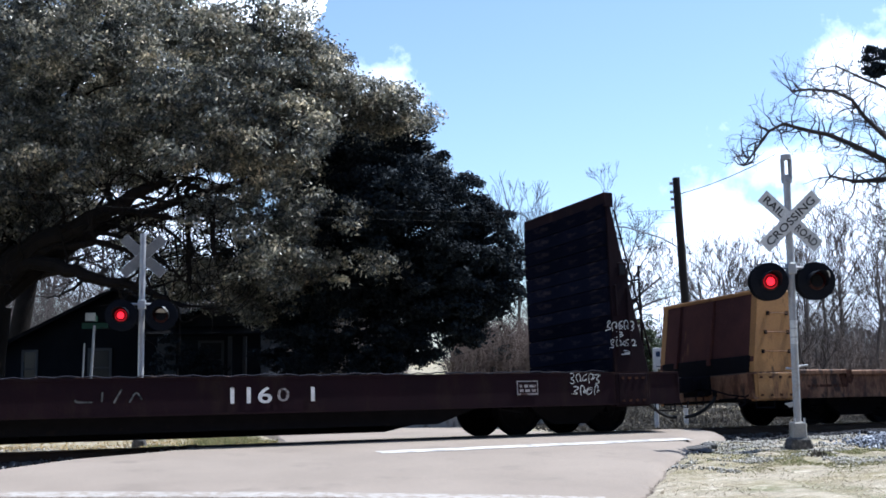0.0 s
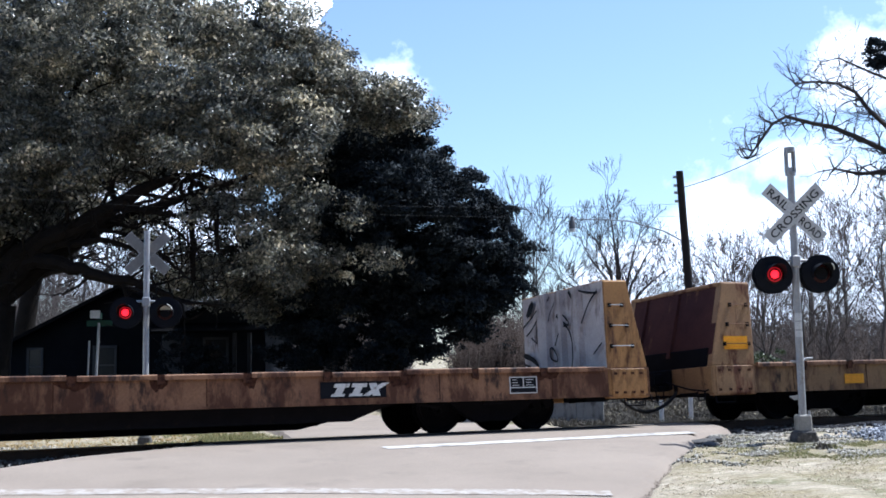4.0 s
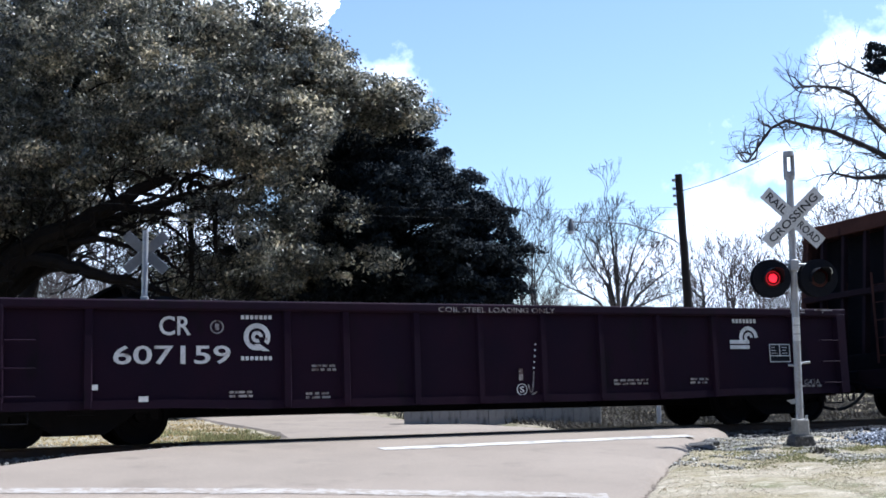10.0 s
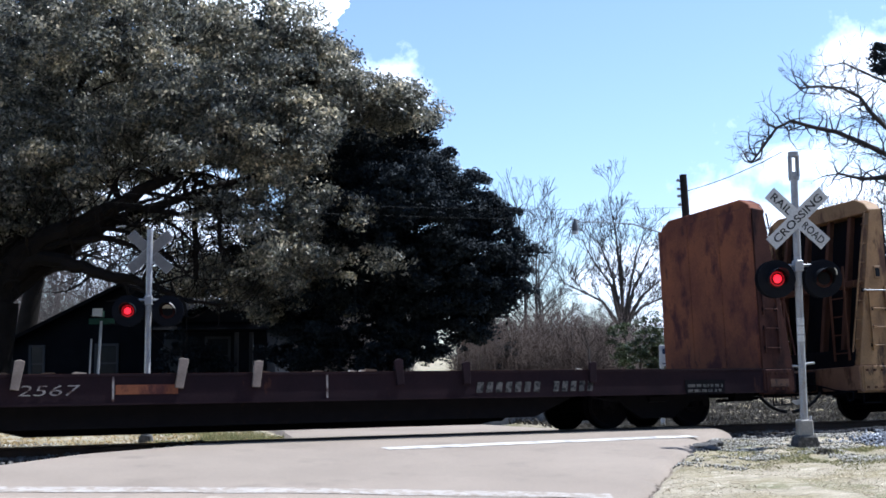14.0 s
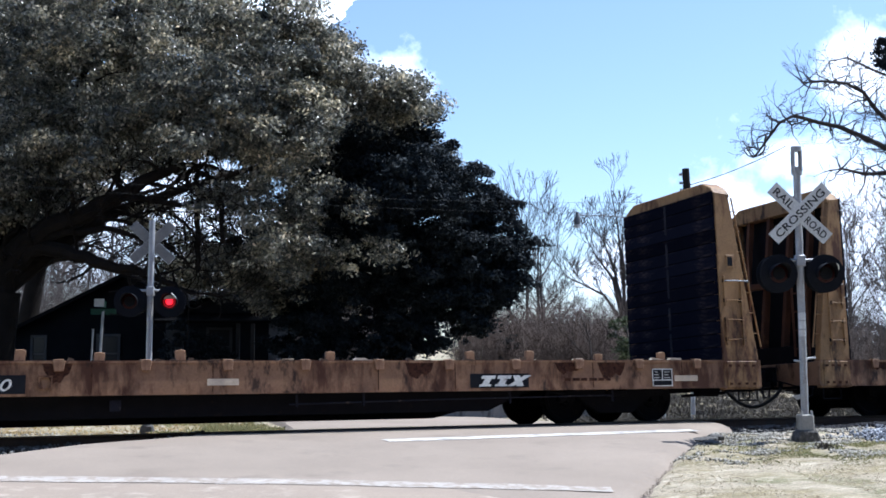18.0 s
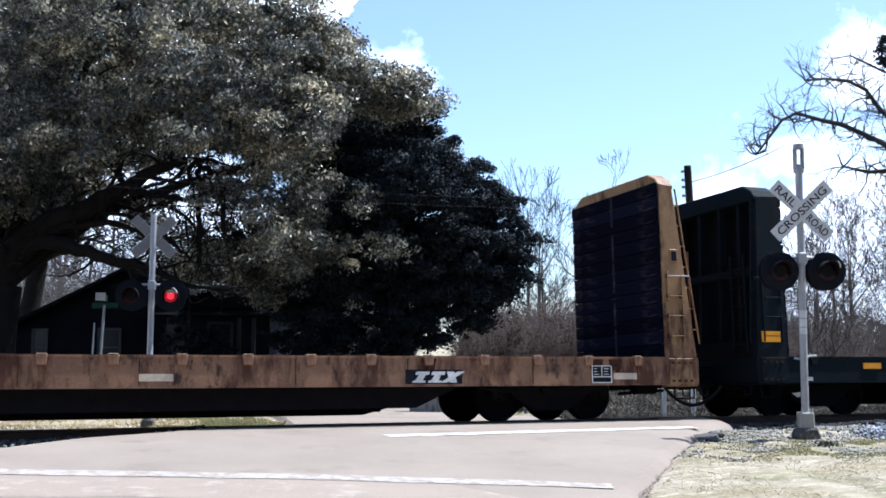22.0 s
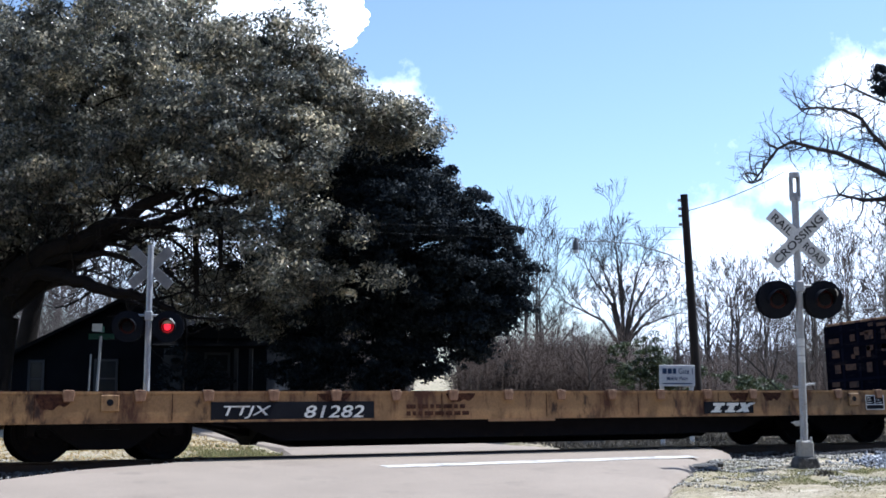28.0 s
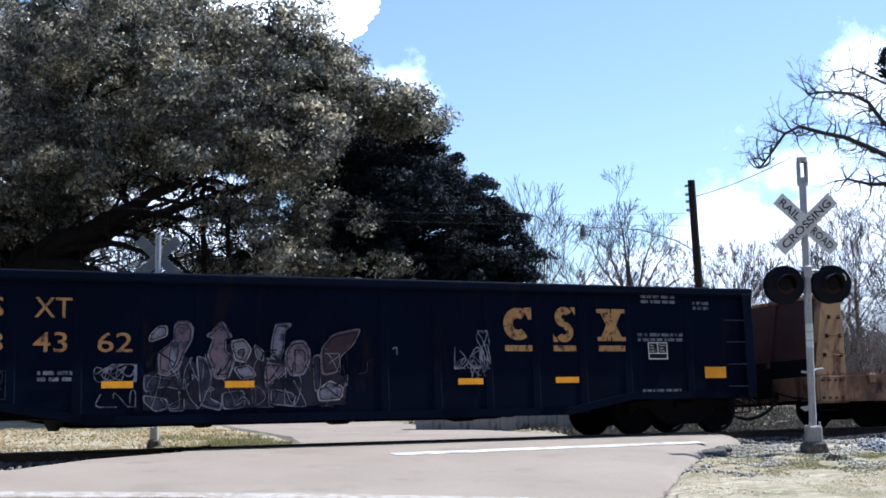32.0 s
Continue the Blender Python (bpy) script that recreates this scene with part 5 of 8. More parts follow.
on_panel([[(0.37, 0.70), (0.41, 0.68), (0.47, 0.82), (0.46, 0.88), (0.37, 0.82), (0.37, 0.70)], [(0.78, 0.45), (0.88, 0.21), (0.98, 0.10)], [(0.69, 0.0), (0.83, 0.09), (0.98, 0.13)], [(0.90, 0.84), (1.0, 0.72)], [(0.01, 0.84), (0.13, 0.91), (0.18, 1.0)]], 0.05)
on_panel([[(0.64, 0.03), (0.74, 0.25), (0.75, 0.46), (0.76, 0.70), (0.69, 0.95)]], 0.075)
on_panel([[(0.01, 0.73), (0.13, 0.79), (0.22, 0.90), (0.23, 1.0)], [(0.08, 0.24), (0.13, 0.12), (0.17, 0.06)], [(0.10, 0.22), (0.15, 0.15), (0.17, 0.08)]], 0.12)

# low bulkhead car, brighter yellow
car, c = flat_car("yellow flat car with low ribbed bulkheads and rust-stained sides", 35.0, 54.85, (37.89, 51.95), 1.02, 0.5, YELLOW, (35.98, 35.03, 35.38), (53.96, 54.80, 54.55), styles=("panels", "panels"), bulk_paint=TAN_PAINT, lengths=1.12)
plate(car, c, 39.42, 41.87, 0.53, 0.90, BLACK, "number_panel")
letter("TTJX", 39.78 - c, 40.52 - c, 0.68, 0.18, WHITE_MARK, car, -HALF - 0.014, "white slanted stencilled marks", 0.2, bold=-0.008)
letter("82598", 40.84 - c, 41.82 - c, 0.68, 0.18, WHITE_MARK, car, -HALF - 0.014, "white slanted stencilled number", 0.2, bold=-0.008)
for a, b, z0, z1 in ((38.08, 38.55, 0.62, 0.80), (41.88, 42.12, 0.58, 0.82), (44.93, 45.44, 0.64, 0.78), (51.05, 51.56, 0.62, 0.80), (35.32, 35.85, 1.30, 1.54), (54.06, 54.52, 1.32, 1.55), (47.6, 48.05, 0.62, 0.78)):
    plate(car, c, a, b, z0, z1, REFLECTOR, "reflector", label="yellow reflector plate", y=-HALF - 0.02)
data_box(car, c, 52.07, 52.55, 0.57, 0.86)
plate(car, c, 48.2, 49.4, 0.58, 0.80, BLACK, "emblem_panel")
block_logo(car, c, 48.35, 49.3, 0.60, 0.79, 3, WHITE_MARK)
plate(car, c, 52.65, 53.1, 0.6, 0.82, YELLOW_OLD)

# maroon gondola
RIBS = [56.35, 57.56, 60.54, 61.5, 62.71, 63.86, 65.05, 66.2, 67.4, 68.6, 70.45, 71.5]
car, c = gondola("dark maroon steel gondola car with riveted side posts and white stencils", 56.23, 71.62, (57.52, 70.33), 2.13, 0.52, 0.48, MAROON, RIBS)
letter("CR", 58.545 - c, 59.015 - c, 1.745, 0.29, WHITE_MARK, car, -HALF + 0.035, "white stencilled initials", bold=0.012)
letter("607159", 57.88 - c, 59.62 - c, 1.31, 0.28, WHITE_MARK, car, -HALF + 0.035, "white stencilled number", bold=0.012)


def ring_shape(cx, cz, r0, r1, y, a0=0.0, a1=360.0, n=28):
    sh = Shape()
    for k in range(n):
        u, v = (radians(a0 + (a1 - a0) * q / n) for q in (k, k + 1))
        sh.add([(cx + r * math.cos(a), y, cz + r * math.sin(a)) for a, r in ((u, r0), (u, r1), (v, r1), (v, r0))], [(0, 1, 2, 3)])
    return sh


sh = ring_shape(59.41 - c, 1.73, 0.085, 0.105, -HALF + 0.03)
sh.box(59.38 - c, 59.44 - c, -HALF + 0.028, -HALF + 0.032, 1.68, 1.78)
part("stencil", sh, WHITE_DIM, car, "small circled stencil mark")
Y = -HALF + 0.03
ex = 60.03
sh = ring_shape(ex - c, 1.58, 0.135, 0.21, Y, -35, 290)
q = ring_shape(ex - c, 1.58, 0.035, 0.09, Y, 0, 300)
sh.add(q.v, q.f)
sh.prism([(ex - c - 0.04, 1.47), (ex - c + 0.04, 1.47), (ex - c + 0.20, 1.36), (ex - c + 0.08, 1.36)], "y", Y - 0.002, Y + 0.002)
part("emblem", sh, WHITE_MARK, car, "white ring emblem")
for z in (1.88, 1.25):
    for q in range(7):
        x = ex - c - 0.25 + q * 0.072
        part("name_bar", Shape().box(x, x + 0.05, Y - 0.002, Y + 0.002, z - 0.03, z + 0.03), WHITE_MARK, car)
for ex in (69.36,):
    sh = ring_shape(ex - c, 1.58, 0.135, 0.21, Y, 0, 205)
    q = ring_shape(ex - c, 1.58, 0.035, 0.10, Y, 0, 235)
    sh.add(q.v, q.f)
    for z in (1.50, 1.405):
        sh.box(ex - c - 0.43, ex - c + 0.01, Y - 0.002, Y + 0.002, z - 0.034, z + 0.034)
    part("emblem", sh, WHITE_MARK, car, "white curved emblem with two bars")
    for q in range(7):
        x = ex - c - 0.35 + q * 0.08
        part("name_bar", Shape().box(x, x + 0.055, Y - 0.002, Y + 0.002, 1.85, 1.925), WHITE_MARK, car)
for a, b, z in ((70.32, 70.65, 2.10), (70.32, 70.65, 2.05), (70.90, 71.33, 2.10), (71.08, 71.11, 2.06)):
    plate(car, c, a, b, z - 0.012, z + 0.012, WHITE_DIM, "chalk_mark", y=-HALF - 0.09)
data_box(car, c, 69.82, 70.30, 1.12, 1.46, -HALF + 0.03)
for a, b, z, r in ((60.9, 61.3, 1.05, 2), (59.6, 60.0, 0.66, 2), (60.8, 61.2, 0.62, 2), (66.4, 67.1, 0.75, 2), (68.0, 68.4, 0.75, 2), (70.5, 71.0, 0.65, 1)):
    fine_print(car, c, a, b, z, z + 0.06 * r, r, WHITE_DIM, -HALF - 0.04 if z > 2 else -HALF + 0.035, int(a * 10))
letter("COIL STEEL LOADING ONLY", 63.06 - c, 65.24 - c, 2.03, 0.085, WHITE_DIM, car, -HALF - 0.045, "worn white stencilled words")
sh = ring_shape(64.58 - c, 0.70, 0.085, 0.10, -HALF + 0.03)
part("stencil", sh, WHITE_MARK, car, "small circled stencil mark")
letter("S", 64.54 - c, 64.62 - c, 0.70, 0.10, WHITE_MARK, car, -HALF + 0.03, "small circled letter")
for k in range(5):
    part("chalk_dot", Shape().disc((64.87 - 0.012 * k - c, 0, 1.46 - 0.10 * k), 0.018, "y", -HALF + 0.027, -HALF + 0.031, 8), WHITE_MARK, car)
letter("G43A", 70.55 - c, 70.93 - c, 0.74, 0.10, WHITE_DIM, car, -HALF - 0.016, "small white stencil")
plate(car, c, 58.28, 58.42, 0.62, 0.70, WHITE_MARK, y=-HALF - 0.01)
plate(car, c, 57.62, 57.70, 0.80, 0.88, WHITE_MARK, y=-HALF - 0.01)
plate(car, c, 64.55, 64.62, 0.85, 1.05, WHITE_DIM, y=-HALF - 0.005)
scrawl(car, c, [[(64.82, 1.0), (64.80, 0.8), (64.76, 0.6), (64.70, 0.78)], [(64.76, 0.6), (64.86, 0.66)]], 0.035, WHITE_DIM, -HALF + 0.03)

for o in car.children:
    if o.name.split(".")[0] in ("lettering", "stencil", "emblem", "name_bar", "data_panel", "graffiti", "chalk_dot"):
        o.location.x += 0.035

# brown car with tall bulkheads
car, c = flat_car("rusty brown flat car with tall bulkheads and loose deck stakes", 73.1, 92.6, (75.88, 89.8), 1.02, 0.57, OXIDE_RUST, (73.98, 73.12, 73.52), (91.85, 92.56, 92.12), sheets=(None, RUST_RED), styles=("boards", "rust"), top=4.27, pockets=0, bulk_paint=RUST_POST)
STAKE_WOOD = mat("grey weathered timber stake", (0.25, 0.21, 0.185), (0.17, 0.14, 0.125), 3, 0.9, streak=4, stain=(0.07, 0.05, 0.04), amount=0.4)
for s, h, tilt in ((78.85, 0.21, 7), (81.15, 0.23, 8), (82.30, 0.19, 4), (84.62, 0.20, -6), (85.80, 0.15, -3), (88.20, 0.14, 2), (75.6, 0.18, 4)):
    part("stake", Shape().prism([(-0.07, -0.22), (0.05, -0.22), (0.075, h - 0.015), (0.0, h), (-0.065, h - 0.02)], "y", -0.03, 0.03).mesh("stake", 0.006), STAKE_WOOD if s < 84 else OXIDE_RUST, car, "grey timber stake" if s < 84 else "", at=pose(s - c, -HALF - 0.03, 1.02, 0, tilt, 0))
rng = random.Random(73)
for k in range(16):
    w, h = rng.uniform(0.06, 0.25), rng.uniform(0.012, 0.04)
    part("splinter", Shape().prism([(0, 0), (w, 0), (w * 0.9, h * 0.5), (w * 0.2, h)], "y", -0.05, 0.05), CREAM if k % 3 == 0 else DECK_WOOD, car, at=pose(rng.uniform(74.6, 91.2) - c, -HALF + 0.06, 1.026, 0, rng.uniform(-4, 4), 0))
letter("TTPX", 77.72 - c, 78.36 - c, 0.79, 0.15, WHITE_DIM, car, -HALF - 0.012, "faded white stencilled marks", 0.2, bold=-0.008)
letter("2567", 78.85 - c, 79.71 - c, 0.79, 0.15, WHITE_DIM, car, -HALF - 0.012, "faded white stencilled number", 0.2, bold=-0.008)
name_bars(car, c, ((85.98, 87.22, 7), (87.42, 88.25, 5)), 0.66, 0.83, FAINT_MARK, slant=0.03)
plate(car, c, 80.2, 81.1, 0.72, 0.86, RUST_RED)
plate(car, c, 73.35, 73.78, 0.66, 0.82, YELLOW_MARK, y=-HALF - 0.03)
plate(car, c, 92.0, 92.42, 0.68, 0.82, WORN_TAN, y=-HALF - 0.03)
plate(car, c, 90.11, 90.97, 0.56, 0.82, STEEL, "stencil_box", y=-HALF - 0.008)
fine_print(car, c, 90.16, 90.92, 0.6, 0.78, 2, FAINT_MARK, -HALF - 0.014, 29)
for s in (77.62, 80.15, 83.4):
    plate(car, c, s, s + 0.03, 0.62, 0.98, WHITE_DIM)

# two yellow cars with tall bulkheads
car, c = flat_car("yellow flat car with tall dark-boarded bulkheads and stakes along the deck", 94.15, 114.15, (97.0, 111.27), 1.07, 0.57, SILL, (95.06, 94.19, 94.75), (113.31, 114.10, 113.62), top=4.42, bulk_paint=YELLOW, pockets=15)
plate(car, c, 99.03, 101.31, 0.59, 0.87, BLACK, "number_panel")
letter("TTPX", 99.22 - c, 99.95 - c, 0.73, 0.17, WHITE_MARK, car, -HALF - 0.014, "white slanted stencilled marks", 0.25, bold=0.006)
letter("804580", 100.12 - c, 101.13 - c, 0.73, 0.17, WHITE_MARK, car, -HALF - 0.014, "white slanted stencilled number", 0.25, bold=0.006)
plate(car, c, 108.22, 109.30, 0.62, 0.85, BLACK, "emblem_panel")
block_logo(car, c, 108.32, 109.2, 0.64, 0.82, 3)
data_box(car, c, 111.76, 112.18, 0.61, 0.92)
for a, b in ((112.23, 112.72), (103.88, 104.36), (96.03, 96.5)):
    plate(car, c, a, b, 0.70, 0.80, CREAM, "reflector", label="cream reflector plate")
# bent and broken stakes along the deck, with splintered board ends
rng = random.Random(94)
for s, h, tilt in ((95.75, 0.10, 4), (98.16, 0.16, 3), (98.84, 0.27, -7), (100.16, 0.15, -2), (101.22, 0.17, 4), (102.31, 0.13, 2), (103.49, 0.17, -5), (105.82, 0.15, 1), (108.25, 0.16, -3), (109.35, 0.17, 4), (110.7, 0.12, 2), (112.0, 0.15, -3)):
    part("stake", Shape().prism([(-0.075, -0.04), (0.07, -0.04), (0.08, h - 0.02), (0.03, h), (-0.07, h - 0.01)], "y", -0.035, 0.035).mesh("stake", 0.006), SILL, car, at=pose(s - c, -HALF + 0.06, 1.07, 0, tilt, 0))
for k in range(34):
    s = rng.uniform(95.4, 113.0)
    w, h = rng.uniform(0.05, 0.28), rng.uniform(0.012, 0.05)
    part("splinter", Shape().prism([(0, 0), (w, 0), (w * 0.9, h * rng.uniform(0.3, 1)), (w * 0.2, h)], "y", -0.05, 0.05), DECK_WOOD if k % 3 else CREAM, car, at=pose(s - c, -HALF + 0.06, 1.074, 0, rng.uniform(-4, 4), 0))
for a, b, z0, z1 in ((95.67, 95.93, 0.675, 0.82), (101.48, 101.67, 0.67, 0.86), (96.83, 97.19, 0.80, 0.87)):
    fr = Shape().box(a - c, b - c, -HALF - 0.03, -HALF, z0, z0 + 0.022).box(a - c, b - c, -HALF - 0.03, -HALF, z1 - 0.022, z1).box(a - c, a + 0.022 - c, -HALF - 0.03, -HALF, z0 + 0.022, z1 - 0.022).box(b - 0.022 - c, b - c, -HALF - 0.03, -HALF, z0 + 0.022, z1 - 0.022)
    part("card_bracket", fr, RUSTY_POCKET, car, "rusty square bracket on the sill")
plate(car, c, 98.46, 98.73, 0.63, 0.80, DUSK_MARK, "stencil_box")
fine_print(car, c, 98.48, 98.71, 0.65, 0.79, 3, GREY_MARK, seed=94)
lug = part("jacking_lug", Shape().box(96.30 - c, 96.50 - c, -HALF - 0.02, -HALF + 0.02, 0.43, 0.575), SILL, car, bevel=0.006)
part("bracket_hole", Shape().disc((96.39 - c, 0, 0.51), 0.045, "y", -HALF - 0.024, -HALF - 0.01, 12), BLACK, lug)
part("pipe", Shape().tube([(105.18 - c, -1.42, 0.40), (107.5 - c, -1.42, 0.44), (111.0 - c, -1.42, 0.47)], 0.014, 6), STRAP, car)
for s in (105.3, 106.4, 109.0, 111.0):
    part("pipe_hanger", Shape().box(s - 0.015 - c, s + 0.015 - c, -1.44, -1.40, 0.36, 0.56), STRAP, car)
plate(car, c, 102.48, 102.64, 0.34, 0.50, STRAP, "bracket", y=-1.44)
fine_print(car, c, 110.0, 110.9, 0.72, 0.8, 1, RUST_STAIN, seed=33)

car, c = flat_car("yellow flat car with tall open-ribbed bulkheads and white stencils", 115.5, 135.08, (118.25, 132.29), 1.07, 0.58, SILL, (116.27, 115.54, 116.02), (134.38, 135.04, 134.66), top=4.45, bulk_paint=YELLOW)
plate(car, c, 120.06, 122.37, 0.59, 0.90, BLACK, "number_panel")
letter("TTPX", 120.15 - c, 120.94 - c, 0.74, 0.18, WHITE_MARK, car, -HALF - 0.014, "white slanted stencilled marks", 0.25, bold=0.006)
letter("804333", 121.12 - c, 122.33 - c, 0.74, 0.18, WHITE_MARK, car, -HALF - 0.014, "white slanted stencilled number", 0.25, bold=0.006)
plate(car, c, 129.40, 130.40, 0.62, 0.85, BLACK, "emblem_panel")
block_logo(car, c, 129.47, 130.3, 0.64, 0.82, 3)
data_box(car, c, 132.85, 133.25, 0.62, 0.92)
for a, b in ((133.29, 133.76), (117.23, 117.72), (125.2, 125.7)):
    plate(car, c, a, b, 0.68, 0.79, CREAM, "reflector", label="cream reflector plate")
fine_print(car, c, 118.3, 119.2, 0.68, 0.78, 1, RUST_STAIN, seed=35)

# dark green car
car, c = flat_car("dark green flat car with tall bulkheads and yellow reflector plates", 136.38, 154.18, (138.15, 152.5), 1.09, 0.60, GREEN_DARK, (137.09, 136.40, 136.55), (153.63, 154.14, 153.80), styles=("boards", "boards"), top=4.37, pockets=8, deck_mat=BOARD)
reflectors(car, c, [138.9 + 2.28 * k for k in range(7)], 0.92, w=0.44)
for a in (136.50, 153.64):
    plate(car, c, a, a + 0.43, 1.36, 1.56, REFLECTOR, "reflector", y=-HALF - 0.03, label="yellow reflector plate")
plate(car, c, 137.5, 137.66, 0.64, 0.71, WHITE_MARK)
name_bars(car, c, ((143.72, 145.15, 10), (145.40, 146.62, 8)), 0.68, 0.85, FAINT_MARK, label="very faded lettering bar")
for a, b, k in ((141.0, 142.1, 43), (148.6, 149.2, 44)):
    fine_print(car, c, a, b, 0.70, 0.83, 1, WHITE_DIM, seed=k)

data_box(car, c, 147.64, 148.44, 0.62, 0.86)

# low bulkhead car with a barred end
car, c = flat_car("yellow flat car with low bulkheads, one boarded black behind bars", 155.4, 175.45, (158.6, 172.5), 0.99, 0.53, YELLOW, (156.40, 155.45, 155.75), (174.65, 175.30, 175.00), sheets=(END_RUST, None), styles=("panels", "grid"), top=2.62, open_end=True, bulk_paint=TAN_PAINT)
plate(car, c, 160.05, 162.65, 0.52, 0.83, BLACK, "number_panel")
letter("TTJX", 160.24 - c, 160.98 - c, 0.675, 0.19, WHITE_MARK, car, -HALF - 0.014, "white slanted stencilled marks", 0.25, bold=0.006)
letter("81282", 161.5 - c, 162.48 - c, 0.675, 0.19, WHITE_MARK, car, -HALF - 0.014, "white slanted stencilled number", 0.2, bold=0.008)
plate(car, c, 168.96, 170.05, 0.58, 0.79, BLACK, "emblem_panel")
block_logo(car, c, 169.05, 169.95, 0.60, 0.77, 3, WHITE_MARK)
data_box(car, c, 172.72, 173.18, 0.62, 0.90)
plate(car, c, 164.65, 165.9, 0.49, 0.56, TAN_PAINT)
for a in (158.45, 172.3):
    b = part("tow_bracket", Shape().box(a - c, a + 0.26 - c, -HALF - 0.03, -HALF, 0.70, 0.94), YELLOW, car, bevel=0.01)
    part("bracket_hole", Shape().disc((a + 0.13 - c, 0, 0.83), 0.05, "y", -HALF - 0.034, -HALF - 0.02, 14), BLACK, b)
part("hand_grab", Shape().tube([(174.75 - c, -HALF, 0.92), (174.75 - c, -HALF - 0.08, 0.90), (175.25 - c, -HALF - 0.08, 0.90), (175.25 - c, -HALF, 0.92)], 0.016, 6), GALV, car)
fine_print(car, c, 163.2, 164.3, 0.60, 0.82, 2, RUST_STAIN, seed=51)
rng = random.Random(9)
for col in range(6):
    for row, (lo, hi) in enumerate(((1.02, 1.31), (1.37, 1.68), (1.74, 2.04), (2.10, 2.36), (2.42, 2.54))):
        for _ in range(2):
            if rng.random() > (0.12, 0.3, 0.55, 0.75, 0.5)[row]:
                continue
            y = -1.45 + 0.485 * col + rng.uniform(0.0, 0.18)
            z = rng.uniform(lo, hi - 0.08)
            part("paint_patch", Shape().box(174.562 - c, 174.570 - c, y, y + rng.uniform(0.10, 0.34), z, min(hi, z + rng.uniform(0.06, 0.24))), WORN_TAN, car)

# dark blue gondola with graffiti
RIBS = [176.85, 178.45, 179.42, 180.33, 181.2, 182.1, 183.05, 184.0, 185.05, 185.97, 186.9, 187.78, 188.7, 189.6, 190.9, 192.05]
car, c = gondola("dark blue-black gondola car with yellow stencils, reflectors and sprayed graffiti", 176.69, 192.23, (177.95, 190.98), 2.60, 0.60, 0.36, NAVY, RIBS, 0.2, -0.037)
Y = -HALF + 0.035
for body, a, b, z in (("CS", 178.69, 179.25, 2.06), ("XT", 179.66, 180.18, 2.06), ("48", 178.73, 179.25, 1.56), ("43", 179.65, 180.12, 1.56), ("62", 180.54, 181.04, 1.56)):
    letter(body, a - c, b - c, z, 0.29, YELLOW_MARK, car, Y, "yellow stencilled characters", bold=0.004)
for k, (a, b) in enumerate(((187.14, 187.65), (188.06, 188.50), (188.95, 189.48))):
    A, B = a - c, b - c
    if k == 0:
        sh = ring_shape((A + B) / 2, 1.90, 0.10, 0.275, Y, 50, 310)
        sh.prism([(B - 0.14, 2.18), (B, 2.18), (B, 1.98), (B - 0.06, 1.98)], "y", Y - 0.004, Y - 0.001)
    elif k == 1:
        sh = ring_shape((A + B) / 2, 2.03, 0.045, 0.175, Y, 30, 270, 18)
        q = ring_shape((A + B) / 2, 1.77, 0.045, 0.175, Y, -150, 90, 18)
        sh.add(q.v, q.f)
        sh.prism([(B - 0.10, 2.20), (B, 2.20), (B, 2.06)], "y", Y - 0.004, Y - 0.001).prism([(A, 1.74), (A + 0.10, 1.60), (A, 1.60)], "y", Y - 0.004, Y - 0.001)
    else:
        sh = Shape().prism([(A + 0.02, 2.18), (A + 0.22, 2.18), (B - 0.02, 1.62), (B - 0.22, 1.62)], "y", Y - 0.002, Y).prism([(B - 0.22, 2.18), (B - 0.02, 2.18), (A + 0.22, 1.62), (A + 0.02, 1.62)], "y", Y - 0.005, Y - 0.003)
        for q, w in ((A - 0.02, 2.11), (B - 0.25, 2.11), (A - 0.02, 1.62), (B - 0.25, 1.62)):
            sh.box(q, q + 0.27, Y - 0.008, Y - 0.006, w, w + 0.07)
    sh.box(A, B, Y - 0.002, Y, 1.44, 1.54)
    part("emblem", sh, YELLOW_MARK, car, "large yellow block emblem with an underline bar")
for s, z in ((176.99, 1.02), (180.6, 0.94), (182.4, 0.93), (186.24, 0.94), (188.05, 0.95), (191.1, 1.06)):
    reflectors(car, c, [s], z, 0.20 if s in (176.99, 191.1) else 0.10, 0.45, -HALF - 0.018)
data_box(car, c, 189.95, 190.35, 1.30, 1.60, Y - 0.01)
for a, b, z, r, k in ((189.75, 190.7, 1.62, 2, 1), (189.85, 190.6, 2.30, 2, 2), (190.95, 191.3, 2.2, 2, 3), (189.8, 190.6, 0.72, 1, 4), (179.72, 180.2, 1.0, 2, 5), (178.7, 179.2, 1.0, 3, 6), (177.2, 178.0, 2.38, 1, 7), (177.45, 177.75, 2.26, 1, 8)):
    fine_print(car, c, a, b, z, z + 0.09 * r, r, GREY_MARK, Y, k)


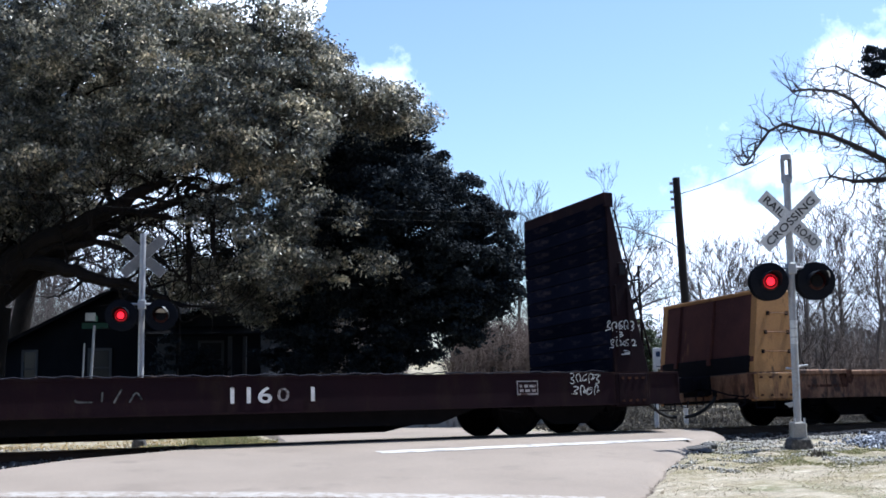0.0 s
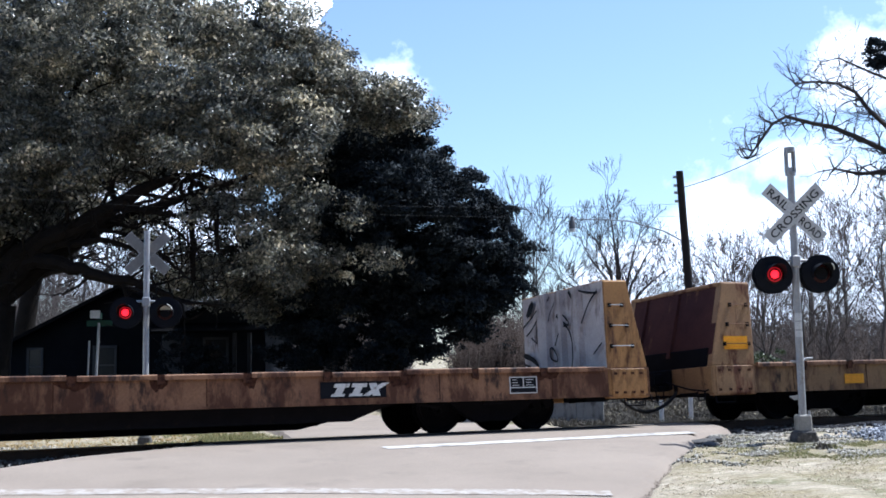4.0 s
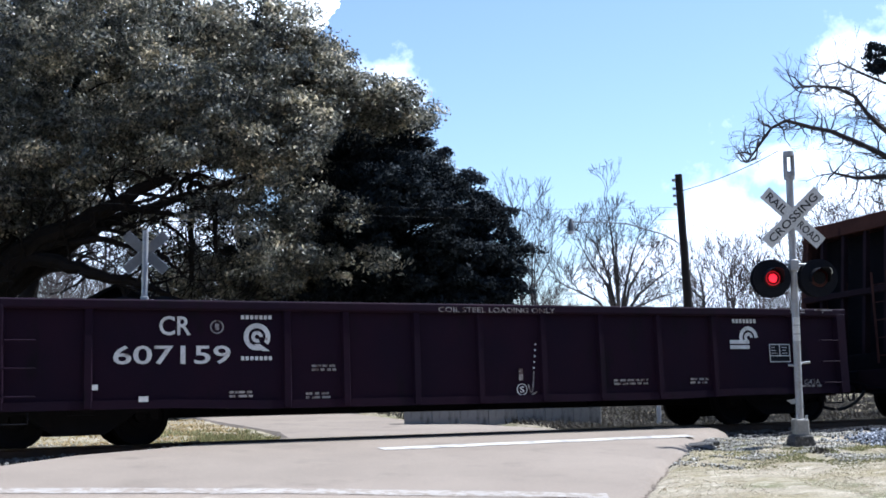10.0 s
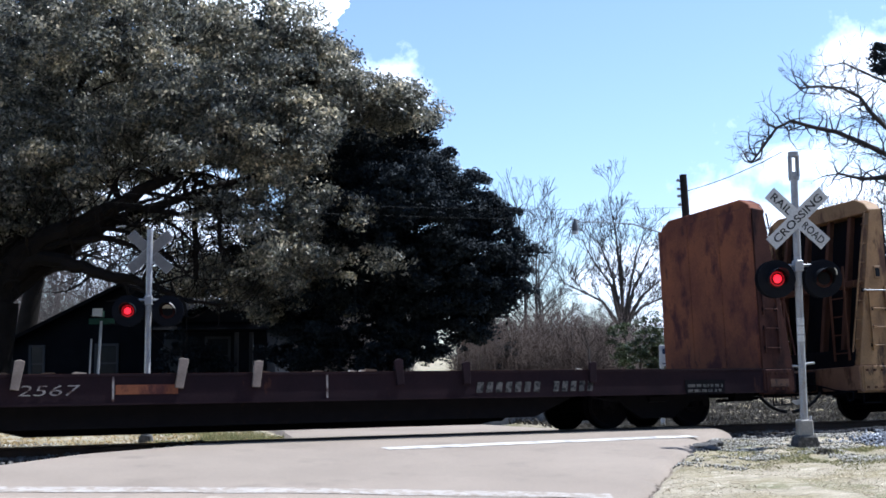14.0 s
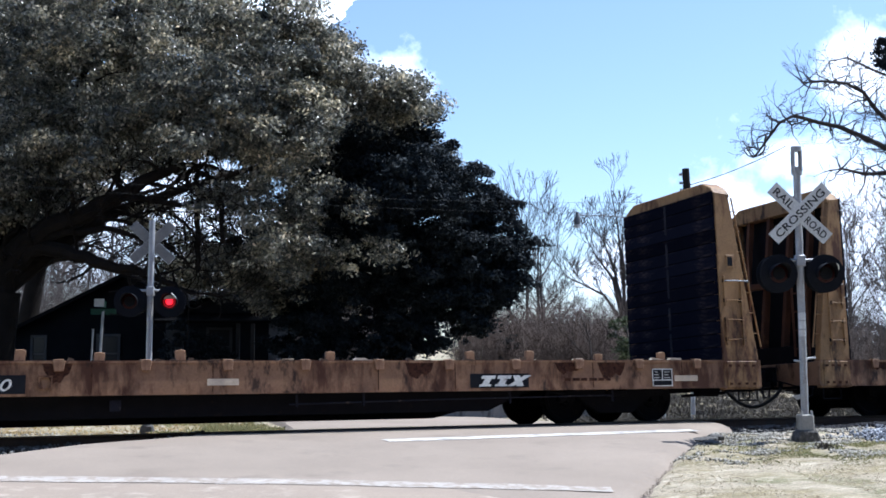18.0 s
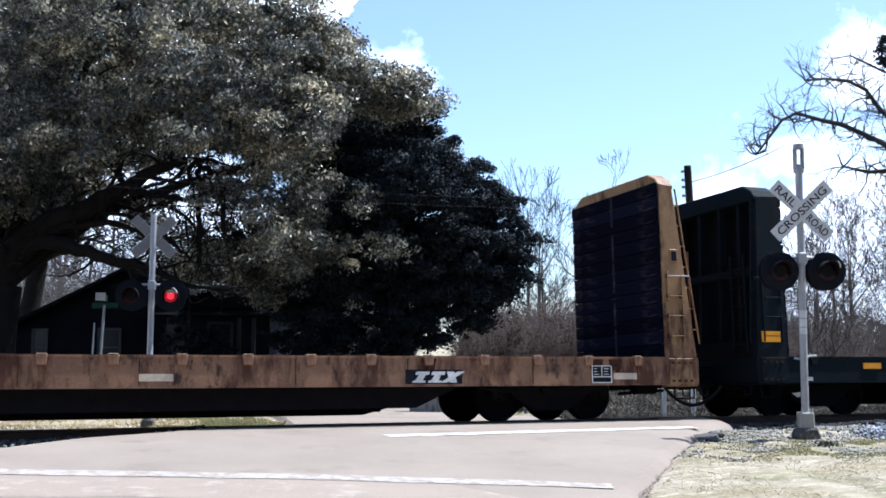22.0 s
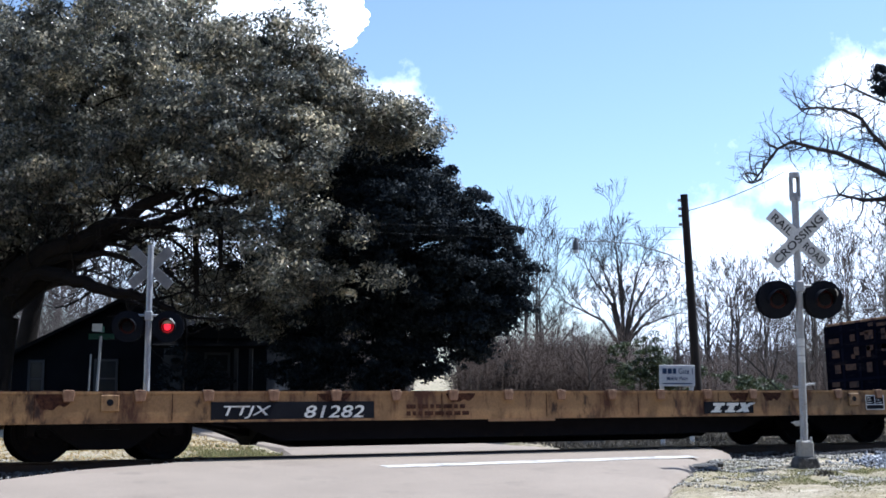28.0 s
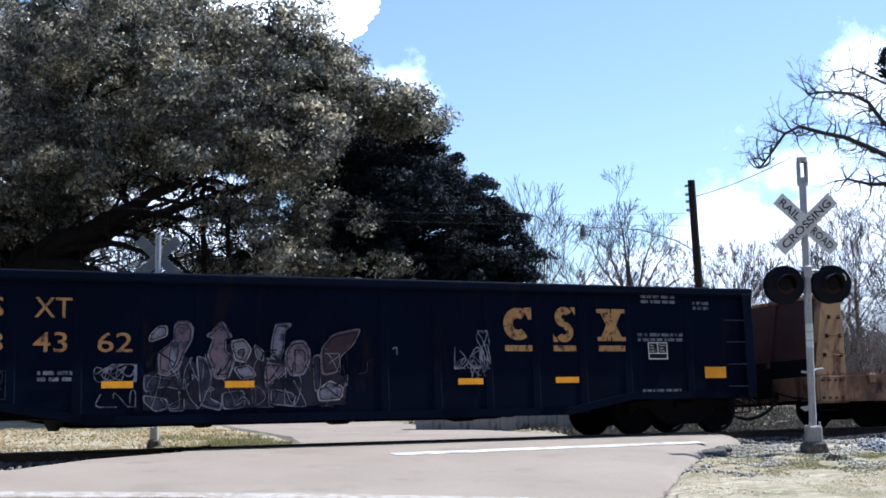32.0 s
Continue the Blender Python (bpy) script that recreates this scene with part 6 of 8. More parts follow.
def wild_letter(points, fill, k, rim=None, label="sprayed graffiti letter with a pale outline"):
    """A filled sprayed letter with a pale outline and a dark line inside it; points: metres from 181.2 along, height."""
    pts = [Vector((181.2 + u, v)) for u, v in points]
    pts = [w for a, b in zip(pts, pts[1:] + pts[:1]) for w in (a * 0.88 + b * 0.12, a * 0.12 + b * 0.88)]
    o = Y - 0.002 - 0.0022 * (k % 5)
    if fill:
        part("graffiti", Shape().prism([(p.x - c, p.y) for p in pts], "y", o - 0.001, o + 0.0005), fill, car, label)
    mid = sum(pts, Vector((0, 0))) / len(pts)
    loop = [(p.x, p.y) for p in pts + pts[:2]]
    scrawl(car, c, [loop], 0.030, rim or GREY_MARK, o - 0.0016, label="pale sprayed outline")
    scrawl(car, c, [[tuple(mid.lerp(Vector(p), 0.86)) for p in loop]], 0.018, BLACK, o - 0.0019, label="dark sprayed line")


haze = [(0.0, 0.56), (3.1, 0.60), (3.16, 1.0), (2.7, 1.25), (2.4, 1.5), (2.1, 1.3), (1.75, 1.36), (1.5, 1.6), (1.1, 1.5), (0.85, 1.2), (0.6, 1.36), (0.3, 1.2), (0.0, 1.08)]
part("graffiti", Shape().prism([(181.2 + u - c, v) for u, v in haze], "y", Y - 0.0012, Y + 0.0008), DUSK_MARK, car, "thin dark violet overspray")
wild_letter([(0.45, 1.80), (0.50, 1.88), (0.66, 1.88), (0.73, 1.78), (0.70, 1.58), (0.58, 1.38), (0.52, 1.18), (0.35, 1.06), (0.20, 1.10), (0.22, 1.42), (0.45, 1.58)], PINK_MARK, 0)
wild_letter([(0.40, 1.58), (0.52, 1.60), (0.50, 1.30), (0.42, 1.14), (0.36, 1.30)], GREY_MARK, 1)
wild_letter([(0.22, 1.80), (0.34, 1.80), (0.34, 1.66), (0.08, 1.57), (0.10, 1.68)], GREY_MARK, 2, WHITE_DIM)
wild_letter([(0.00, 1.09), (0.48, 0.98), (0.78, 1.10), (0.60, 0.86), (0.30, 0.92), (0.02, 0.82)], HAZE_MARK, 3)
wild_letter([(0.00, 0.78), (0.34, 0.72), (0.36, 0.60), (0.18, 0.54), (0.02, 0.68)], HAZE_MARK, 4)
wild_letter([(0.36, 0.62), (0.60, 0.74), (0.60, 0.55), (0.40, 0.55)], HAZE_MARK, 0)
wild_letter([(0.78, 1.36), (0.92, 1.32), (1.00, 1.05), (0.98, 0.72), (1.16, 0.64), (1.14, 0.54), (0.84, 0.62), (0.82, 1.00)], HAZE_MARK, 1)
wild_letter([(0.92, 1.66), (1.17, 1.90), (1.32, 1.64), (1.21, 1.64), (1.22, 1.42), (1.36, 1.28), (1.26, 1.02), (1.06, 1.02), (1.02, 1.20), (0.94, 1.38), (1.04, 1.63)], PINK_MARK, 2)
wild_letter([(1.30, 1.58), (1.50, 1.62), (1.62, 1.46), (1.52, 1.26), (1.36, 1.30)], GREY_MARK, 3, WHITE_DIM)
wild_letter([(1.40, 1.46), (1.52, 1.48), (1.50, 1.36), (1.42, 1.34)], PINK_MARK, 4, WHITE_DIM)
wild_letter([(1.66, 1.54), (1.80, 1.44), (1.80, 1.28), (1.70, 1.34)], GREY_MARK, 0, WHITE_DIM)
wild_letter([(1.34, 1.18), (1.58, 1.22), (1.70, 1.06), (1.46, 1.00)], GREY_MARK, 1)
wild_letter([(1.16, 0.80), (1.50, 0.84), (1.52, 0.58), (1.18, 0.56)], HAZE_MARK, 2)
wild_letter([(2.00, 1.86), (2.26, 1.86), (2.14, 1.72), (2.12, 1.48), (2.07, 1.30), (1.92, 1.32), (1.94, 1.60)], GREY_MARK, 3)
wild_letter([(2.16, 1.44), (2.27, 1.58), (2.45, 1.60), (2.54, 1.46), (2.54, 1.28), (2.44, 1.07), (2.24, 1.05), (2.14, 1.22)], PINK_MARK, 4)
wild_letter([(2.30, 1.36), (2.40, 1.40), (2.44, 1.24), (2.34, 1.14)], NAVY, 0)
wild_letter([(1.82, 1.26), (2.14, 1.22), (2.16, 1.10), (1.98, 0.98), (1.84, 0.86)], PINK_MARK, 1)
wild_letter([(1.92, 0.86), (2.28, 0.78), (2.30, 0.60), (1.92, 0.62)], HAZE_MARK, 2)
wild_letter([(2.72, 1.46), (2.92, 1.70), (3.40, 1.80), (3.26, 1.54), (3.04, 1.36), (2.98, 1.10), (2.74, 1.06)], RUST_MARK, 3, PINK_MARK)
wild_letter([(2.66, 0.82), (2.86, 0.98), (3.10, 0.86), (3.04, 0.68), (2.68, 0.66)], GREY_MARK, 4, WHITE_DIM)
wild_letter([(2.60, 1.36), (2.72, 1.38), (2.70, 0.84), (2.62, 0.80)], HAZE_MARK, 0)
for k in range(6):
    lo = 181.25 + 0.52 * k
    scrawl(car, c, random_strokes(lo, lo + 0.5, 0.62, 1.45, 3, 100 + k), 0.026, BLACK, Y - 0.0135, label="dark sprayed line")
    scrawl(car, c, random_strokes(lo, lo + 0.5, 0.58, 1.40, 3, 120 + k), 0.014, GREY_MARK, Y - 0.0155, label="thin pale sprayed line")
scrawl(car, c, [[(184.55, 1.08), (184.70, 1.10), (184.68, 1.28), (184.78, 1.30)]], 0.012, HAZE_MARK, Y - 0.004)
for lo, hi, z0, z1, n, k in ((180.5, 181.1, 0.98, 1.24, 6, 82), (180.5, 181.1, 0.62, 0.86, 3, 83), (186.2, 186.85, 1.15, 1.78, 11, 71), (186.5, 186.8, 0.92, 1.2, 4, 72), (184.95, 185.2, 1.3, 1.5, 1, 84)):
    scrawl(car, c, random_strokes(lo, hi, z0, z1, n, k), 0.020, GREY_MARK, Y - 0.004)
# fat white tag with a row of arrows under it
for st in ([(177.23, 1.86), (177.12, 1.90), (177.08, 1.76), (177.12, 1.66), (177.22, 1.68)], [(177.34, 1.90), (177.33, 1.66)], [(177.60, 1.88), (177.48, 1.88), (177.50, 1.78), (177.58, 1.74), (177.54, 1.65), (177.44, 1.66)], [(177.68, 1.78), (177.80, 1.82), (177.76, 1.90), (177.68, 1.82), (177.70, 1.70), (177.82, 1.70)]):
    scrawl(car, c, [st], 0.095, WHITE_MARK, Y - 0.004, label="fat white sprayed stroke")
scrawl(car, c, [[(177.02, 1.58), (177.06, 1.50)], [(177.86, 1.66), (177.94, 1.58)]], 0.05, WHITE_MARK, Y - 0.004)
for d in (0.27, 0.0, -0.24):
    scrawl(car, c, [[(177.63, 1.10 + d), (177.63, 1.22 + d)]], 0.06, WHITE_MARK, Y - 0.004)
    part("graffiti", Shape().prism([(177.54 - c, 1.20 + d), (177.72 - c, 1.20 + d), (177.63 - c, 1.33 + d)], "y", Y - 0.006, Y - 0.004), WHITE_MARK, car, "white sprayed arrow head")
scrawl(car, c, random_strokes(178.9, 179.3, 0.75, 1.15, 5, 91), 0.016, HAZE_MARK, Y - 0.004)
scrawl(car, c, random_strokes(176.98, 177.4, 0.66, 0.86, 4, 92), 0.018, GREY_MARK, Y - 0.004)

for o in car.children:
    if o.name.split(".")[0] in ("lettering", "stencil", "emblem", "data_panel", "graffiti", "reflector"):
        o.location.x += 0.07

# last car, of which the front shows
car, c = flat_car("weathered yellow flat car with low plain bulkheads", 193.64, 213.6, (196.45, 210.8), 1.0, 0.5, YELLOW_OLD, (194.41, 193.67, 193.95), (212.7, 213.55, 213.2), styles=("panels", "panels"), bulk_paint=TAN_PAINT)


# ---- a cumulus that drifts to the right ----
CLOUD_WHITE = bpy.data.materials.new("self-glowing white cloud")
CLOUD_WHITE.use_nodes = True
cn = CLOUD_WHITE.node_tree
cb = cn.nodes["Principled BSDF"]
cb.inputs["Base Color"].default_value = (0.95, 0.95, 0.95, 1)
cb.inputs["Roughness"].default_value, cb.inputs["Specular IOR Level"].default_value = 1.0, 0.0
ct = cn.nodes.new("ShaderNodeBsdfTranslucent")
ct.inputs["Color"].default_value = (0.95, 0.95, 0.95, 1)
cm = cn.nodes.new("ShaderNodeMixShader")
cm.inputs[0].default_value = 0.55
# emission added to whiten the cloud beyond what the sun gives it
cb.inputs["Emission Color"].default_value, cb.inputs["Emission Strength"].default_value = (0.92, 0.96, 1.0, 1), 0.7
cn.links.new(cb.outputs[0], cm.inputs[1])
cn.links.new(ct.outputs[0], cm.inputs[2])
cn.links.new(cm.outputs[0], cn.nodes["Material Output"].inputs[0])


def cloud_mesh(puffs):
    """Billows: overlapping puffs with an uneven surface, given as right, ahead, up and radius."""
    bm = bmesh.new()
    for r, a, z, size in puffs:
        made = bmesh.ops.create_icosphere(bm, subdivisions=5, radius=1.0)["verts"]
        for v in made:
            n = v.co.copy()
            q = n * 1.7 + Vector((r, a, z)) * 0.09
            bump = 1 + 0.26 * noise.noise(q) + 0.16 * noise.noise(q * 2.7) + 0.10 * noise.noise(q * 6.1) + 0.05 * noise.noise(q * 14.0)
            v.co = RIGHT * (r + n.x * size * bump) + AHEAD * (a + n.y * size * bump) + Vector((0, 0, z + n.z * size * 0.8 * bump))
    me = bpy.data.meshes.new("cloud")
    bm.to_mesh(me)
    bm.free()
    me.polygons.foreach_set("use_smooth", [True] * len(me.polygons))
    return me


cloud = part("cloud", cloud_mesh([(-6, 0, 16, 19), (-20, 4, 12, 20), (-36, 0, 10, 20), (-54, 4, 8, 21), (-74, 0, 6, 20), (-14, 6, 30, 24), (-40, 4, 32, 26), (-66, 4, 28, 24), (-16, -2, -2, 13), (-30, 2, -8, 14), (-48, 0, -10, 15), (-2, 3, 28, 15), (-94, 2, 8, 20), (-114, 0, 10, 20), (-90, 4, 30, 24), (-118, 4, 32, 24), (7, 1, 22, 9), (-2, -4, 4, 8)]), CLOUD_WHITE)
tagged(cloud, "white cumulus cloud with its own glow, drifting across the blue sky", "cloud", kind="structure")

# ---- unseen wall added behind the viewer: closes the place, blocks sky light ----
back = Shape()
prev = None
for k in range(41):
    a = radians(190 + 160 * k / 40)
    r = 26 + 2.5 * noise.noise((k * 0.7, 0, 0))
    col = [(r * math.cos(a) * 1.6 + 4, r * math.sin(a) * 0.62 - 19.5, z) for z in (-0.5, 6, 15 + 2.5 * noise.noise((k * 0.9, 3, 0)))]
    col += [(p[0] * 1.1, p[1] * 1.1 - 2, p[2]) for p in reversed(col)]
    if prev:
        back.add(prev + col, [(i, (i + 1) % 6, 6 + (i + 1) % 6, 6 + i) for i in range(6)])
    prev = col
structure("backdrop", back, mat("sky-blocking wall green", (0.03, 0.035, 0.02), (0.018, 0.022, 0.014), 0.6, 0.95, spec=0.05, fine=5, bump=1.0, depth=0.3), "unseen plain dark wall that blocks sky light behind the viewer", "backdrop")

# ---- crossing masts ----
BULBS = []


def flasher(mast, y, x, z, facing, lit_phase):
    """One lamp unit: backing disc, hood, lens and a bulb that can be seen or not. facing -1: towards -y."""
    d = facing
    unit = part("lamp_housing", Shape().tube([(x, y, z), (x, y - d * 0.10, z), (x, y - d * 0.20, z)], [0.16, 0.155, 0.10], 20), BLACK, mast, "black lamp housing", smooth=True)
    part("backing_disc", Shape().disc((x, 0, z), 0.305, "y", min(y, y + d * 0.012), max(y, y + d * 0.012), 40), BLACK, unit, "round black backing plate")
    hood, n = Shape(), 22
    vs, fs = [], []
    for k in range(n + 1):
        a = radians(-25 + 230 * k / n)
        reach = 0.30 * (0.35 + 0.65 * max(0, math.sin(a)))
        for r in (0.155, 0.162):
            vs += [(x + r * math.cos(a), y, z + r * math.sin(a)), (x + r * math.cos(a), y + d * reach, z + r * math.sin(a))]
    for k in range(n):
        b = 4 * k
        fs += [(b, b + 1, b + 5, b + 4), (b + 2, b + 6, b + 7, b + 3), (b + 1, b + 3, b + 7, b + 5), (b, b + 4, b + 6, b + 2)]
    fs += [(0, 2, 3, 1), (4 * n, 4 * n + 1, 4 * n + 3, 4 * n + 2)]
    part("hood", hood.add(vs, fs), BLACK, unit, "black visor hood", smooth=True)
    lens = Shape().tube([(x, y + d * 0.012, z), (x, y + d * 0.022, z), (x, y + d * 0.032, z), (x, y + d * 0.036, z)], [0.148, 0.14, 0.085, 0.02], 28)
    part("lens", lens, LENS_RED, unit, "round dark red lens", smooth=True)
    if lit_phase is not None:
        bulb = part("bulb", Shape().tube([(0, 0, 0), (0, d * 0.008, 0), (0, d * 0.010, 0)], [0.118, 0.112, 0.09], 24), LAMP_RING, unit, "glowing red lamp", smooth=True, at=(x, y + d * 0.03, z))
        part("bulb_core", Shape().tube([(0, d * 0.010, 0), (0, d * 0.016, 0), (0, d * 0.020, 0)], [0.066, 0.06, 0.03], 20), LAMP_RED, bulb, smooth=True)
        BULBS.append((bulb, x, y, z, d, lit_phase))
    return unit


def crossbuck(mast, z, y, face, turn):
    """Two crossed white blades; face -1: the lettered side looks to -y."""
    for ang, words in ((-43, ("RAIL", "ROAD")), (43, ("CROSSING",))):
        off = -0.006 if ang > 0 else 0.0
        blade = part("blade", Shape().box(-0.61, 0.61, off - 0.003, off + 0.003, -0.115, 0.115), SIGN_WHITE, mast, "white crossing blade", bevel=0.0, at=Matrix.Translation((0, y, z)) @ Matrix.Rotation(radians(-ang), 4, "Y"))
        part("blade_back", Shape().box(-0.605, 0.605, off + 0.0035, off + 0.006, -0.11, 0.11), SIGN_BACK, blade)
        spots = ((-0.345, 0.40), (0.345, 0.42)) if len(words) == 2 else ((0.0, 1.02),)
        for w, (cx, wd) in zip(words, spots):
            if len(words) == 2:
                letter(w, cx - wd / 2, cx + wd / 2, 0, 0.128, SIGN_BLACK, blade, off - 0.0055, "black sign letters", bold=0.012)
            else:
                letter("CROSSING", -0.53, 0.53, 0, 0.128, SIGN_BLACK, blade, off - 0.0055, "black sign letters", bold=0.012)


def crossing_mast(label, at, rz, heights, front, lamps, wide=1.0):
    """heights: top of the mast, crossbuck, lamp arm. front: the lettered side faces the viewer."""
    ztop, zx, zl = heights
    mast = thing("crossing_signal", label, "crossing signal", "signals at the level crossing", at, rz)
    part("foundation", Shape().prism([(p * wide, q) for p, q in ((-0.25, -0.3), (0.25, -0.3), (0.24, 0.0), (0.19, 0.12), (-0.18, 0.13), (-0.24, 0.02))], "y", -0.2 * wide, 0.2 * wide), RUBBLE, mast, "dark broken concrete footing", bevel=0.03)
    part("base_block", Shape().prism([(p * wide, q) for p, q in ((-0.145, 0.10), (0.145, 0.10), (0.14, 0.37), (-0.14, 0.37))], "y", -0.14 * wide, 0.14 * wide), CONCRETE, mast, "grey concrete block under the post", bevel=0.02)
    for sx in (-0.1 * wide, 0.1 * wide):
        part("bolt", Shape().tube([(sx, -0.1 * wide, 0.37), (sx, -0.1 * wide, 0.43)], 0.018, 6), GALV, mast)
    part("post", Shape().tube([(0, 0, 0.35), (0, 0, ztop)], 0.058, 18), GALV, mast, "silver-painted steel tube", smooth=True)
    part("band", Shape().box(-0.07, 0.07, -0.075, 0.075, zl - 0.09 + 0.21, zl + 0.09 + 0.21), GALV, mast, bevel=0.01)
    part("lamp_arm", Shape().tube([(-0.44, 0.0, zl + 0.22), (0.44, 0.0, zl + 0.22)], 0.024, 10), GALV, mast, smooth=True)
    for x in (-0.382, 0.382):
        part("hanger", Shape().tube([(x, 0, zl + 0.22), (x, 0.0, zl + 0.1)], 0.022, 8), BLACK, mast)
    crossbuck(mast, zx, -0.075 if front else 0.075, -1, 0)
    for x, phase in zip((-0.382, 0.382), lamps):
        unit = flasher(mast, -0.08, x, zl, -1, phase)
        # white tube along the lip stands in for a sun glint
        if x > 0:
            arc = [radians(q) for q in range(18, 70, 6)]
            part("worn_edge", Shape().tube([(x + 0.159 * math.cos(a), -0.085 - 0.30 * (0.35 + 0.65 * math.sin(a)), zl + 0.159 * math.sin(a)) for a in arc], [0.004] + [0.008 if front else 0.014] * (len(arc) - 2) + [0.004], 6), SIGN_WHITE, unit, "white crescent for the sun glint on the hood lip")
        flasher(mast, 0.08, x, zl, 1, None)
    return mast


right_mast = crossing_mast("silver crossing mast with white lettered crossbuck and two black flashing lamps", (12.62, -4.2, -0.12), -20, (4.33, 3.57, 2.60), True, (0, None), 0.78)
right_mast.matrix_basis = right_mast.matrix_basis @ pose(0, 0, 0, 0, -0.6, 0)
# bell housing on top, sticker, small bracket
part("bell_cage", Shape().tube([(0, 0, 4.20), (0, 0, 4.26)], 0.085, 16).tube([(0, 0, 4.58), (0, 0, 4.66)], 0.085, 16).box(-0.075, -0.045, -0.06, 0.06, 4.25, 4.6).box(0.045, 0.075, -0.06, 0.06, 4.25, 4.6), GALV, right_mast, "slotted metal bell cage")
for z0, z1 in ((1.86, 1.98), (1.72, 1.84), (1.60, 1.70)):
    part("sticker", Shape().prism([(0.062 * math.cos(a), 0.062 * math.sin(a)) for a in [math.pi * (1.1 + 0.8 * k / 6) for k in range(7)]], "z", z0, z1), SIGN_WHITE, right_mast, "white sticker with worn print")
part("bracket", Shape().tube([(-0.16, -0.03, 1.22), (0.0, 0, 1.20), (0.10, 0.05, 1.25), (0.22, 0.04, 1.26)], 0.018, 8), GALV, right_mast)
part("bracket", Shape().prism([(-0.20, 0.66), (0.0, 0.70), (0.0, 0.62), (-0.12, 0.60)], "y", -0.01, 0.01), GALV, right_mast)

left_mast = crossing_mast("silver crossing mast seen from behind, with bare-metal crossbuck and flashing lamps", (3.73, 4.2, -0.34), -18, (4.12, 3.68, 2.51), False, (0, 1), 0.55)
for o in left_mast.children:
    if o.name.startswith("blade"):
        o.matrix_basis = o.matrix_basis @ Matrix.Scale(0.87, 4)
        for k in [q for q in o.children if q.name.startswith("lettering")]:
            k.matrix_basis = pose(0, 0.013, 0, 0, 0, 180) @ k.matrix_basis
        for k in [q for q in o.children if q.name.startswith("blade_back")]:
            k.matrix_basis = pose(0, -0.0095, 0)

# daylight glint on the upper part of one lens, drawn as a white piece
glint = [(0.382 + 0.105 * math.cos(radians(a)), 2.51 + 0.02 + 0.105 * math.sin(radians(a))) for a in range(15, 166, 15)]
part("bleached_lens", Shape().prism(glint, "y", -0.145, -0.138), SIGN_WHITE, left_mast, "white half disc for the glint on the upper lens")
# street name sign beside the left mast
street = thing("street_sign", "green street name blades on a grey metal post", "street sign", "", tuple(site(-10.55, 36, -0.4)), -20)
part("post", Shape().tube([(-0.10, 0, 0), (0.02, 0, 2.80)], 0.04, 10), GALV, street, smooth=True)
part("name_blade", Shape().box(-0.36, 0.42, -0.005, 0.005, 2.70, 2.88), SIGN_GREEN, street, "green name blade")
part("name_blade", Shape().box(-0.005, 0.005, -0.45, 0.45, 2.93, 3.12), SIGN_GREEN, street, "green name blade")
part("stub_post", Shape().tube([(-0.34, 0, 0), (-0.27, 0, 2.25)], 0.026, 8), GALV, street)
part("end_tag", Shape().box(-0.15, 0.15, -0.466, -0.452, 2.93, 3.17), SIGN_WHITE, street, "small white tag")

# gate sign
gate = thing("gate_sign", "white notice board with blue print on two white posts", "sign", "", tuple(site(5.46, 27.0, -0.36)), -23.3)
part("board", Shape().box(-0.41, 0.41, -0.02, 0.02, 1.38, 1.87), SIGN_WHITE, gate, bevel=0.006)
INK = mat("blue sign ink", (0.02, 0.045, 0.10), (0.03, 0.055, 0.12), 5, 0.6, bump=0)
part("mark", Shape().box(-0.34, -0.24, -0.023, -0.02, 1.67, 1.79).box(-0.22, -0.12, -0.023, -0.02, 1.67, 1.79).box(-0.10, -0.02, -0.023, -0.02, 1.67, 1.79), INK, gate, "dark blue block mark")
letter("Gate 1", 0.03, 0.36, 1.73, 0.13, INK, gate, -0.022, "blue letters")
letter("Mobile Plant", -0.24, 0.24, 1.56, 0.09, INK, gate, -0.022, "blue letters")
part("line", Shape().box(-0.34, 0.34, -0.023, -0.02, 1.43, 1.455), INK, gate)
for x in (-0.34, 0.34):
    part("sign_post", Shape().box(x - 0.045, x + 0.045, 0.022, 0.11, 0, 1.85), SIGN_WHITE, gate, bevel=0.008)

# low concrete barrier
wall = thing("barrier_wall", "low pale concrete barrier with vertical joints beside the road", "barrier")
a, b = Vector((10.55, 7.6, 0)), Vector((14.9, 5.6, 0))
d = (b - a) / 7
rzw = math.degrees(math.atan2(d.y, d.x))
blk = Shape().box(0.002, d.length - 0.002, -0.15, 0.15, -0.5, 0.36).mesh("block", 0.02)
for k in range(7):
    p = a + d * k
    part("block", blk, OLD_CONCRETE, wall, at=pose(p.x, p.y, random.uniform(-0.015, 0.015), 0, 0, rzw))

# utility pole with lamp
pole = thing("utility_pole", "dark leaning wooden utility pole with a long-armed street lamp", "utility pole", "", tuple(site(8.84, 40, -0.4)))
lean = RIGHT * -0.40
part("shaft", Shape().tube([(0, 0, 0), tuple(lean + Vector((0, 0, 7.95)))], [0.17, 0.125], 14), POLE_WOOD, pole, smooth=True)
arm = [lean * 0.70 + Vector((0, 0, 5.45)), lean * 0.7 + RIGHT * -0.7 + Vector((0, 0, 5.85)), lean * 0.7 + RIGHT * -1.9 + Vector((0, 0, 6.22)), lean * 0.7 + RIGHT * -3.0 + Vector((0, 0, 6.30)), lean * 0.7 + RIGHT * -3.9 + Vector((0, 0, 6.30))]
part("lamp_arm", Shape().tube(arm, 0.024, 8), LAMP_GREY, pole, smooth=True)
head = arm[-1]
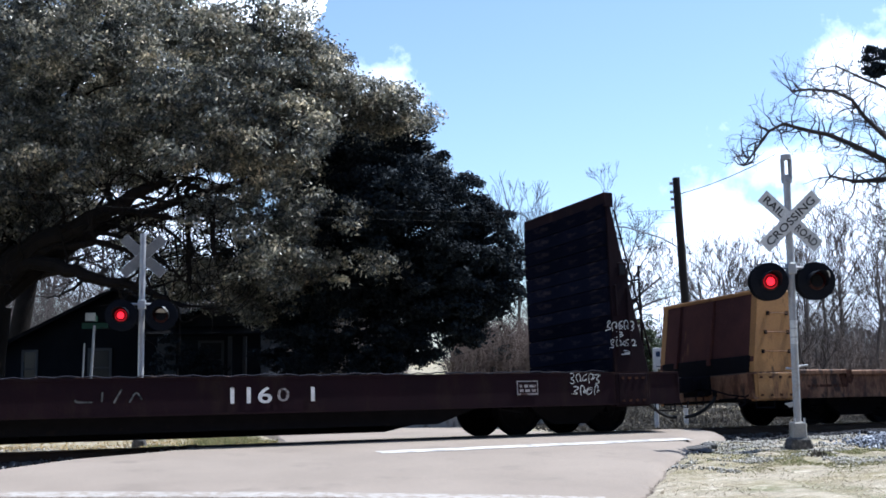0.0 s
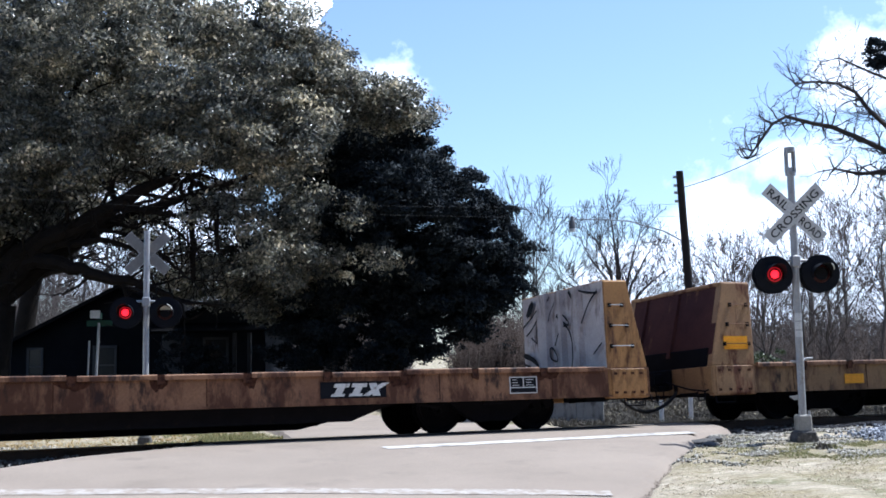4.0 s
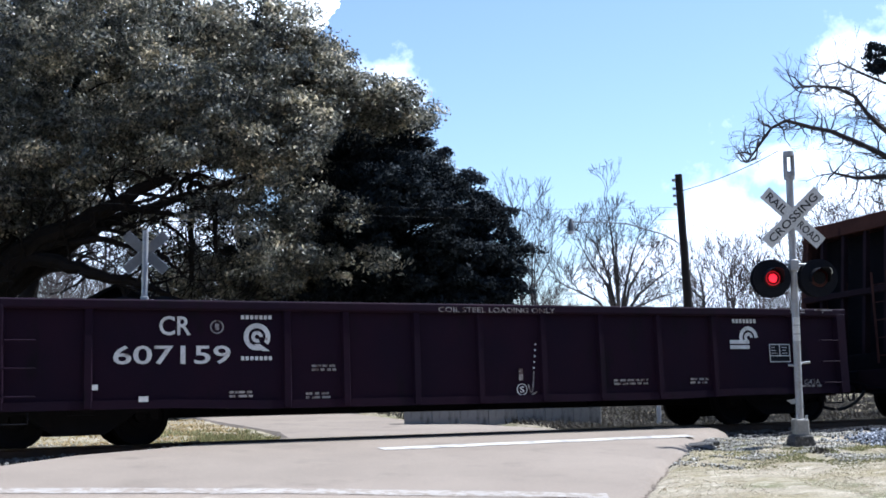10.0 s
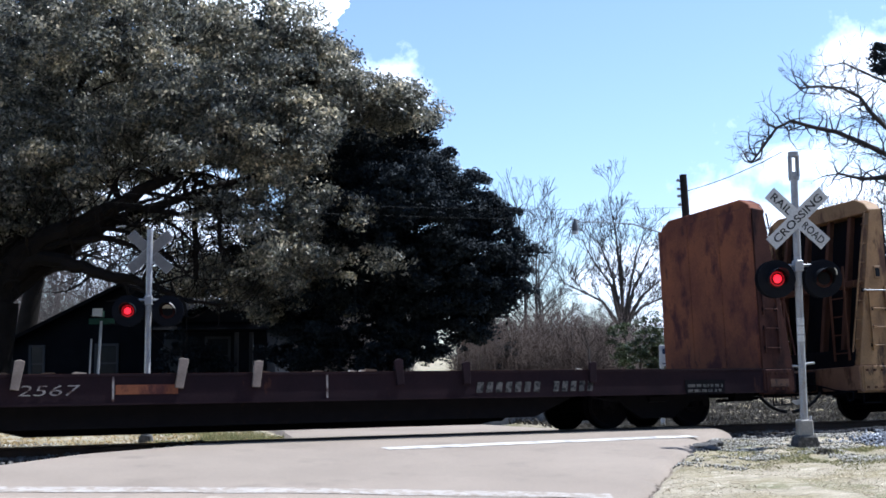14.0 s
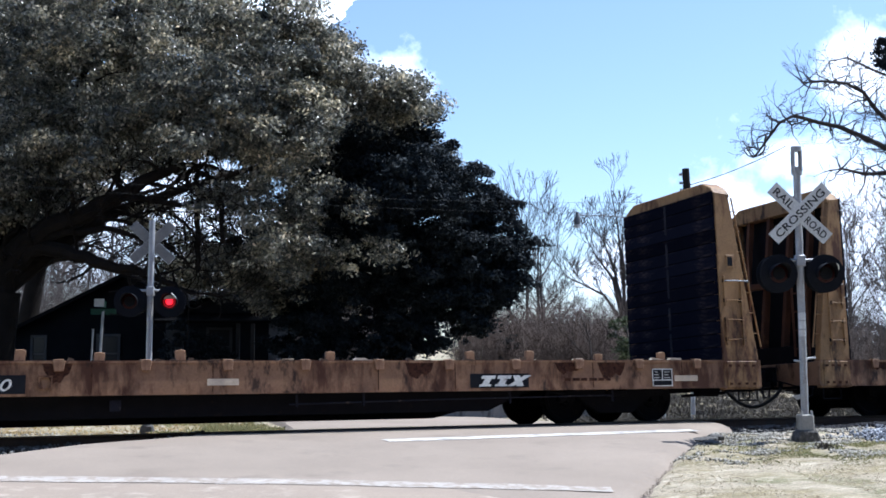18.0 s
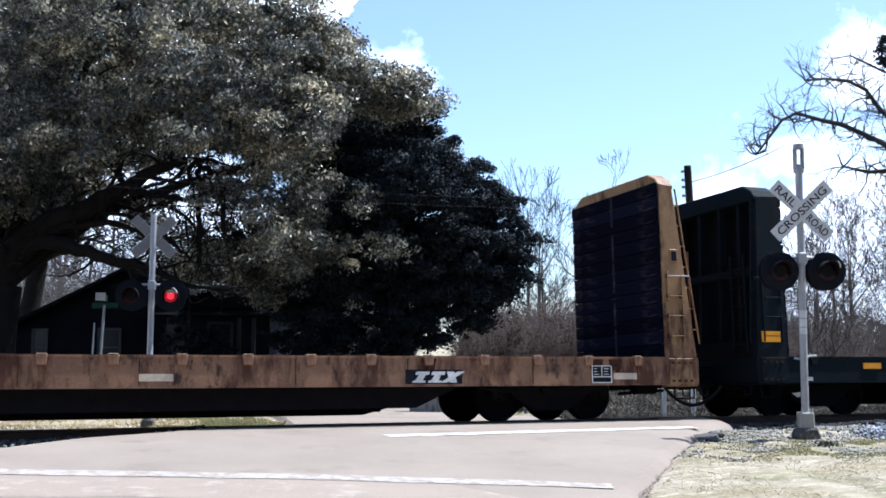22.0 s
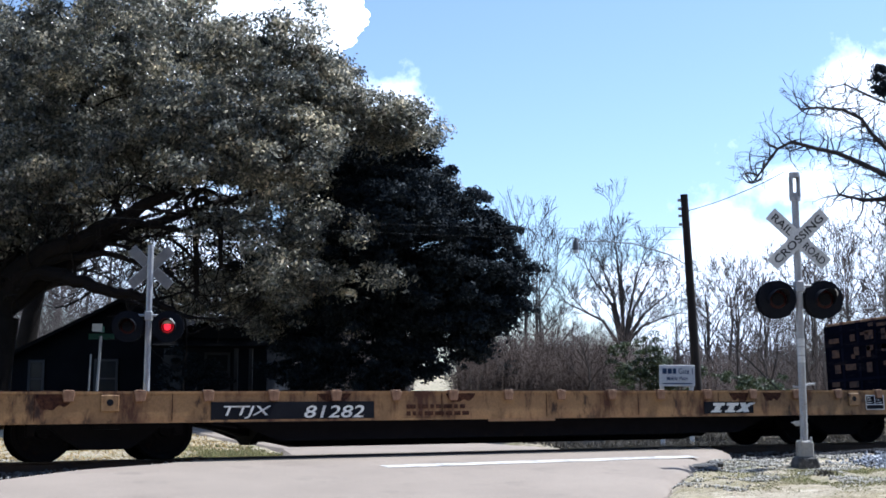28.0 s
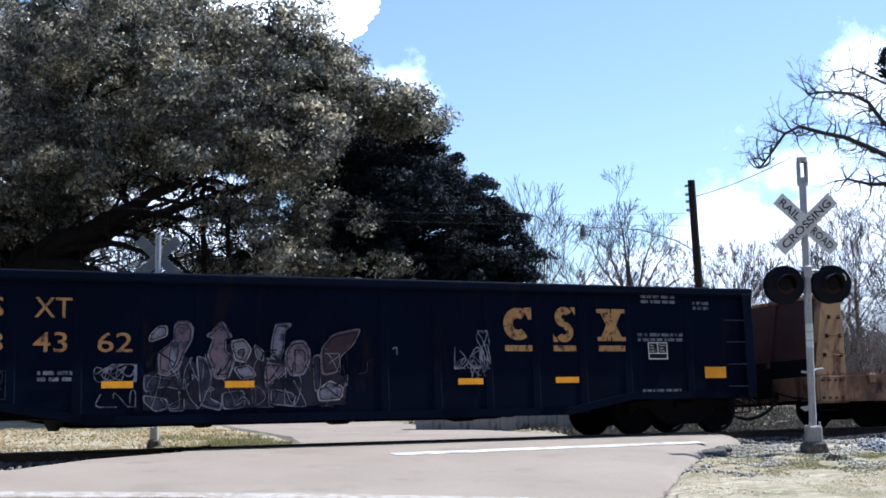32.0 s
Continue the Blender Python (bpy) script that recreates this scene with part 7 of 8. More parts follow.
part("lamp_head", Shape().tube([tuple(head + Vector((0, 0, 0.12))), tuple(head + Vector((0, 0, -0.02))), tuple(head + Vector((0, 0, -0.14))), tuple(head + Vector((0, 0, -0.32)))], [0.05, 0.075, 0.115, 0.105], 14), LAMP_GREY, pole, "grey bucket street lamp head", smooth=True)
part("refractor", Shape().tube([tuple(head + Vector((0, 0, -0.32))), tuple(head + Vector((0, 0, -0.42)))], [0.105, 0.10], 14), SIGN_WHITE, pole, "pale lamp glass", smooth=True)
for z in (7.75, 7.45, 7.2, 6.9):
    part("insulator", Shape().tube([tuple(lean * (z / 7.95) + RIGHT * -0.13 + Vector((0, 0, z))), tuple(lean * (z / 7.95) + RIGHT * -0.24 + Vector((0, 0, z)))], 0.05, 8), GALV, pole)
ptop = site(8.84, 40, -0.4) + lean + Vector((0, 0, 7.6))


def wire(name, a, b, sag, r, label):
    a, b = Vector(a), Vector(b)
    pts = [a.lerp(b, k / 24) - Vector((0, 0, sag * 4 * (k / 24) * (1 - k / 24))) for k in range(25)]
    w = part(name, Shape().tube(pts, r, 5), RUBBER)
    tagged(w, label, "cable")


wire("service_wire", ptop + Vector((0, 0, -0.25)), site(10.75, 36, 7.65), 0.12, 0.014, "thin black service wire from the pole")
wire("power_line", site(8.42, 40, 6.4), site(-13.2, 27, 5.6), 0.35, 0.005, "black overhead power line")
wire("power_line", site(8.41, 40, 5.97), site(-13.2, 27, 5.3), 0.25, 0.005, "black overhead power line")
wire("guy_wire", ptop + Vector((0, 0, -3.3)), site(12.4, 39, -0.3), 0.0, 0.022, "taut guy wire beside the pole")

# ---- house ----
house = thing("house", "dark single-storey clapboard house under trees with grey shingle roof", "house", "", tuple(site(-12.6, 46, -0.22)), -23.3)


def gable_block(w0, w1, eave, ridge, y0, y1, material, laps):
    """A block with a gable towards the track, its lapped boards and both roof slopes."""
    m, h = (w0 + w1) / 2, (w1 - w0) / 2
    part("wall", Shape().prism([(w0, 0), (w1, 0), (w1, eave), (m, ridge), (w0, eave)], "y", y0, y1), material, house)
    for k in range(laps):
        z = 0.12 + k * 0.2
        half = h if z < eave else h * (ridge - z) / (ridge - eave)
        if half > 0.3:
            part("clapboard", Shape().prism([(y0 - 0.02, z), (y0 - 0.005, z + 0.19), (y0, z + 0.19), (y0, z)], "x", m - half, m + half), material, house)
    slope = (ridge - eave) / h
    for sgn in (-1, 1):
        e = m + sgn * (h + 0.45)
        ze = eave - 0.45 * slope
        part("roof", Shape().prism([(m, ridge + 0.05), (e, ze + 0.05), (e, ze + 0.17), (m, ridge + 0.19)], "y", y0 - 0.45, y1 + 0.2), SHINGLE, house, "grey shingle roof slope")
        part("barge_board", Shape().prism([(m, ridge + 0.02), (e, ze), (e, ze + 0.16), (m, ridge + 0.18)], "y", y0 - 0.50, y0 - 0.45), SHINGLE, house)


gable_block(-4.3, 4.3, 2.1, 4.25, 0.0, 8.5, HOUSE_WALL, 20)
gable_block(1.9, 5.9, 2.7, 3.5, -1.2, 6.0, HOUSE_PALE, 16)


def window(h, x, z, w, t, y=-0.02):
    fr = Shape().box(x - w / 2 - 0.1, x + w / 2 + 0.1, y - 0.05, y, z - 0.1, z).box(x - w / 2 - 0.1, x + w / 2 + 0.1, y - 0.05, y, z + t, z + t + 0.1)
    fr.box(x - w / 2 - 0.1, x - w / 2, y - 0.05, y, z, z + t).box(x + w / 2, x + w / 2 + 0.1, y - 0.05, y, z, z + t).box(x - w / 2, x + w / 2, y - 0.04, y, z + t / 2 - 0.03, z + t / 2 + 0.03)
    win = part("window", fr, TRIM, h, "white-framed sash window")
    part("pane", Shape().box(x - w / 2, x + w / 2, y - 0.015, y, z, z + t), PANE, win)


window(house, -3.35, 0.6, 0.45, 1.3)
window(house, -0.6, 0.6, 0.75, 1.35)
window(house, 4.0, 0.9, 0.8, 1.3, -1.22)
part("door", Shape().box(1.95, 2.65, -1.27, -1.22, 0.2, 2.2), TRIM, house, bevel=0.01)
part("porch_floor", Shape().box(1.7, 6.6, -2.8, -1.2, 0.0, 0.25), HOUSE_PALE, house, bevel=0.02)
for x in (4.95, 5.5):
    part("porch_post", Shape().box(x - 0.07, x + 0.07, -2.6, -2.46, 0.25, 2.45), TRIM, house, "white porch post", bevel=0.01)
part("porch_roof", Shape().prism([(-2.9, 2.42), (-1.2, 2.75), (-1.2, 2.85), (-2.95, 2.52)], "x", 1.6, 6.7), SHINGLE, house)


# ---- plants ----
def leaves(name, blobs, per, leaf, material, parent, seed, clump=0.55, m=150, hollow=0.45, gap=-0.15, dome=0.7):
    """A crown of small leaves in domed tufts, within uneven ellipsoids given as right, ahead, up and three half sizes."""
    rng = np.random.default_rng(seed)
    cen = []
    for r, a, z, rr, ra, rz, *thin in blobs:
        n = max(3, int(per * rr * rz * (ra ** 0.5) * (thin[0] if thin else 1)))
        u = rng.normal(size=(n, 3))
        u /= np.linalg.norm(u, axis=1)[:, None]
        k = (hollow + (1 - hollow) * rng.random(n) ** 0.5)[:, None] * (1 + 0.09 * rng.normal(size=(n, 1)))
        p = u * k * np.array([rr, ra, rz])
        base = np.array(site(r, a, z))
        cen.append(base + p[:, :1] * np.array(RIGHT) + p[:, 1:2] * np.array(AHEAD) + p[:, 2:] * np.array((0, 0, 1.0)))
    cen = np.concatenate(cen)
    keep = np.array([noise.noise((p[0] * 0.55, p[1] * 0.55, p[2] * 0.7 + seed)) + 0.4 * noise.noise((p[0] * 1.5, p[1] * 1.5, p[2] * 1.5)) > gap for p in cen])
    cen = cen[keep]
    nc = len(cen)
    size = rng.uniform(0.5, 1.25, (nc, 1, 1)) * clump
    u = rng.normal(size=(nc, m, 3))
    u /= np.linalg.norm(u, axis=2)[:, :, None]
    up = rng.random((nc, m)) < dome
    u[:, :, 2] = np.where(up, np.abs(u[:, :, 2]), u[:, :, 2])
    rad = (0.35 + 0.65 * rng.random((nc, m, 1)) ** 0.6) * (1 + 0.14 * rng.normal(size=(nc, m, 1)))
    squash = np.stack([rng.uniform(0.8, 1.25, nc), rng.uniform(0.8, 1.25, nc), rng.uniform(0.55, 0.8, nc)], 1)[:, None, :]
    pts = (cen[:, None, :] + u * rad * size * squash).reshape(-1, 3)
    nor = u.reshape(-1, 3) * 0.8 + rng.normal(size=(nc * m, 3)) * 0.55
    n = len(pts)
    ax = np.cross(nor, rng.normal(size=(n, 3)))
    ax /= np.linalg.norm(ax, axis=1)[:, None] + 1e-9
    bx = np.cross(ax, nor)
    bx /= np.linalg.norm(bx, axis=1)[:, None] + 1e-9
    s = rng.uniform(0.6, 1.35, (n, 1)) * leaf
    quad = np.stack([pts - ax * s, pts - bx * s * 0.45, pts + ax * s, pts + bx * s * 0.45], 1).reshape(-1, 3)
    me = fast_mesh(name, quad, np.arange(4 * n).reshape(-1, 4))
    return part(name, me, material, parent)


def limb(sh, p, d, length, r, depth, rng, up=0.25, spread_a=0.55, twig=0.012, bend=0.25, n=5, fork=3):
    """A tapered, bending branch that forks."""
    pts, rad = [p], [r]
    for k in range(4):
        d = (d + Vector((rng.gauss(0, bend), rng.gauss(0, bend), rng.gauss(0, bend) + up * 0.35)) * 0.5).normalized()
        p = p + d * length / 4
        pts.append(p)
        rad.append(max(twig, r * (1 - 0.42 * (k + 1) / 4)))
    sh.tube(pts, rad, n if r > 0.05 else 4 if r > 0.02 else 3)
    if depth <= 0:
        return
    for k in range(fork):
        i = rng.choice((2, 3, 4, 4)) if k else 4
        t = (d + Vector((rng.gauss(0, spread_a), rng.gauss(0, spread_a), rng.gauss(0, spread_a * 0.7) + up))).normalized()
        limb(sh, pts[i], t, length * rng.uniform(0.55, 0.85), max(twig, rad[i] * rng.uniform(0.5, 0.75)), depth - 1, rng, up, spread_a, twig, bend, n, fork)


def bare_tree(label, at, height, r, depth, seed, material, lean=(0, 0), fork=3, spread_a=0.5, twig=0.012, group=""):
    """A winter tree: a leader that runs through the crown, steep limbs and fine twigs."""
    rng = random.Random(seed)
    t = thing("bare_tree", label, "tree", group, tuple(at))
    sh = Shape()
    top = Vector((lean[0], lean[1], height * 0.72))
    trunk = [Vector((0, 0, -0.1))] + [top * f + Vector((rng.gauss(0, .12), rng.gauss(0, .12), 0)) for f in (0.25, 0.5, 0.75)] + [top]
    part("trunk", Shape().tube(trunk, [r * 1.2, r, r * 0.8, r * 0.5, r * 0.25], 8), material, t, smooth=True)
    for k in range(fork * 2 + 3):
        f = 0.34 + 0.66 * k / (fork * 2 + 2)
        j = min(3, int(f * 4))
        a = k * 2.4 + rng.uniform(-0.5, 0.5)
        d = Vector((math.cos(a) * 0.9, math.sin(a) * 0.9, 0.65 + 0.7 * f)).normalized()
        limb(sh, trunk[j].lerp(trunk[j + 1], f * 4 - j), d, height * (0.30 - 0.15 * f), r * (0.42 - 0.22 * f), depth - 1, rng, 0.14, spread_a * 1.15, twig, 0.2, 5, fork)
    part("crown", sh.mesh("crown", tidy=False), material, t, "leafless crown of fine twigs")["kind"] = "stuff"
    return t


def twigs_on(branch, sh, material):
    """The fine branching of one limb, too many pieces to tell apart."""
    part("fine_branching", sh.mesh("fine_branching", tidy=False), material, branch, "tangle of small branches and twigs")["kind"] = "stuff"


def limbs_to(tree, material, root, ends, r0, rng, twig=0.03, depth=2):
    """Heavy crooked limbs from a trunk to given ends, each with side branches."""
    for e in ends:
        sh, fine = Shape(), Shape()
        e = Vector(e)
        mid1 = root.lerp(e, 0.35) + Vector((rng.gauss(0, .3), rng.gauss(0, .3), rng.uniform(0.2, 0.9)))
        mid2 = root.lerp(e, 0.7) + Vector((rng.gauss(0, .4), rng.gauss(0, .4), rng.uniform(0.0, 0.7)))
        pts = [root, root.lerp(mid1, 0.5) + Vector((0, 0, 0.15)), mid1, mid1.lerp(mid2, 0.5) + Vector((rng.gauss(0, .15), 0, rng.gauss(0, .15))), mid2, e]
        sh.tube(pts, [r0, r0 * 0.9, r0 * 0.72, r0 * 0.55, r0 * 0.42, r0 * 0.2], 8)
        for p, q in ((mid1, 0.3), (mid2, 0.25), (pts[3], 0.26), (e, 0.18)):
            for _ in range(2):
                d = ((e - root).normalized() + Vector((rng.gauss(0, .7), rng.gauss(0, .7), rng.gauss(0.2, .6)))).normalized()
                limb(fine, p, d, rng.uniform(1.4, 2.6), r0 * q, depth, rng, 0.15, 0.6, twig, 0.35, 5, 2)
        twigs_on(part("limb", sh.mesh("limb", tidy=False), material, tree), fine, material)


# live oak: trunk beyond the track on the left
oak = thing("live_oak", "broad live oak with small olive leaves and heavy crooked dark limbs", "tree")
rng = random.Random(3)
foot = site(-13.4, 34, -0.4)
fork_p = site(-13.0, 34, 2.9)
part("trunk", Shape().tube([foot, foot.lerp(fork_p, 0.5) + Vector((0.1, 0, 0)), fork_p], [0.75, 0.55, 0.6], 14), BARK_DARK, oak, smooth=True)
limbs_to(oak, BARK_DARK, fork_p, [site(-17, 36, 6.5), site(-5.0, 37, 7.4), site(-14.5, 38, 9.0)], 0.3, rng, 0.02, 2)
# heavy limbs over the house, with crooked branches off them
for via, r0, r1 in (([(-13.0, 34, 2.9), (-12.6, 33.7, 4.1), (-11.3, 33.5, 4.85), (-9.8, 33.5, 5.45), (-8.5, 33.5, 6.2), (-7.6, 33.5, 6.6)], 0.42, 0.10),
                    ([(-12.9, 34, 3.3), (-11.9, 33.6, 4.3), (-10.4, 33.5, 3.9), (-9.5, 33.5, 3.55), (-8.5, 33.5, 3.4), (-7.6, 33.5, 3.0)], 0.30, 0.06),
                    ([(-11.9, 33.5, 4.4), (-10.2, 33.5, 4.75), (-9.1, 33.4, 4.6), (-8.1, 33.4, 4.25), (-7.3, 33.4, 3.7)], 0.13, 0.03),
                    ([(-9.8, 33.5, 5.45), (-9.2, 33.5, 5.75), (-8.35, 33.5, 5.5), (-7.5, 33.5, 5.4), (-6.9, 33.5, 5.6)], 0.13, 0.05),
                    ([(-10.6, 33.5, 5.2), (-9.6, 33.5, 5.0), (-8.6, 33.5, 4.7), (-7.9, 33.5, 4.2)], 0.08, 0.03),
                    ([(-7.1, 33.6, 6.4), (-6.45, 33.6, 6.0), (-6.5, 33.6, 5.3), (-6.4, 33.6, 4.3)], 0.11, 0.05),
                    ([(-7.4, 34.5, 6.6), (-7.35, 34.5, 5.3), (-7.3, 34.5, 3.6)], 0.10, 0.08),
                    ([(-12.8, 34, 4.0), (-12.4, 34.5, 6.5), (-11.4, 35, 8.6), (-10.8, 35, 10.6)], 0.26, 0.06)):
    OL, OT = Shape(), Shape()
    pts = [site(*p) for p in via]
    for _ in range(2):
        q = [pts[0]]
        for u, v in zip(pts, pts[1:]):
            q += [u.lerp(v, 0.25), u.lerp(v, 0.75)]
        pts = q + [pts[-1]]
    OL.tube([p + Vector((rng.gauss(0, 0.03), 0, rng.gauss(0, 0.03))) for p in pts], [r0 + (r1 - r0) * k / (len(pts) - 1) for k in range(len(pts))], 9)
    for k in range(3, len(pts), 2):
        for _ in range(2):
            d = ((pts[-1] - pts[0]).normalized() * 0.7 + Vector((rng.gauss(0, .7), rng.gauss(0, .6), rng.gauss(0.15, .6)))).normalized()
            limb(OT, pts[k], d, rng.uniform(0.7, 1.5), max(0.025, r0 * 0.17), 2, rng, 0.1, 0.6, 0.014, 0.4, 5, 2)
    twigs_on(part("limb", OL.mesh("limb", tidy=False), BARK_DARK, oak), OT, BARK_DARK)
OAK = [(-14.5, 39, 11.8, 4.2, 3.0, 2.2, 0.45), (-12.5, 34, 10.0, 4.6, 3.2, 2.3, 0.6), (-9.2, 33, 10.8, 3.8, 3.0, 2.0, 0.5), (-6.2, 34, 9.6, 2.6, 2.6, 2.1, 0.7), (-11.5, 35, 12.6, 5.0, 3.0, 2.0, 0.16), (-7.5, 34, 12.4, 3.8, 2.6, 1.6, 0.2),
       (-5.1, 34, 8.2, 2.0, 2.4, 1.7, 0.7), (-13.2, 33, 6.6, 2.3, 3.0, 1.5, 0.8), (-6.4, 33, 6.5, 2.0, 2.6, 1.4, 0.6), (-5.4, 34, 4.9, 1.7, 2.2, 1.3, 0.4), (-15.2, 34, 8.0, 2.6, 3.2, 2.4, 0.6), (-4.3, 35, 8.2, 1.0, 2.0, 1.1, 1.6),
       (-4.4, 35, 4.0, 1.2, 1.8, 0.9, 0.35), (-9.8, 34, 8.2, 2.2, 2.5, 1.0), (-3.0, 35, 5.6, 1.2, 1.8, 0.9, 0.45), (-4.7, 34, 11.0, 1.2, 1.6, 1.0), (-3.5, 35, 10.0, 1.1, 1.5, 0.8),
       (-1.85, 37, 9.25, 1.7, 2.0, 0.75, 1.4), (-3.9, 36, 9.6, 1.3, 2.0, 1.0, 1.6), (-2.2, 35.5, 4.2, 1.3, 1.4, 0.7, 0.35), (-14.5, 34, 4.4, 1.6, 2.0, 1.0), (-12.2, 34, 6.0, 1.5, 1.4, 1.0), (-11.0, 35, 6.7, 1.3, 1.2, 0.7), (-12.9, 35, 4.6, 1.0, 1.0, 0.6), (-9.4, 35, 6.9, 1.2, 1.2, 0.5), (-13.4, 32.5, 5.4, 1.6, 1.2, 0.8), (-15.2, 33, 6.0, 1.4, 1.4, 1.0), (-12.6, 35, 5.0, 1.2, 1.6, 0.6), (-8.8, 36, 5.2, 1.2, 1.5, 0.5, 0.7), (-7.6, 37, 4.0, 1.3, 1.4, 0.5, 0.8),
       # the high clusters beyond 40 ahead are hidden extras that shade the house
       (-11.5, 41, 9.5, 4.0, 3.5, 2.2, 0.8), (-6.5, 42, 9.8, 4.0, 4.0, 2.4), (-2.5, 43, 7.6, 2.6, 3.0, 2.0), (-5.0, 40, 6.6, 2.6, 3.0, 1.6), (-14.0, 39, 6.8, 2.8, 2.5, 2.0), (-10.8, 32.5, 6.6, 1.6, 1.6, 0.8, 0.7), (-7.2, 32.5, 8.2, 1.8, 1.8, 1.2), (-4.9, 39, 4.4, 1.6, 2.0, 1.0), (-4.5, 47, 9.4, 3.0, 2.5, 1.4, 1.6), (-8.5, 48, 10.6, 3.2, 3.5, 1.3, 2.0), (-12.5, 48, 11.0, 3.2, 3.5, 1.4, 2.0), (-1.5, 47, 8.0, 2.6, 2.5, 1.5, 1.5), (-6.2, 41, 4.9, 2.6, 2.0, 1.0, 1.2), (-8.6, 41, 4.6, 1.6, 1.6, 0.7, 0.9), (-4.2, 41, 3.6, 1.8, 1.6, 1.1, 1.0), (-7.9, 40, 3.75, 2.1, 1.2, 0.75, 1.5), (-6.0, 39, 3.2, 1.4, 1.2, 0.8, 1.2), (-2.3, 37, 9.5, 1.5, 1.5, 0.9, 1.3), (-1.1, 38, 9.0, 0.9, 1.3, 0.55, 1.2), (-3.7, 36, 10.2, 1.3, 1.5, 1.0, 1.2),
       (-9.7, 45, 13.8, 2.2, 2.0, 1.2, 1.6), (-12.0, 45, 14.3, 2.2, 2.0, 1.1, 1.5), (-16.0, 44, 13.3, 2.0, 2.0, 1.4, 1.4), (-15.4, 42, 9.6, 1.6, 1.8, 1.4, 1.2), (-8.3, 45, 13.2, 1.6, 1.8, 0.9, 1.5)]
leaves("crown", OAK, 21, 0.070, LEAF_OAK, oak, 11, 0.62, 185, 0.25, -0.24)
# dense dark evergreen
cedar = thing("evergreen_tree", "dense dark evergreen tree with an uneven rounded crown to the ground", "tree")
part("trunk", Shape().tube([site(-1.6, 40, -0.4), site(-1.5, 40, 3.0), site(-1.6, 40, 8.0)], [0.38, 0.3, 0.1], 12), BARK_DARK, cedar, smooth=True)
CED = [(-1.9, 40, 8.0, 2.1, 2.2, 2.1), (-0.6, 40, 6.0, 2.4, 2.4, 2.2), (-2.9, 40, 5.4, 2.6, 2.6, 2.5), (0.9, 40, 6.1, 1.0, 1.6, 1.2), (1.7, 40, 4.4, 0.95, 1.5, 1.4), (-0.5, 40, 4.1, 2.2, 2.4, 1.7), (-3.4, 40, 3.2, 2.4, 2.4, 1.9),
       (1.75, 40, 6.55, 0.5, 0.7, 0.55), (0.35, 40, 7.9, 0.55, 0.8, 0.6), (1.0, 40, 7.25, 0.5, 0.7, 0.45), (2.5, 40, 5.2, 0.5, 0.7, 0.5), (2.75, 40, 4.3, 0.42, 0.7, 0.45), (2.3, 40, 3.5, 0.6, 0.8, 0.5), (1.5, 40, 3.0, 0.8, 0.9, 0.5),
       (-4.6, 40, 1.6, 1.4, 1.6, 1.1), (-1.9, 40, 1.4, 1.2, 1.6, 0.9), (1.3, 40, 3.9, 1.3, 1.4, 1.1), (-0.2, 40, 3.6, 1.7, 1.8, 1.3), (0.9, 40, 3.3, 1.1, 1.2, 0.8), (-1.2, 40, 2.2, 1.2, 1.4, 1.0), (2.2, 40, 5.9, 0.75, 0.9, 0.7), (-4.9, 40.5, 4.4, 1.2, 1.4, 1.2), (-6.2, 40.5, 4.7, 1.2, 1.2, 0.9), (2.6, 40, 3.8, 0.6, 0.8, 0.6), (2.9, 40, 4.9, 0.4, 0.6, 0.4), (-2.6, 40, 6.8, 2.0, 2.0, 1.8), (-0.9, 38.3, 6.9, 0.8, 0.6, 0.6), (-1.2, 35.6, 6.5, 1.5, 0.7, 0.9), (-2.3, 35.3, 5.6, 1.1, 0.7, 0.9), (0.2, 36.5, 6.0, 1.0, 0.7, 0.9), (0.3, 38.0, 5.0, 0.9, 0.6, 0.7), (-1.5, 37.6, 4.3, 0.9, 0.6, 0.7), (0.5, 40, 2.7, 1.2, 1.4, 0.95), (1.6, 40, 3.1, 0.9, 1.2, 0.8), (-0.9, 40, 2.3, 1.0, 1.2, 0.8), (2.2, 40, 4.2, 0.7, 0.9, 0.8), (-0.7, 40, 1.75, 1.3, 1.2, 0.65), (0.9, 40, 2.15, 1.0, 1.0, 0.5), (-2.6, 40, 1.2, 1.2, 1.2, 0.9)]
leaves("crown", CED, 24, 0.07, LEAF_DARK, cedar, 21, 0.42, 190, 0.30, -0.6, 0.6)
# thick old trunk behind the corner of the house
old = thing("bare_tree", "thick dark trunk with crooked limbs behind the house", "tree", "bare woods behind the house")
rng = random.Random(31)
old_fork = site(-19.6, 56, 5.2)
part("trunk", Shape().tube([site(-20.2, 56, -0.4), site(-20.0, 56, 2.6), old_fork], [0.62, 0.48, 0.42], 12), BARK_DARK, old, smooth=True)
limbs_to(old, BARK_DARK, old_fork, [site(-16.5, 55, 6.4), site(-22.5, 56, 8.0), site(-18.0, 57, 9.5), site(-14.5, 55, 5.0)], 0.22, rng, 0.02, 2)
# dark foliage added behind the house to blacken the gap there
back = thing("evergreen_tree", "dark foliage mass added to blacken the gap behind the house", "tree")
part("trunk", Shape().tube([site(-7.6, 57, -0.4), site(-7.5, 57, 4.5)], [0.25, 0.12], 10), BARK_DARK, back, smooth=True)
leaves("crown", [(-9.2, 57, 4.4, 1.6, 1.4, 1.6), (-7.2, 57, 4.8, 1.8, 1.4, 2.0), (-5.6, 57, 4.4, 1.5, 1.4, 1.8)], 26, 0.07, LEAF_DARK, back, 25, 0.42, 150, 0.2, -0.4)
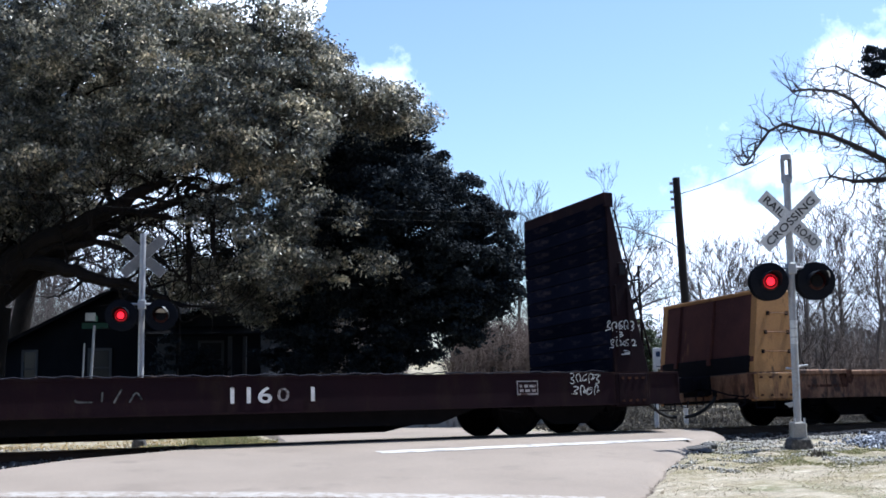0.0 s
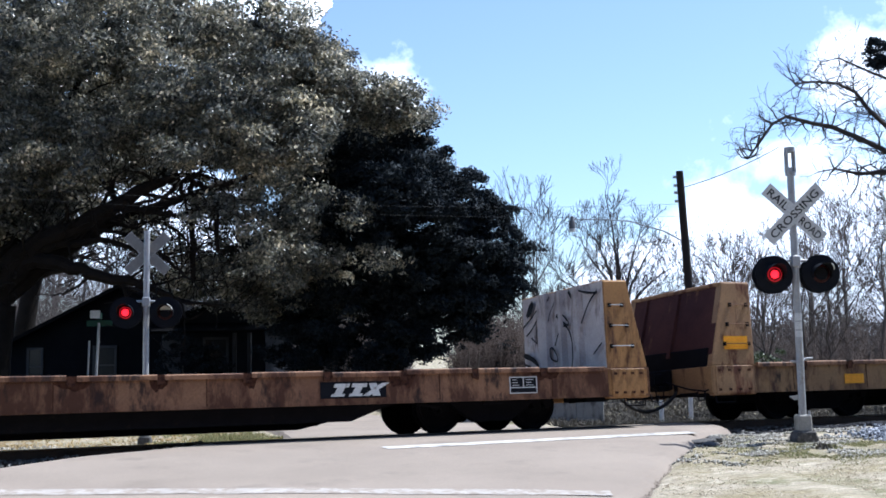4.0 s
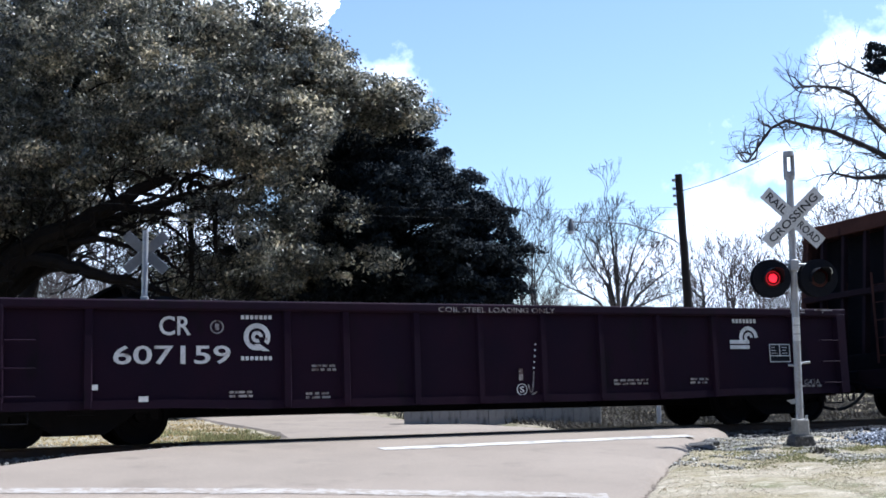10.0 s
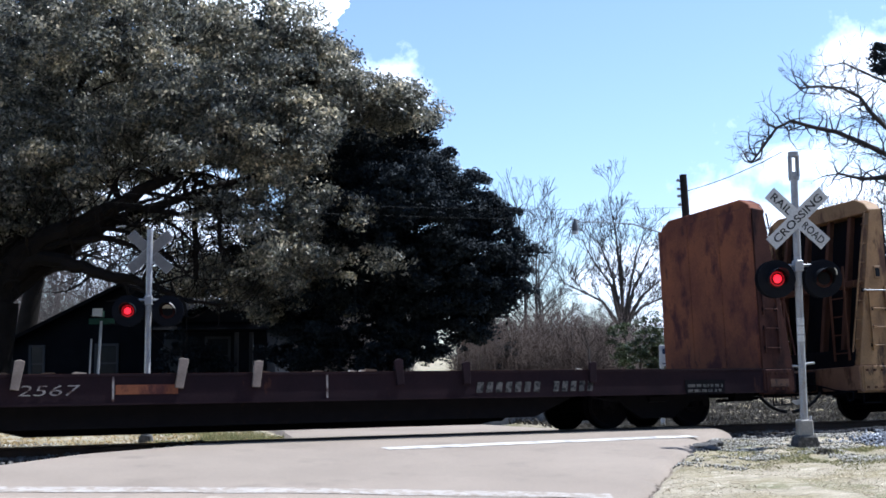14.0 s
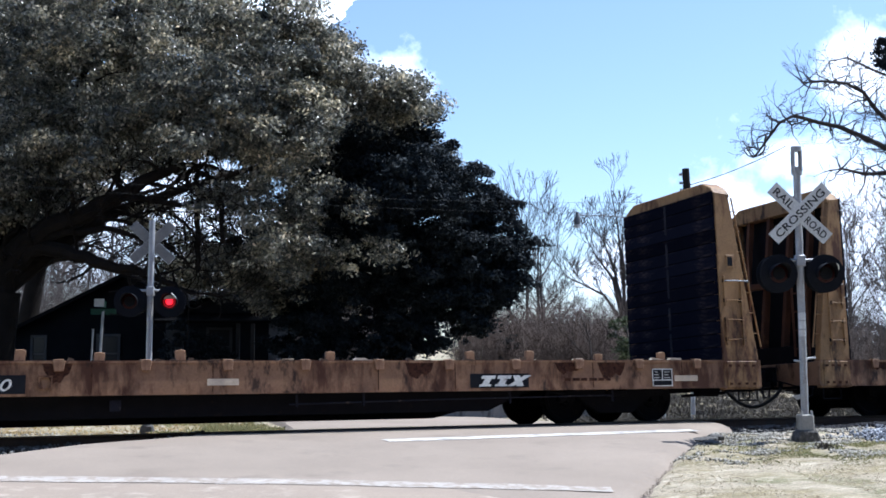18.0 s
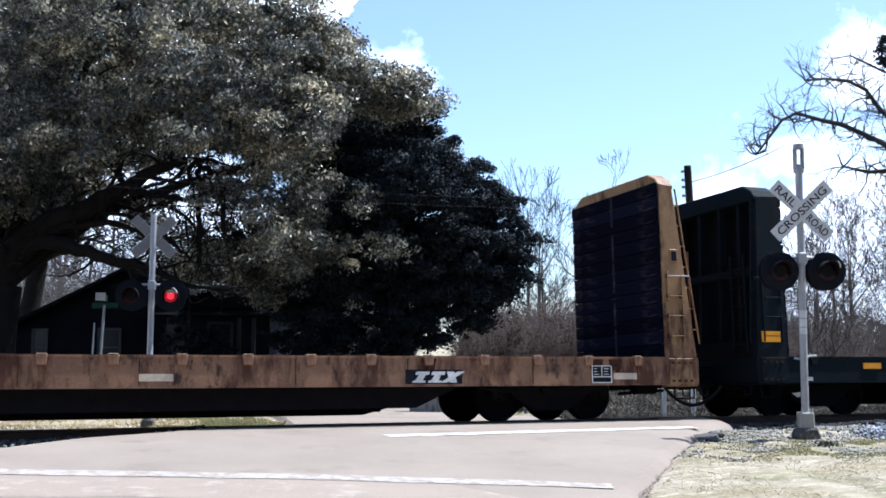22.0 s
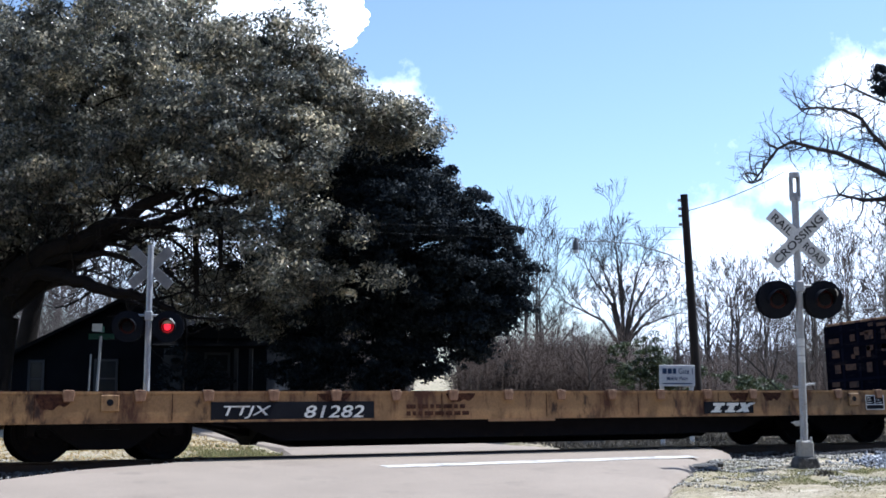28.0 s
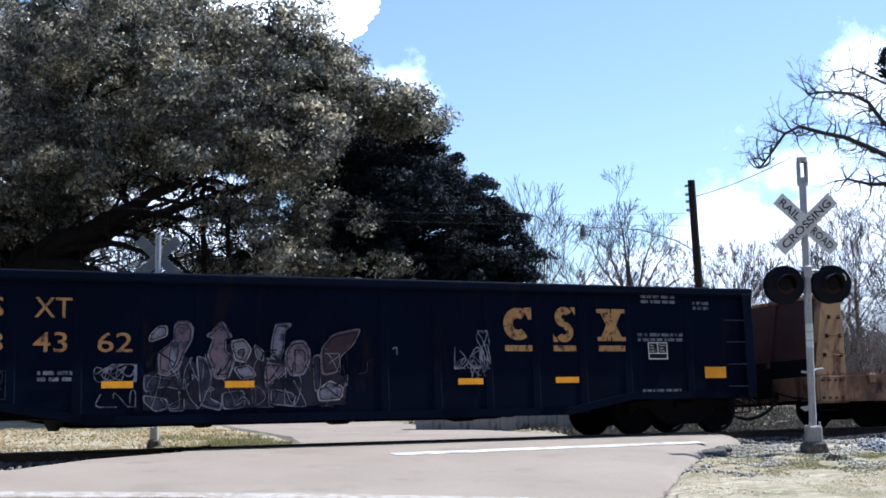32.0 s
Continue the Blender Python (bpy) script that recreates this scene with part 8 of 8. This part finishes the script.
# bushes by the house and by the pole
for lab, blobs, seed in (("round dark shrub in front of the house", [(-9.25, 42, 1.05, 1.0, 0.9, 1.25), (-8.5, 42, 0.7, 0.85, 0.9, 0.95)], 31), ("dark leafy bush behind the road", [(-4.9, 44, 1.0, 1.4, 1.2, 1.1)], 32), ("thin dark saplings with sparse leaves", [(1.3, 52, 1.5, 0.7, 0.7, 1.3, 0.35), (2.6, 53, 1.2, 0.9, 0.7, 1.1, 0.35)], 30),
                         ("glossy green bush beside the utility pole", [(7.35, 43, 1.65, 1.3, 1.0, 1.2), (8.6, 43, 1.0, 1.2, 1.0, 0.9)], 33), ("low green thicket beside the utility pole", [(10.4, 43, 0.75, 1.5, 1.1, 0.7), (12.3, 43, 0.6, 1.2, 1.0, 0.6)], 34)):
    b = thing("shrub", lab, "shrub")
    leaves("foliage", blobs, 60, 0.06, LEAF_BUSH if seed > 32 else LEAF_DARK, b, seed, 0.26, 70, 0.3, -0.3)
    r, a, z = blobs[0][:3]
    part("stem", Shape().tube([site(r, a, -0.45), site(r, a, z)], [0.06, 0.03], 6), BARK, b)
    part("stem", Shape().tube([site(r + 0.2, a, -0.45), site(r + 0.5, a, z)], [0.05, 0.02], 6), BARK, b)

# bare tree on the right that reaches over the crossing mast
rt = thing("bare_tree", "bare pecan tree with dark crooked limbs reaching out", "tree")
rb = site(13.6, 31, -0.4)
rng = random.Random(8)
part("trunk", Shape().tube([rb, site(13.4, 31, 3.0), site(13.2, 31, 6.0), site(13.0, 31, 9.5), site(12.9, 31, 12.5)], [0.42, 0.34, 0.26, 0.17, 0.06], 12), BARK_TREE, rt, smooth=True)
for root, via, r in ((site(13.2, 31, 6.0), [site(12.6, 31, 6.35), site(12.0, 31, 6.7), site(11.4, 31, 7.0), site(10.7, 31, 7.3), site(10.2, 31, 7.4), site(9.5, 31, 7.6), site(9.1, 31, 7.4), site(8.7, 31, 6.85), site(8.4, 31, 6.45)], 0.13),
                     (site(13.1, 31, 6.6), [site(12.5, 31, 7.0), site(12.05, 31, 7.45), site(11.7, 31, 7.8), site(11.4, 31, 8.25), site(10.9, 31, 8.5), site(10.3, 31, 8.55), site(9.75, 31, 8.5)], 0.12),
                     (site(13.3, 31, 5.7), [site(12.6, 31, 6.1), site(12.0, 31, 6.05), site(11.4, 31, 6.0), site(10.75, 31, 6.15)], 0.15),
                     (site(13.2, 31, 4.9), [site(12.4, 30.6, 5.0), site(11.8, 30.4, 5.2)], 0.07), (site(13.1, 31, 8.0), [site(12.3, 31, 8.6), site(11.6, 31, 8.9), site(11.0, 31, 9.2), site(10.5, 31, 9.1)], 0.07),
                     (site(13.1, 31, 3.8), [site(12.4, 30.6, 4.2), site(11.9, 30.4, 4.6)], 0.05), (site(13.2, 31, 8.0), [site(14.2, 31, 9.0), site(15.5, 31, 9.6)], 0.12)):
    RL, RT = Shape(), Shape()
    pts = [root] + via
    RL.tube(pts, [0.7 * r * (1 - 0.7 * k / (len(pts) - 1)) for k in range(len(pts))], 7)
    for k in range(2 * len(pts) - 1):
        p = pts[k // 2].lerp(pts[min(len(pts) - 1, k // 2 + 1)], 0.5 * (k % 2))
        for _ in range(4 if k > 1 else 1):
            d = (RIGHT * rng.gauss(-0.35, 0.8) + AHEAD * rng.gauss(0, 0.5) + Vector((0, 0, rng.gauss(0.15, 0.65)))).normalized()
            limb(RT, p, d, rng.uniform(0.25, 0.6), r * 0.18, 2, rng, 0.1, 0.65, 0.0045, 0.45, 4, 3)
    twigs_on(part("limb", RL.mesh("limb", tidy=False), BARK_TREE, rt), RT, BARK_TREE)
leaves("mistletoe", [(12.1, 31, 9.35, 0.38, 0.35, 0.6)], 320, 0.05, LEAF_DARK, rt, 41, 0.2, 60, 0.2, -0.4)["kind"] = "stuff"

# broad bare tree whose stems fan out from low down
for r, h, k in ((4.4, 10.9, 1), (5.1, 9.9, 2)):
    bare_tree("tall thin bare winter tree beside the evergreen", site(r, 60, -0.5), h, 0.10, 4, 600 + k, BARK_TREE, (0.15 * k - 0.3, 0.0), 3, 0.30, 0.010, "bare woods behind the crossing")
fan = thing("bare_tree", "broad bare winter tree with dark stems fanning out low", "tree", "bare woods behind the crossing")
rng = random.Random(5)
fan_fork = site(10.4, 66, 2.6)
part("trunk", Shape().tube([site(10.5, 66, -0.5), site(10.45, 66, 1.2), fan_fork], [0.34, 0.27, 0.25], 10), BARK_TREE, fan, smooth=True)
for side_r, top_z, deep in ((-3.4, 5.6, 0.8), (-2.4, 7.6, -0.6), (-1.5, 8.8, 0.9), (-0.9, 10.2, -0.4), (0.1, 8.4, 0.6), (1.0, 8.2, -0.8), (2.0, 7.4, 0.5), (3.0, 6.2, -0.5), (3.5, 4.9, 0.7)):
    FS, FT = Shape(), Shape()
    tip = site(10.4 + side_r, 66 + deep * 2, top_z)
    mid = fan_fork.lerp(tip, 0.45) + Vector((0, 0, 0.45)) - RIGHT * 0.12 * side_r
    knee = fan_fork.lerp(mid, 0.5) + Vector((rng.gauss(0, 0.08), 0, 0.1))
    stem = [fan_fork, knee, mid, mid.lerp(tip, 0.5) + Vector((rng.gauss(0, 0.12), rng.gauss(0, 0.12), 0.1)), tip]
    FS.tube(stem, [0.13, 0.105, 0.075, 0.045, 0.02], 7)
    for k in range(14):
        f = 0.9 + 3.1 * k / 13
        j = min(3, int(f))
        p = stem[j].lerp(stem[j + 1], f - j)
        d = ((tip - fan_fork).normalized() + Vector((rng.gauss(0, 0.55), rng.gauss(0, 0.55), rng.gauss(0.15, 0.35)))).normalized()
        limb(FT, p, d, rng.uniform(0.65, 1.1), 0.036 - 0.005 * j, 3, rng, 0.16, 0.45, 0.009, 0.24, 4, 3)
    twigs_on(part("stem", FS.mesh("stem", tidy=False), BARK_TREE, fan), FT, BARK_TREE)

# bare winter woods behind
rng = random.Random(14)
for k, (r, a, h) in enumerate(((5.2, 66, 10.6), (4.1, 68, 7.8), (14.8, 72, 6.6), (7.2, 74, 6.4), (3.2, 66, 6.5), (16.6, 70, 6.3), (6.2, 72, 6.8))):
    bare_tree("tall bare winter tree with fine twigs", site(r, a, -0.5), h, 0.13, 4, 100 + k, BARK_TREE, (rng.gauss(0, .4), rng.gauss(0, .4)), 3, 0.36, 0.010, "bare woods behind the crossing")
for k in range(24):
    r, a = 16.5 + 1.0 * k + rng.uniform(-0.8, 0.8), rng.uniform(62, 84)
    bare_tree("slender bare winter tree with fine twigs", site(r, a, -0.5), rng.uniform(8.0, 10.5) + min(2.5, 0.25 * k), 0.12, 4, 200 + k, BARK_TREE if k % 2 else BARK, (rng.gauss(0, .3), rng.gauss(0, .3)), 3, 0.36, 0.012, "bare woods behind the crossing")
for k in range(16):
    r, a = 3.0 + 1.1 * k + rng.uniform(-0.5, 0.5), rng.uniform(50, 60)
    bare_tree("small bare sapling in the brush", site(r, a, -0.5), rng.uniform(3.2, 5.2), 0.06, 3, 400 + k, BARK_TREE, (rng.gauss(0, .3), rng.gauss(0, .3)), 3, 0.5, 0.008, "bare woods behind the crossing")
for k in range(14):
    r, a = 20.5 + 1.6 * k + rng.uniform(-0.8, 0.8), rng.uniform(64, 88)
    bare_tree("slender bare winter tree with fine twigs", site(r, a, -0.5), rng.uniform(6.5, 10.0), 0.13, 4, 500 + k, BARK_TREE, (rng.gauss(0, .3), rng.gauss(0, .3)), 3, 0.42, 0.012, "bare woods behind the crossing")
for k in range(18):
    r, a = -33 + 1.6 * k + rng.uniform(-0.8, 0.8), rng.uniform(62, 80)
    bare_tree("bare winter tree behind the house", site(r, a, -0.5), rng.uniform(9, 13), 0.17, 4, 300 + k, BARK_TREE, (rng.gauss(0, .3), rng.gauss(0, .3)), 3, 0.45, 0.018, "bare woods behind the house")


def thicket(name, count, where, hmin, hmax, material, label, seed, fan=0.25, thick=1.0):
    """Brush: many thin bent stems with side twigs."""
    rng = np.random.default_rng(seed)
    vs, fs, nn = [], [], 0
    for i in range(count):
        r, a = where(rng)
        h = rng.uniform(hmin, hmax)
        p = np.array(site(r, a, -0.45))
        d = np.array([rng.normal(0, fan), rng.normal(0, fan), 1.0])
        w = (0.014 + 0.008 * rng.random()) * thick
        stems = [(p, d, h, w)]
        for _ in range(7):
            f = rng.uniform(0.25, 0.95)
            stems.append((p + d * h * f, d * 0.5 + rng.normal(0, 0.5, 3), h * rng.uniform(0.15, 0.4), w * 0.55))
        for q, e, ln, ww in stems:
            e = e / np.linalg.norm(e)
            side = np.cross(e, rng.normal(size=3))
            side = side / np.linalg.norm(side)
            oth = np.cross(e, side)
            t = q + e * ln
            vs += [q + side * ww, q - side * ww * 0.5 + oth * ww, q - side * ww * 0.5 - oth * ww, t]
            fs += [(nn, nn + 1, nn + 3), (nn + 1, nn + 2, nn + 3), (nn + 2, nn, nn + 3)]
            nn += 4
    me = fast_mesh(name, np.array(vs), np.array(fs))
    tagged(part(name, me, material), label, "brush", kind="stuff")


thicket("brush", 2700, lambda g: (g.uniform(0.9, 8.6), g.uniform(52, 60)), 1.4, 4.0, BARK_RED, "tangled brown winter brush", 51)
thicket("brush", 2600, lambda g: (g.uniform(6.0, 44), g.uniform(58, 80)), 1.5, 3.8, BARK_RED, "reddish-brown winter undergrowth along the woods", 52)
thicket("brush", 5200, lambda g: (g.uniform(-36, -2), g.uniform(62, 80)), 3.5, 8.0, BARK_PALE, "grey winter undergrowth behind the house", 53)

thicket("brush", 2200, lambda g: (g.uniform(19.5, 50), g.uniform(62, 86)), 3.0, 7.0, BARK_TREE, "tall dark winter saplings in the woods", 55, 0.2)
def far_line(g):
    while True:
        r, a = g.uniform(-45, 90), g.uniform(92, 125)
        if not -0.028 < r / a < 0.022:
            return r, a


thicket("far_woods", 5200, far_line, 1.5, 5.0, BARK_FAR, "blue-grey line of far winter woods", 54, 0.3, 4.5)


def grass(name, count, where, hmin, hmax, material, label, seed, lean=0.45, wide=1.0):
    rng = np.random.default_rng(seed)
    p = np.array([where(rng) for _ in range(count)])
    z = np.array([soil(x, y) for x, y in p]) - 0.005
    base = np.column_stack([p, z])
    ang = rng.uniform(0, 6.28, count)
    h = rng.uniform(hmin, hmax, count)
    w = np.column_stack([np.cos(ang), np.sin(ang), np.zeros(count)]) * rng.uniform(0.006, 0.014, (count, 1)) * wide
    tip = base + np.column_stack([rng.normal(0, lean, count) * h, rng.normal(0, lean, count) * h, h])
    v = np.stack([base - w, base + w, tip], 1).reshape(-1, 3)
    tagged(part(name, fast_mesh(name, v, np.arange(3 * count).reshape(-1, 3)), material), label, "grass", kind="stuff")


STRAW = leaf_mat("dry straw blades", (0.36, 0.30, 0.22), (0.5, 0.43, 0.33), (0.26, 0.22, 0.14), 0.3, 0.8)
WEED = leaf_mat("grey winter weeds", (0.045, 0.041, 0.034), (0.065, 0.058, 0.049), (0.085, 0.076, 0.064), 0.1, 0.8)
LAWN = leaf_mat("sunlit green lawn blades", (0.12, 0.125, 0.055), (0.19, 0.185, 0.085), (0.30, 0.26, 0.14), 0.35, 0.7)
LAWN_DRY = leaf_mat("straw-coloured lawn blades", (0.32, 0.235, 0.115), (0.48, 0.365, 0.19), (0.20, 0.15, 0.07), 0.35, 0.8)
BLADE = leaf_mat("green grass blades", (0.07, 0.09, 0.03), (0.12, 0.14, 0.05), (0.24, 0.2, 0.1), 0.3, 0.7)


def verge(g):
    while True:
        x, y = g.uniform(6.5, 19), g.uniform(-10.5, -2.6)
        if x > road_span(max(-9.9, y))[1] + 0.25 and noise.noise((x * 0.9, y * 0.9, 1)) > -0.1:
            return x, y


def far_verge(g):
    x, y = g.uniform(-8, 6.6), g.uniform(2.4, 12)
    return min(x, road_span(y)[0] - 0.2 - abs(g.normal(0, 0.5))) if x > 4 else x, y


grass("grass", 22000, verge, 0.008, 0.024, STRAW, "short dry grass litter on the near verge", 61, 2.4, 1.3)


def by_mast(g):
    while True:
        x, y = 12.9 + g.normal(0, 1.3), -5.5 + g.normal(0, 0.55)
        if x > road_span(y)[1] + 0.3 and noise.noise((x * 1.7, y * 1.7, 5)) > -0.02:
            return x, y


grass("grass", 10000, by_mast, 0.012, 0.04, LAWN, "thin green grass round the crossing mast", 69, 1.2)


def weeds(g):
    while True:
        x, y = g.uniform(8, 34), 2.2 + 20 * g.random() ** 1.4
        if x > road_span(y)[1] + 0.3:
            return x, y


grass("weeds", 90000, weeds, 0.02, 0.18, WEED, "grey-brown weeds beyond the track", 67, 1.0, 2.0)
grass("grass", 16000, far_verge, 0.02, 0.07, LAWN_DRY, "short dry grass on the far verge", 63, 0.9, 2.2)


def far_green(g):
    while True:
        x, y = far_verge(g)
        if y < 7 and noise.noise((x * 0.7, y * 0.7, 4)) > 0.6 - 0.9 * smooth01(3.0, 5.0, x):
            return x, y


grass("grass", 2300, far_green, 0.03, 0.10, LAWN, "short green grass on the far verge", 64, 0.7, 2.2)


# dark scatter that stands for the oak's shade on the ground
def under_oak(g):
    while True:
        r, a = g.uniform(-26, -1.0), g.uniform(30.5, 50)
        p = site(r, a)
        if p.x < road_span(min(39, p.y))[0] - 0.4 and noise.noise((p.x * 0.4, p.y * 0.4, 8)) > -0.5 + 0.9 * max(0, 33 - a) / 2.5:
            return p.x, p.y


grass("leaf_litter", 60000, under_oak, 0.01, 0.05, SHADE_LITTER, "dark fallen leaves laid as the oak's shade on the ground", 68, 2.5, 5.5)
clump = lambda g: (12.05 + g.normal(0, 0.07), -5.3 + g.normal(0, 0.06))
grass("grass_tuft", 120, clump, 0.04, 0.11, WEED, "tuft of grass near the crossing mast", 65)
clump = lambda g: (5.3 + g.normal(0, 0.4), 4.3 + g.normal(0, 0.35))
grass("grass_tuft", 900, clump, 0.06, 0.16, LAWN, "tuft of grass beside the far road edge", 66)


# deck boards of the flat cars
for car, x0, w, n, deck, material in DECKS:
    board = Shape().box(0.006, w - 0.006, -HALF + 0.02, HALF - 0.03, deck - 0.05, deck + 0.004).mesh("deck_board")
    for k in range(n):
        part("deck_board", board, material, car, at=(x0 + w * k, random.uniform(-0.012, 0.004), random.uniform(-0.006, 0.008)))


# ---- what moves ----
def run_at(t):
    return float(np.interp(t, [r[0] for r in RUN], [r[1] for r in RUN]))


def motions():
    # the train rolls to the left
    for car, c in CARS:
        walk(car, [(t, pose(c + s, 0, 0) @ BED) for t, s in RUN])
    # wheels turn with the distance run, while they are near the crossing
    centre = dict(CARS)
    for ws, x in WHEELS:
        c = centre[ws.parent]
        near = [k for k in range(0, 321) if -6 < c + x + run_at(k / 10) < 26]
        rows = []
        for k in near:
            a = math.degrees(run_at(k / 10) / WHEEL_R)
            rows.append((k / 10, pose(x, 0, WHEEL_R, 0, a, 0)))
        if not rows:
            rows = [(0, pose(x, 0, WHEEL_R))]
        if rows[0][0] > 0:
            rows.insert(0, (0, rows[0][1]))
        if rows[-1][0] < 32:
            rows.append((32, rows[-1][1]))
        walk(ws, rows)
    # the cloud drifts with the wind
    home = site(0, 800, 0)
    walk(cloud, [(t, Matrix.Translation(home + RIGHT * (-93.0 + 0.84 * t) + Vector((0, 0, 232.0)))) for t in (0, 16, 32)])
    # the flashing lamps take turns: each bulb comes forward to its lens and goes back
    period, first = 1.4405, 1.25
    for bulb, x, y, z, d, phase in BULBS:
        lit, dark = pose(x, y + d * 0.03, z), pose(x, y - d * 0.06, z)
        rows, was = [], None
        for k in range(0, 961):
            t = k / 30
            on = abs(((t - first - phase * period / 2 + period / 2) % period) - period / 2) < period / 4
            if on != was:
                if was is not None:
                    rows.append(((k - 1) / 30, lit if was else dark))
                rows.append((t, lit if on else dark))
                was = on
        rows.append((32, lit if was else dark))
        seen, out = set(), []
        for t, m in rows:
            if frame(t) not in seen:
                seen.add(frame(t))
                out.append((t, m))
        walk(bulb, out)


motions()
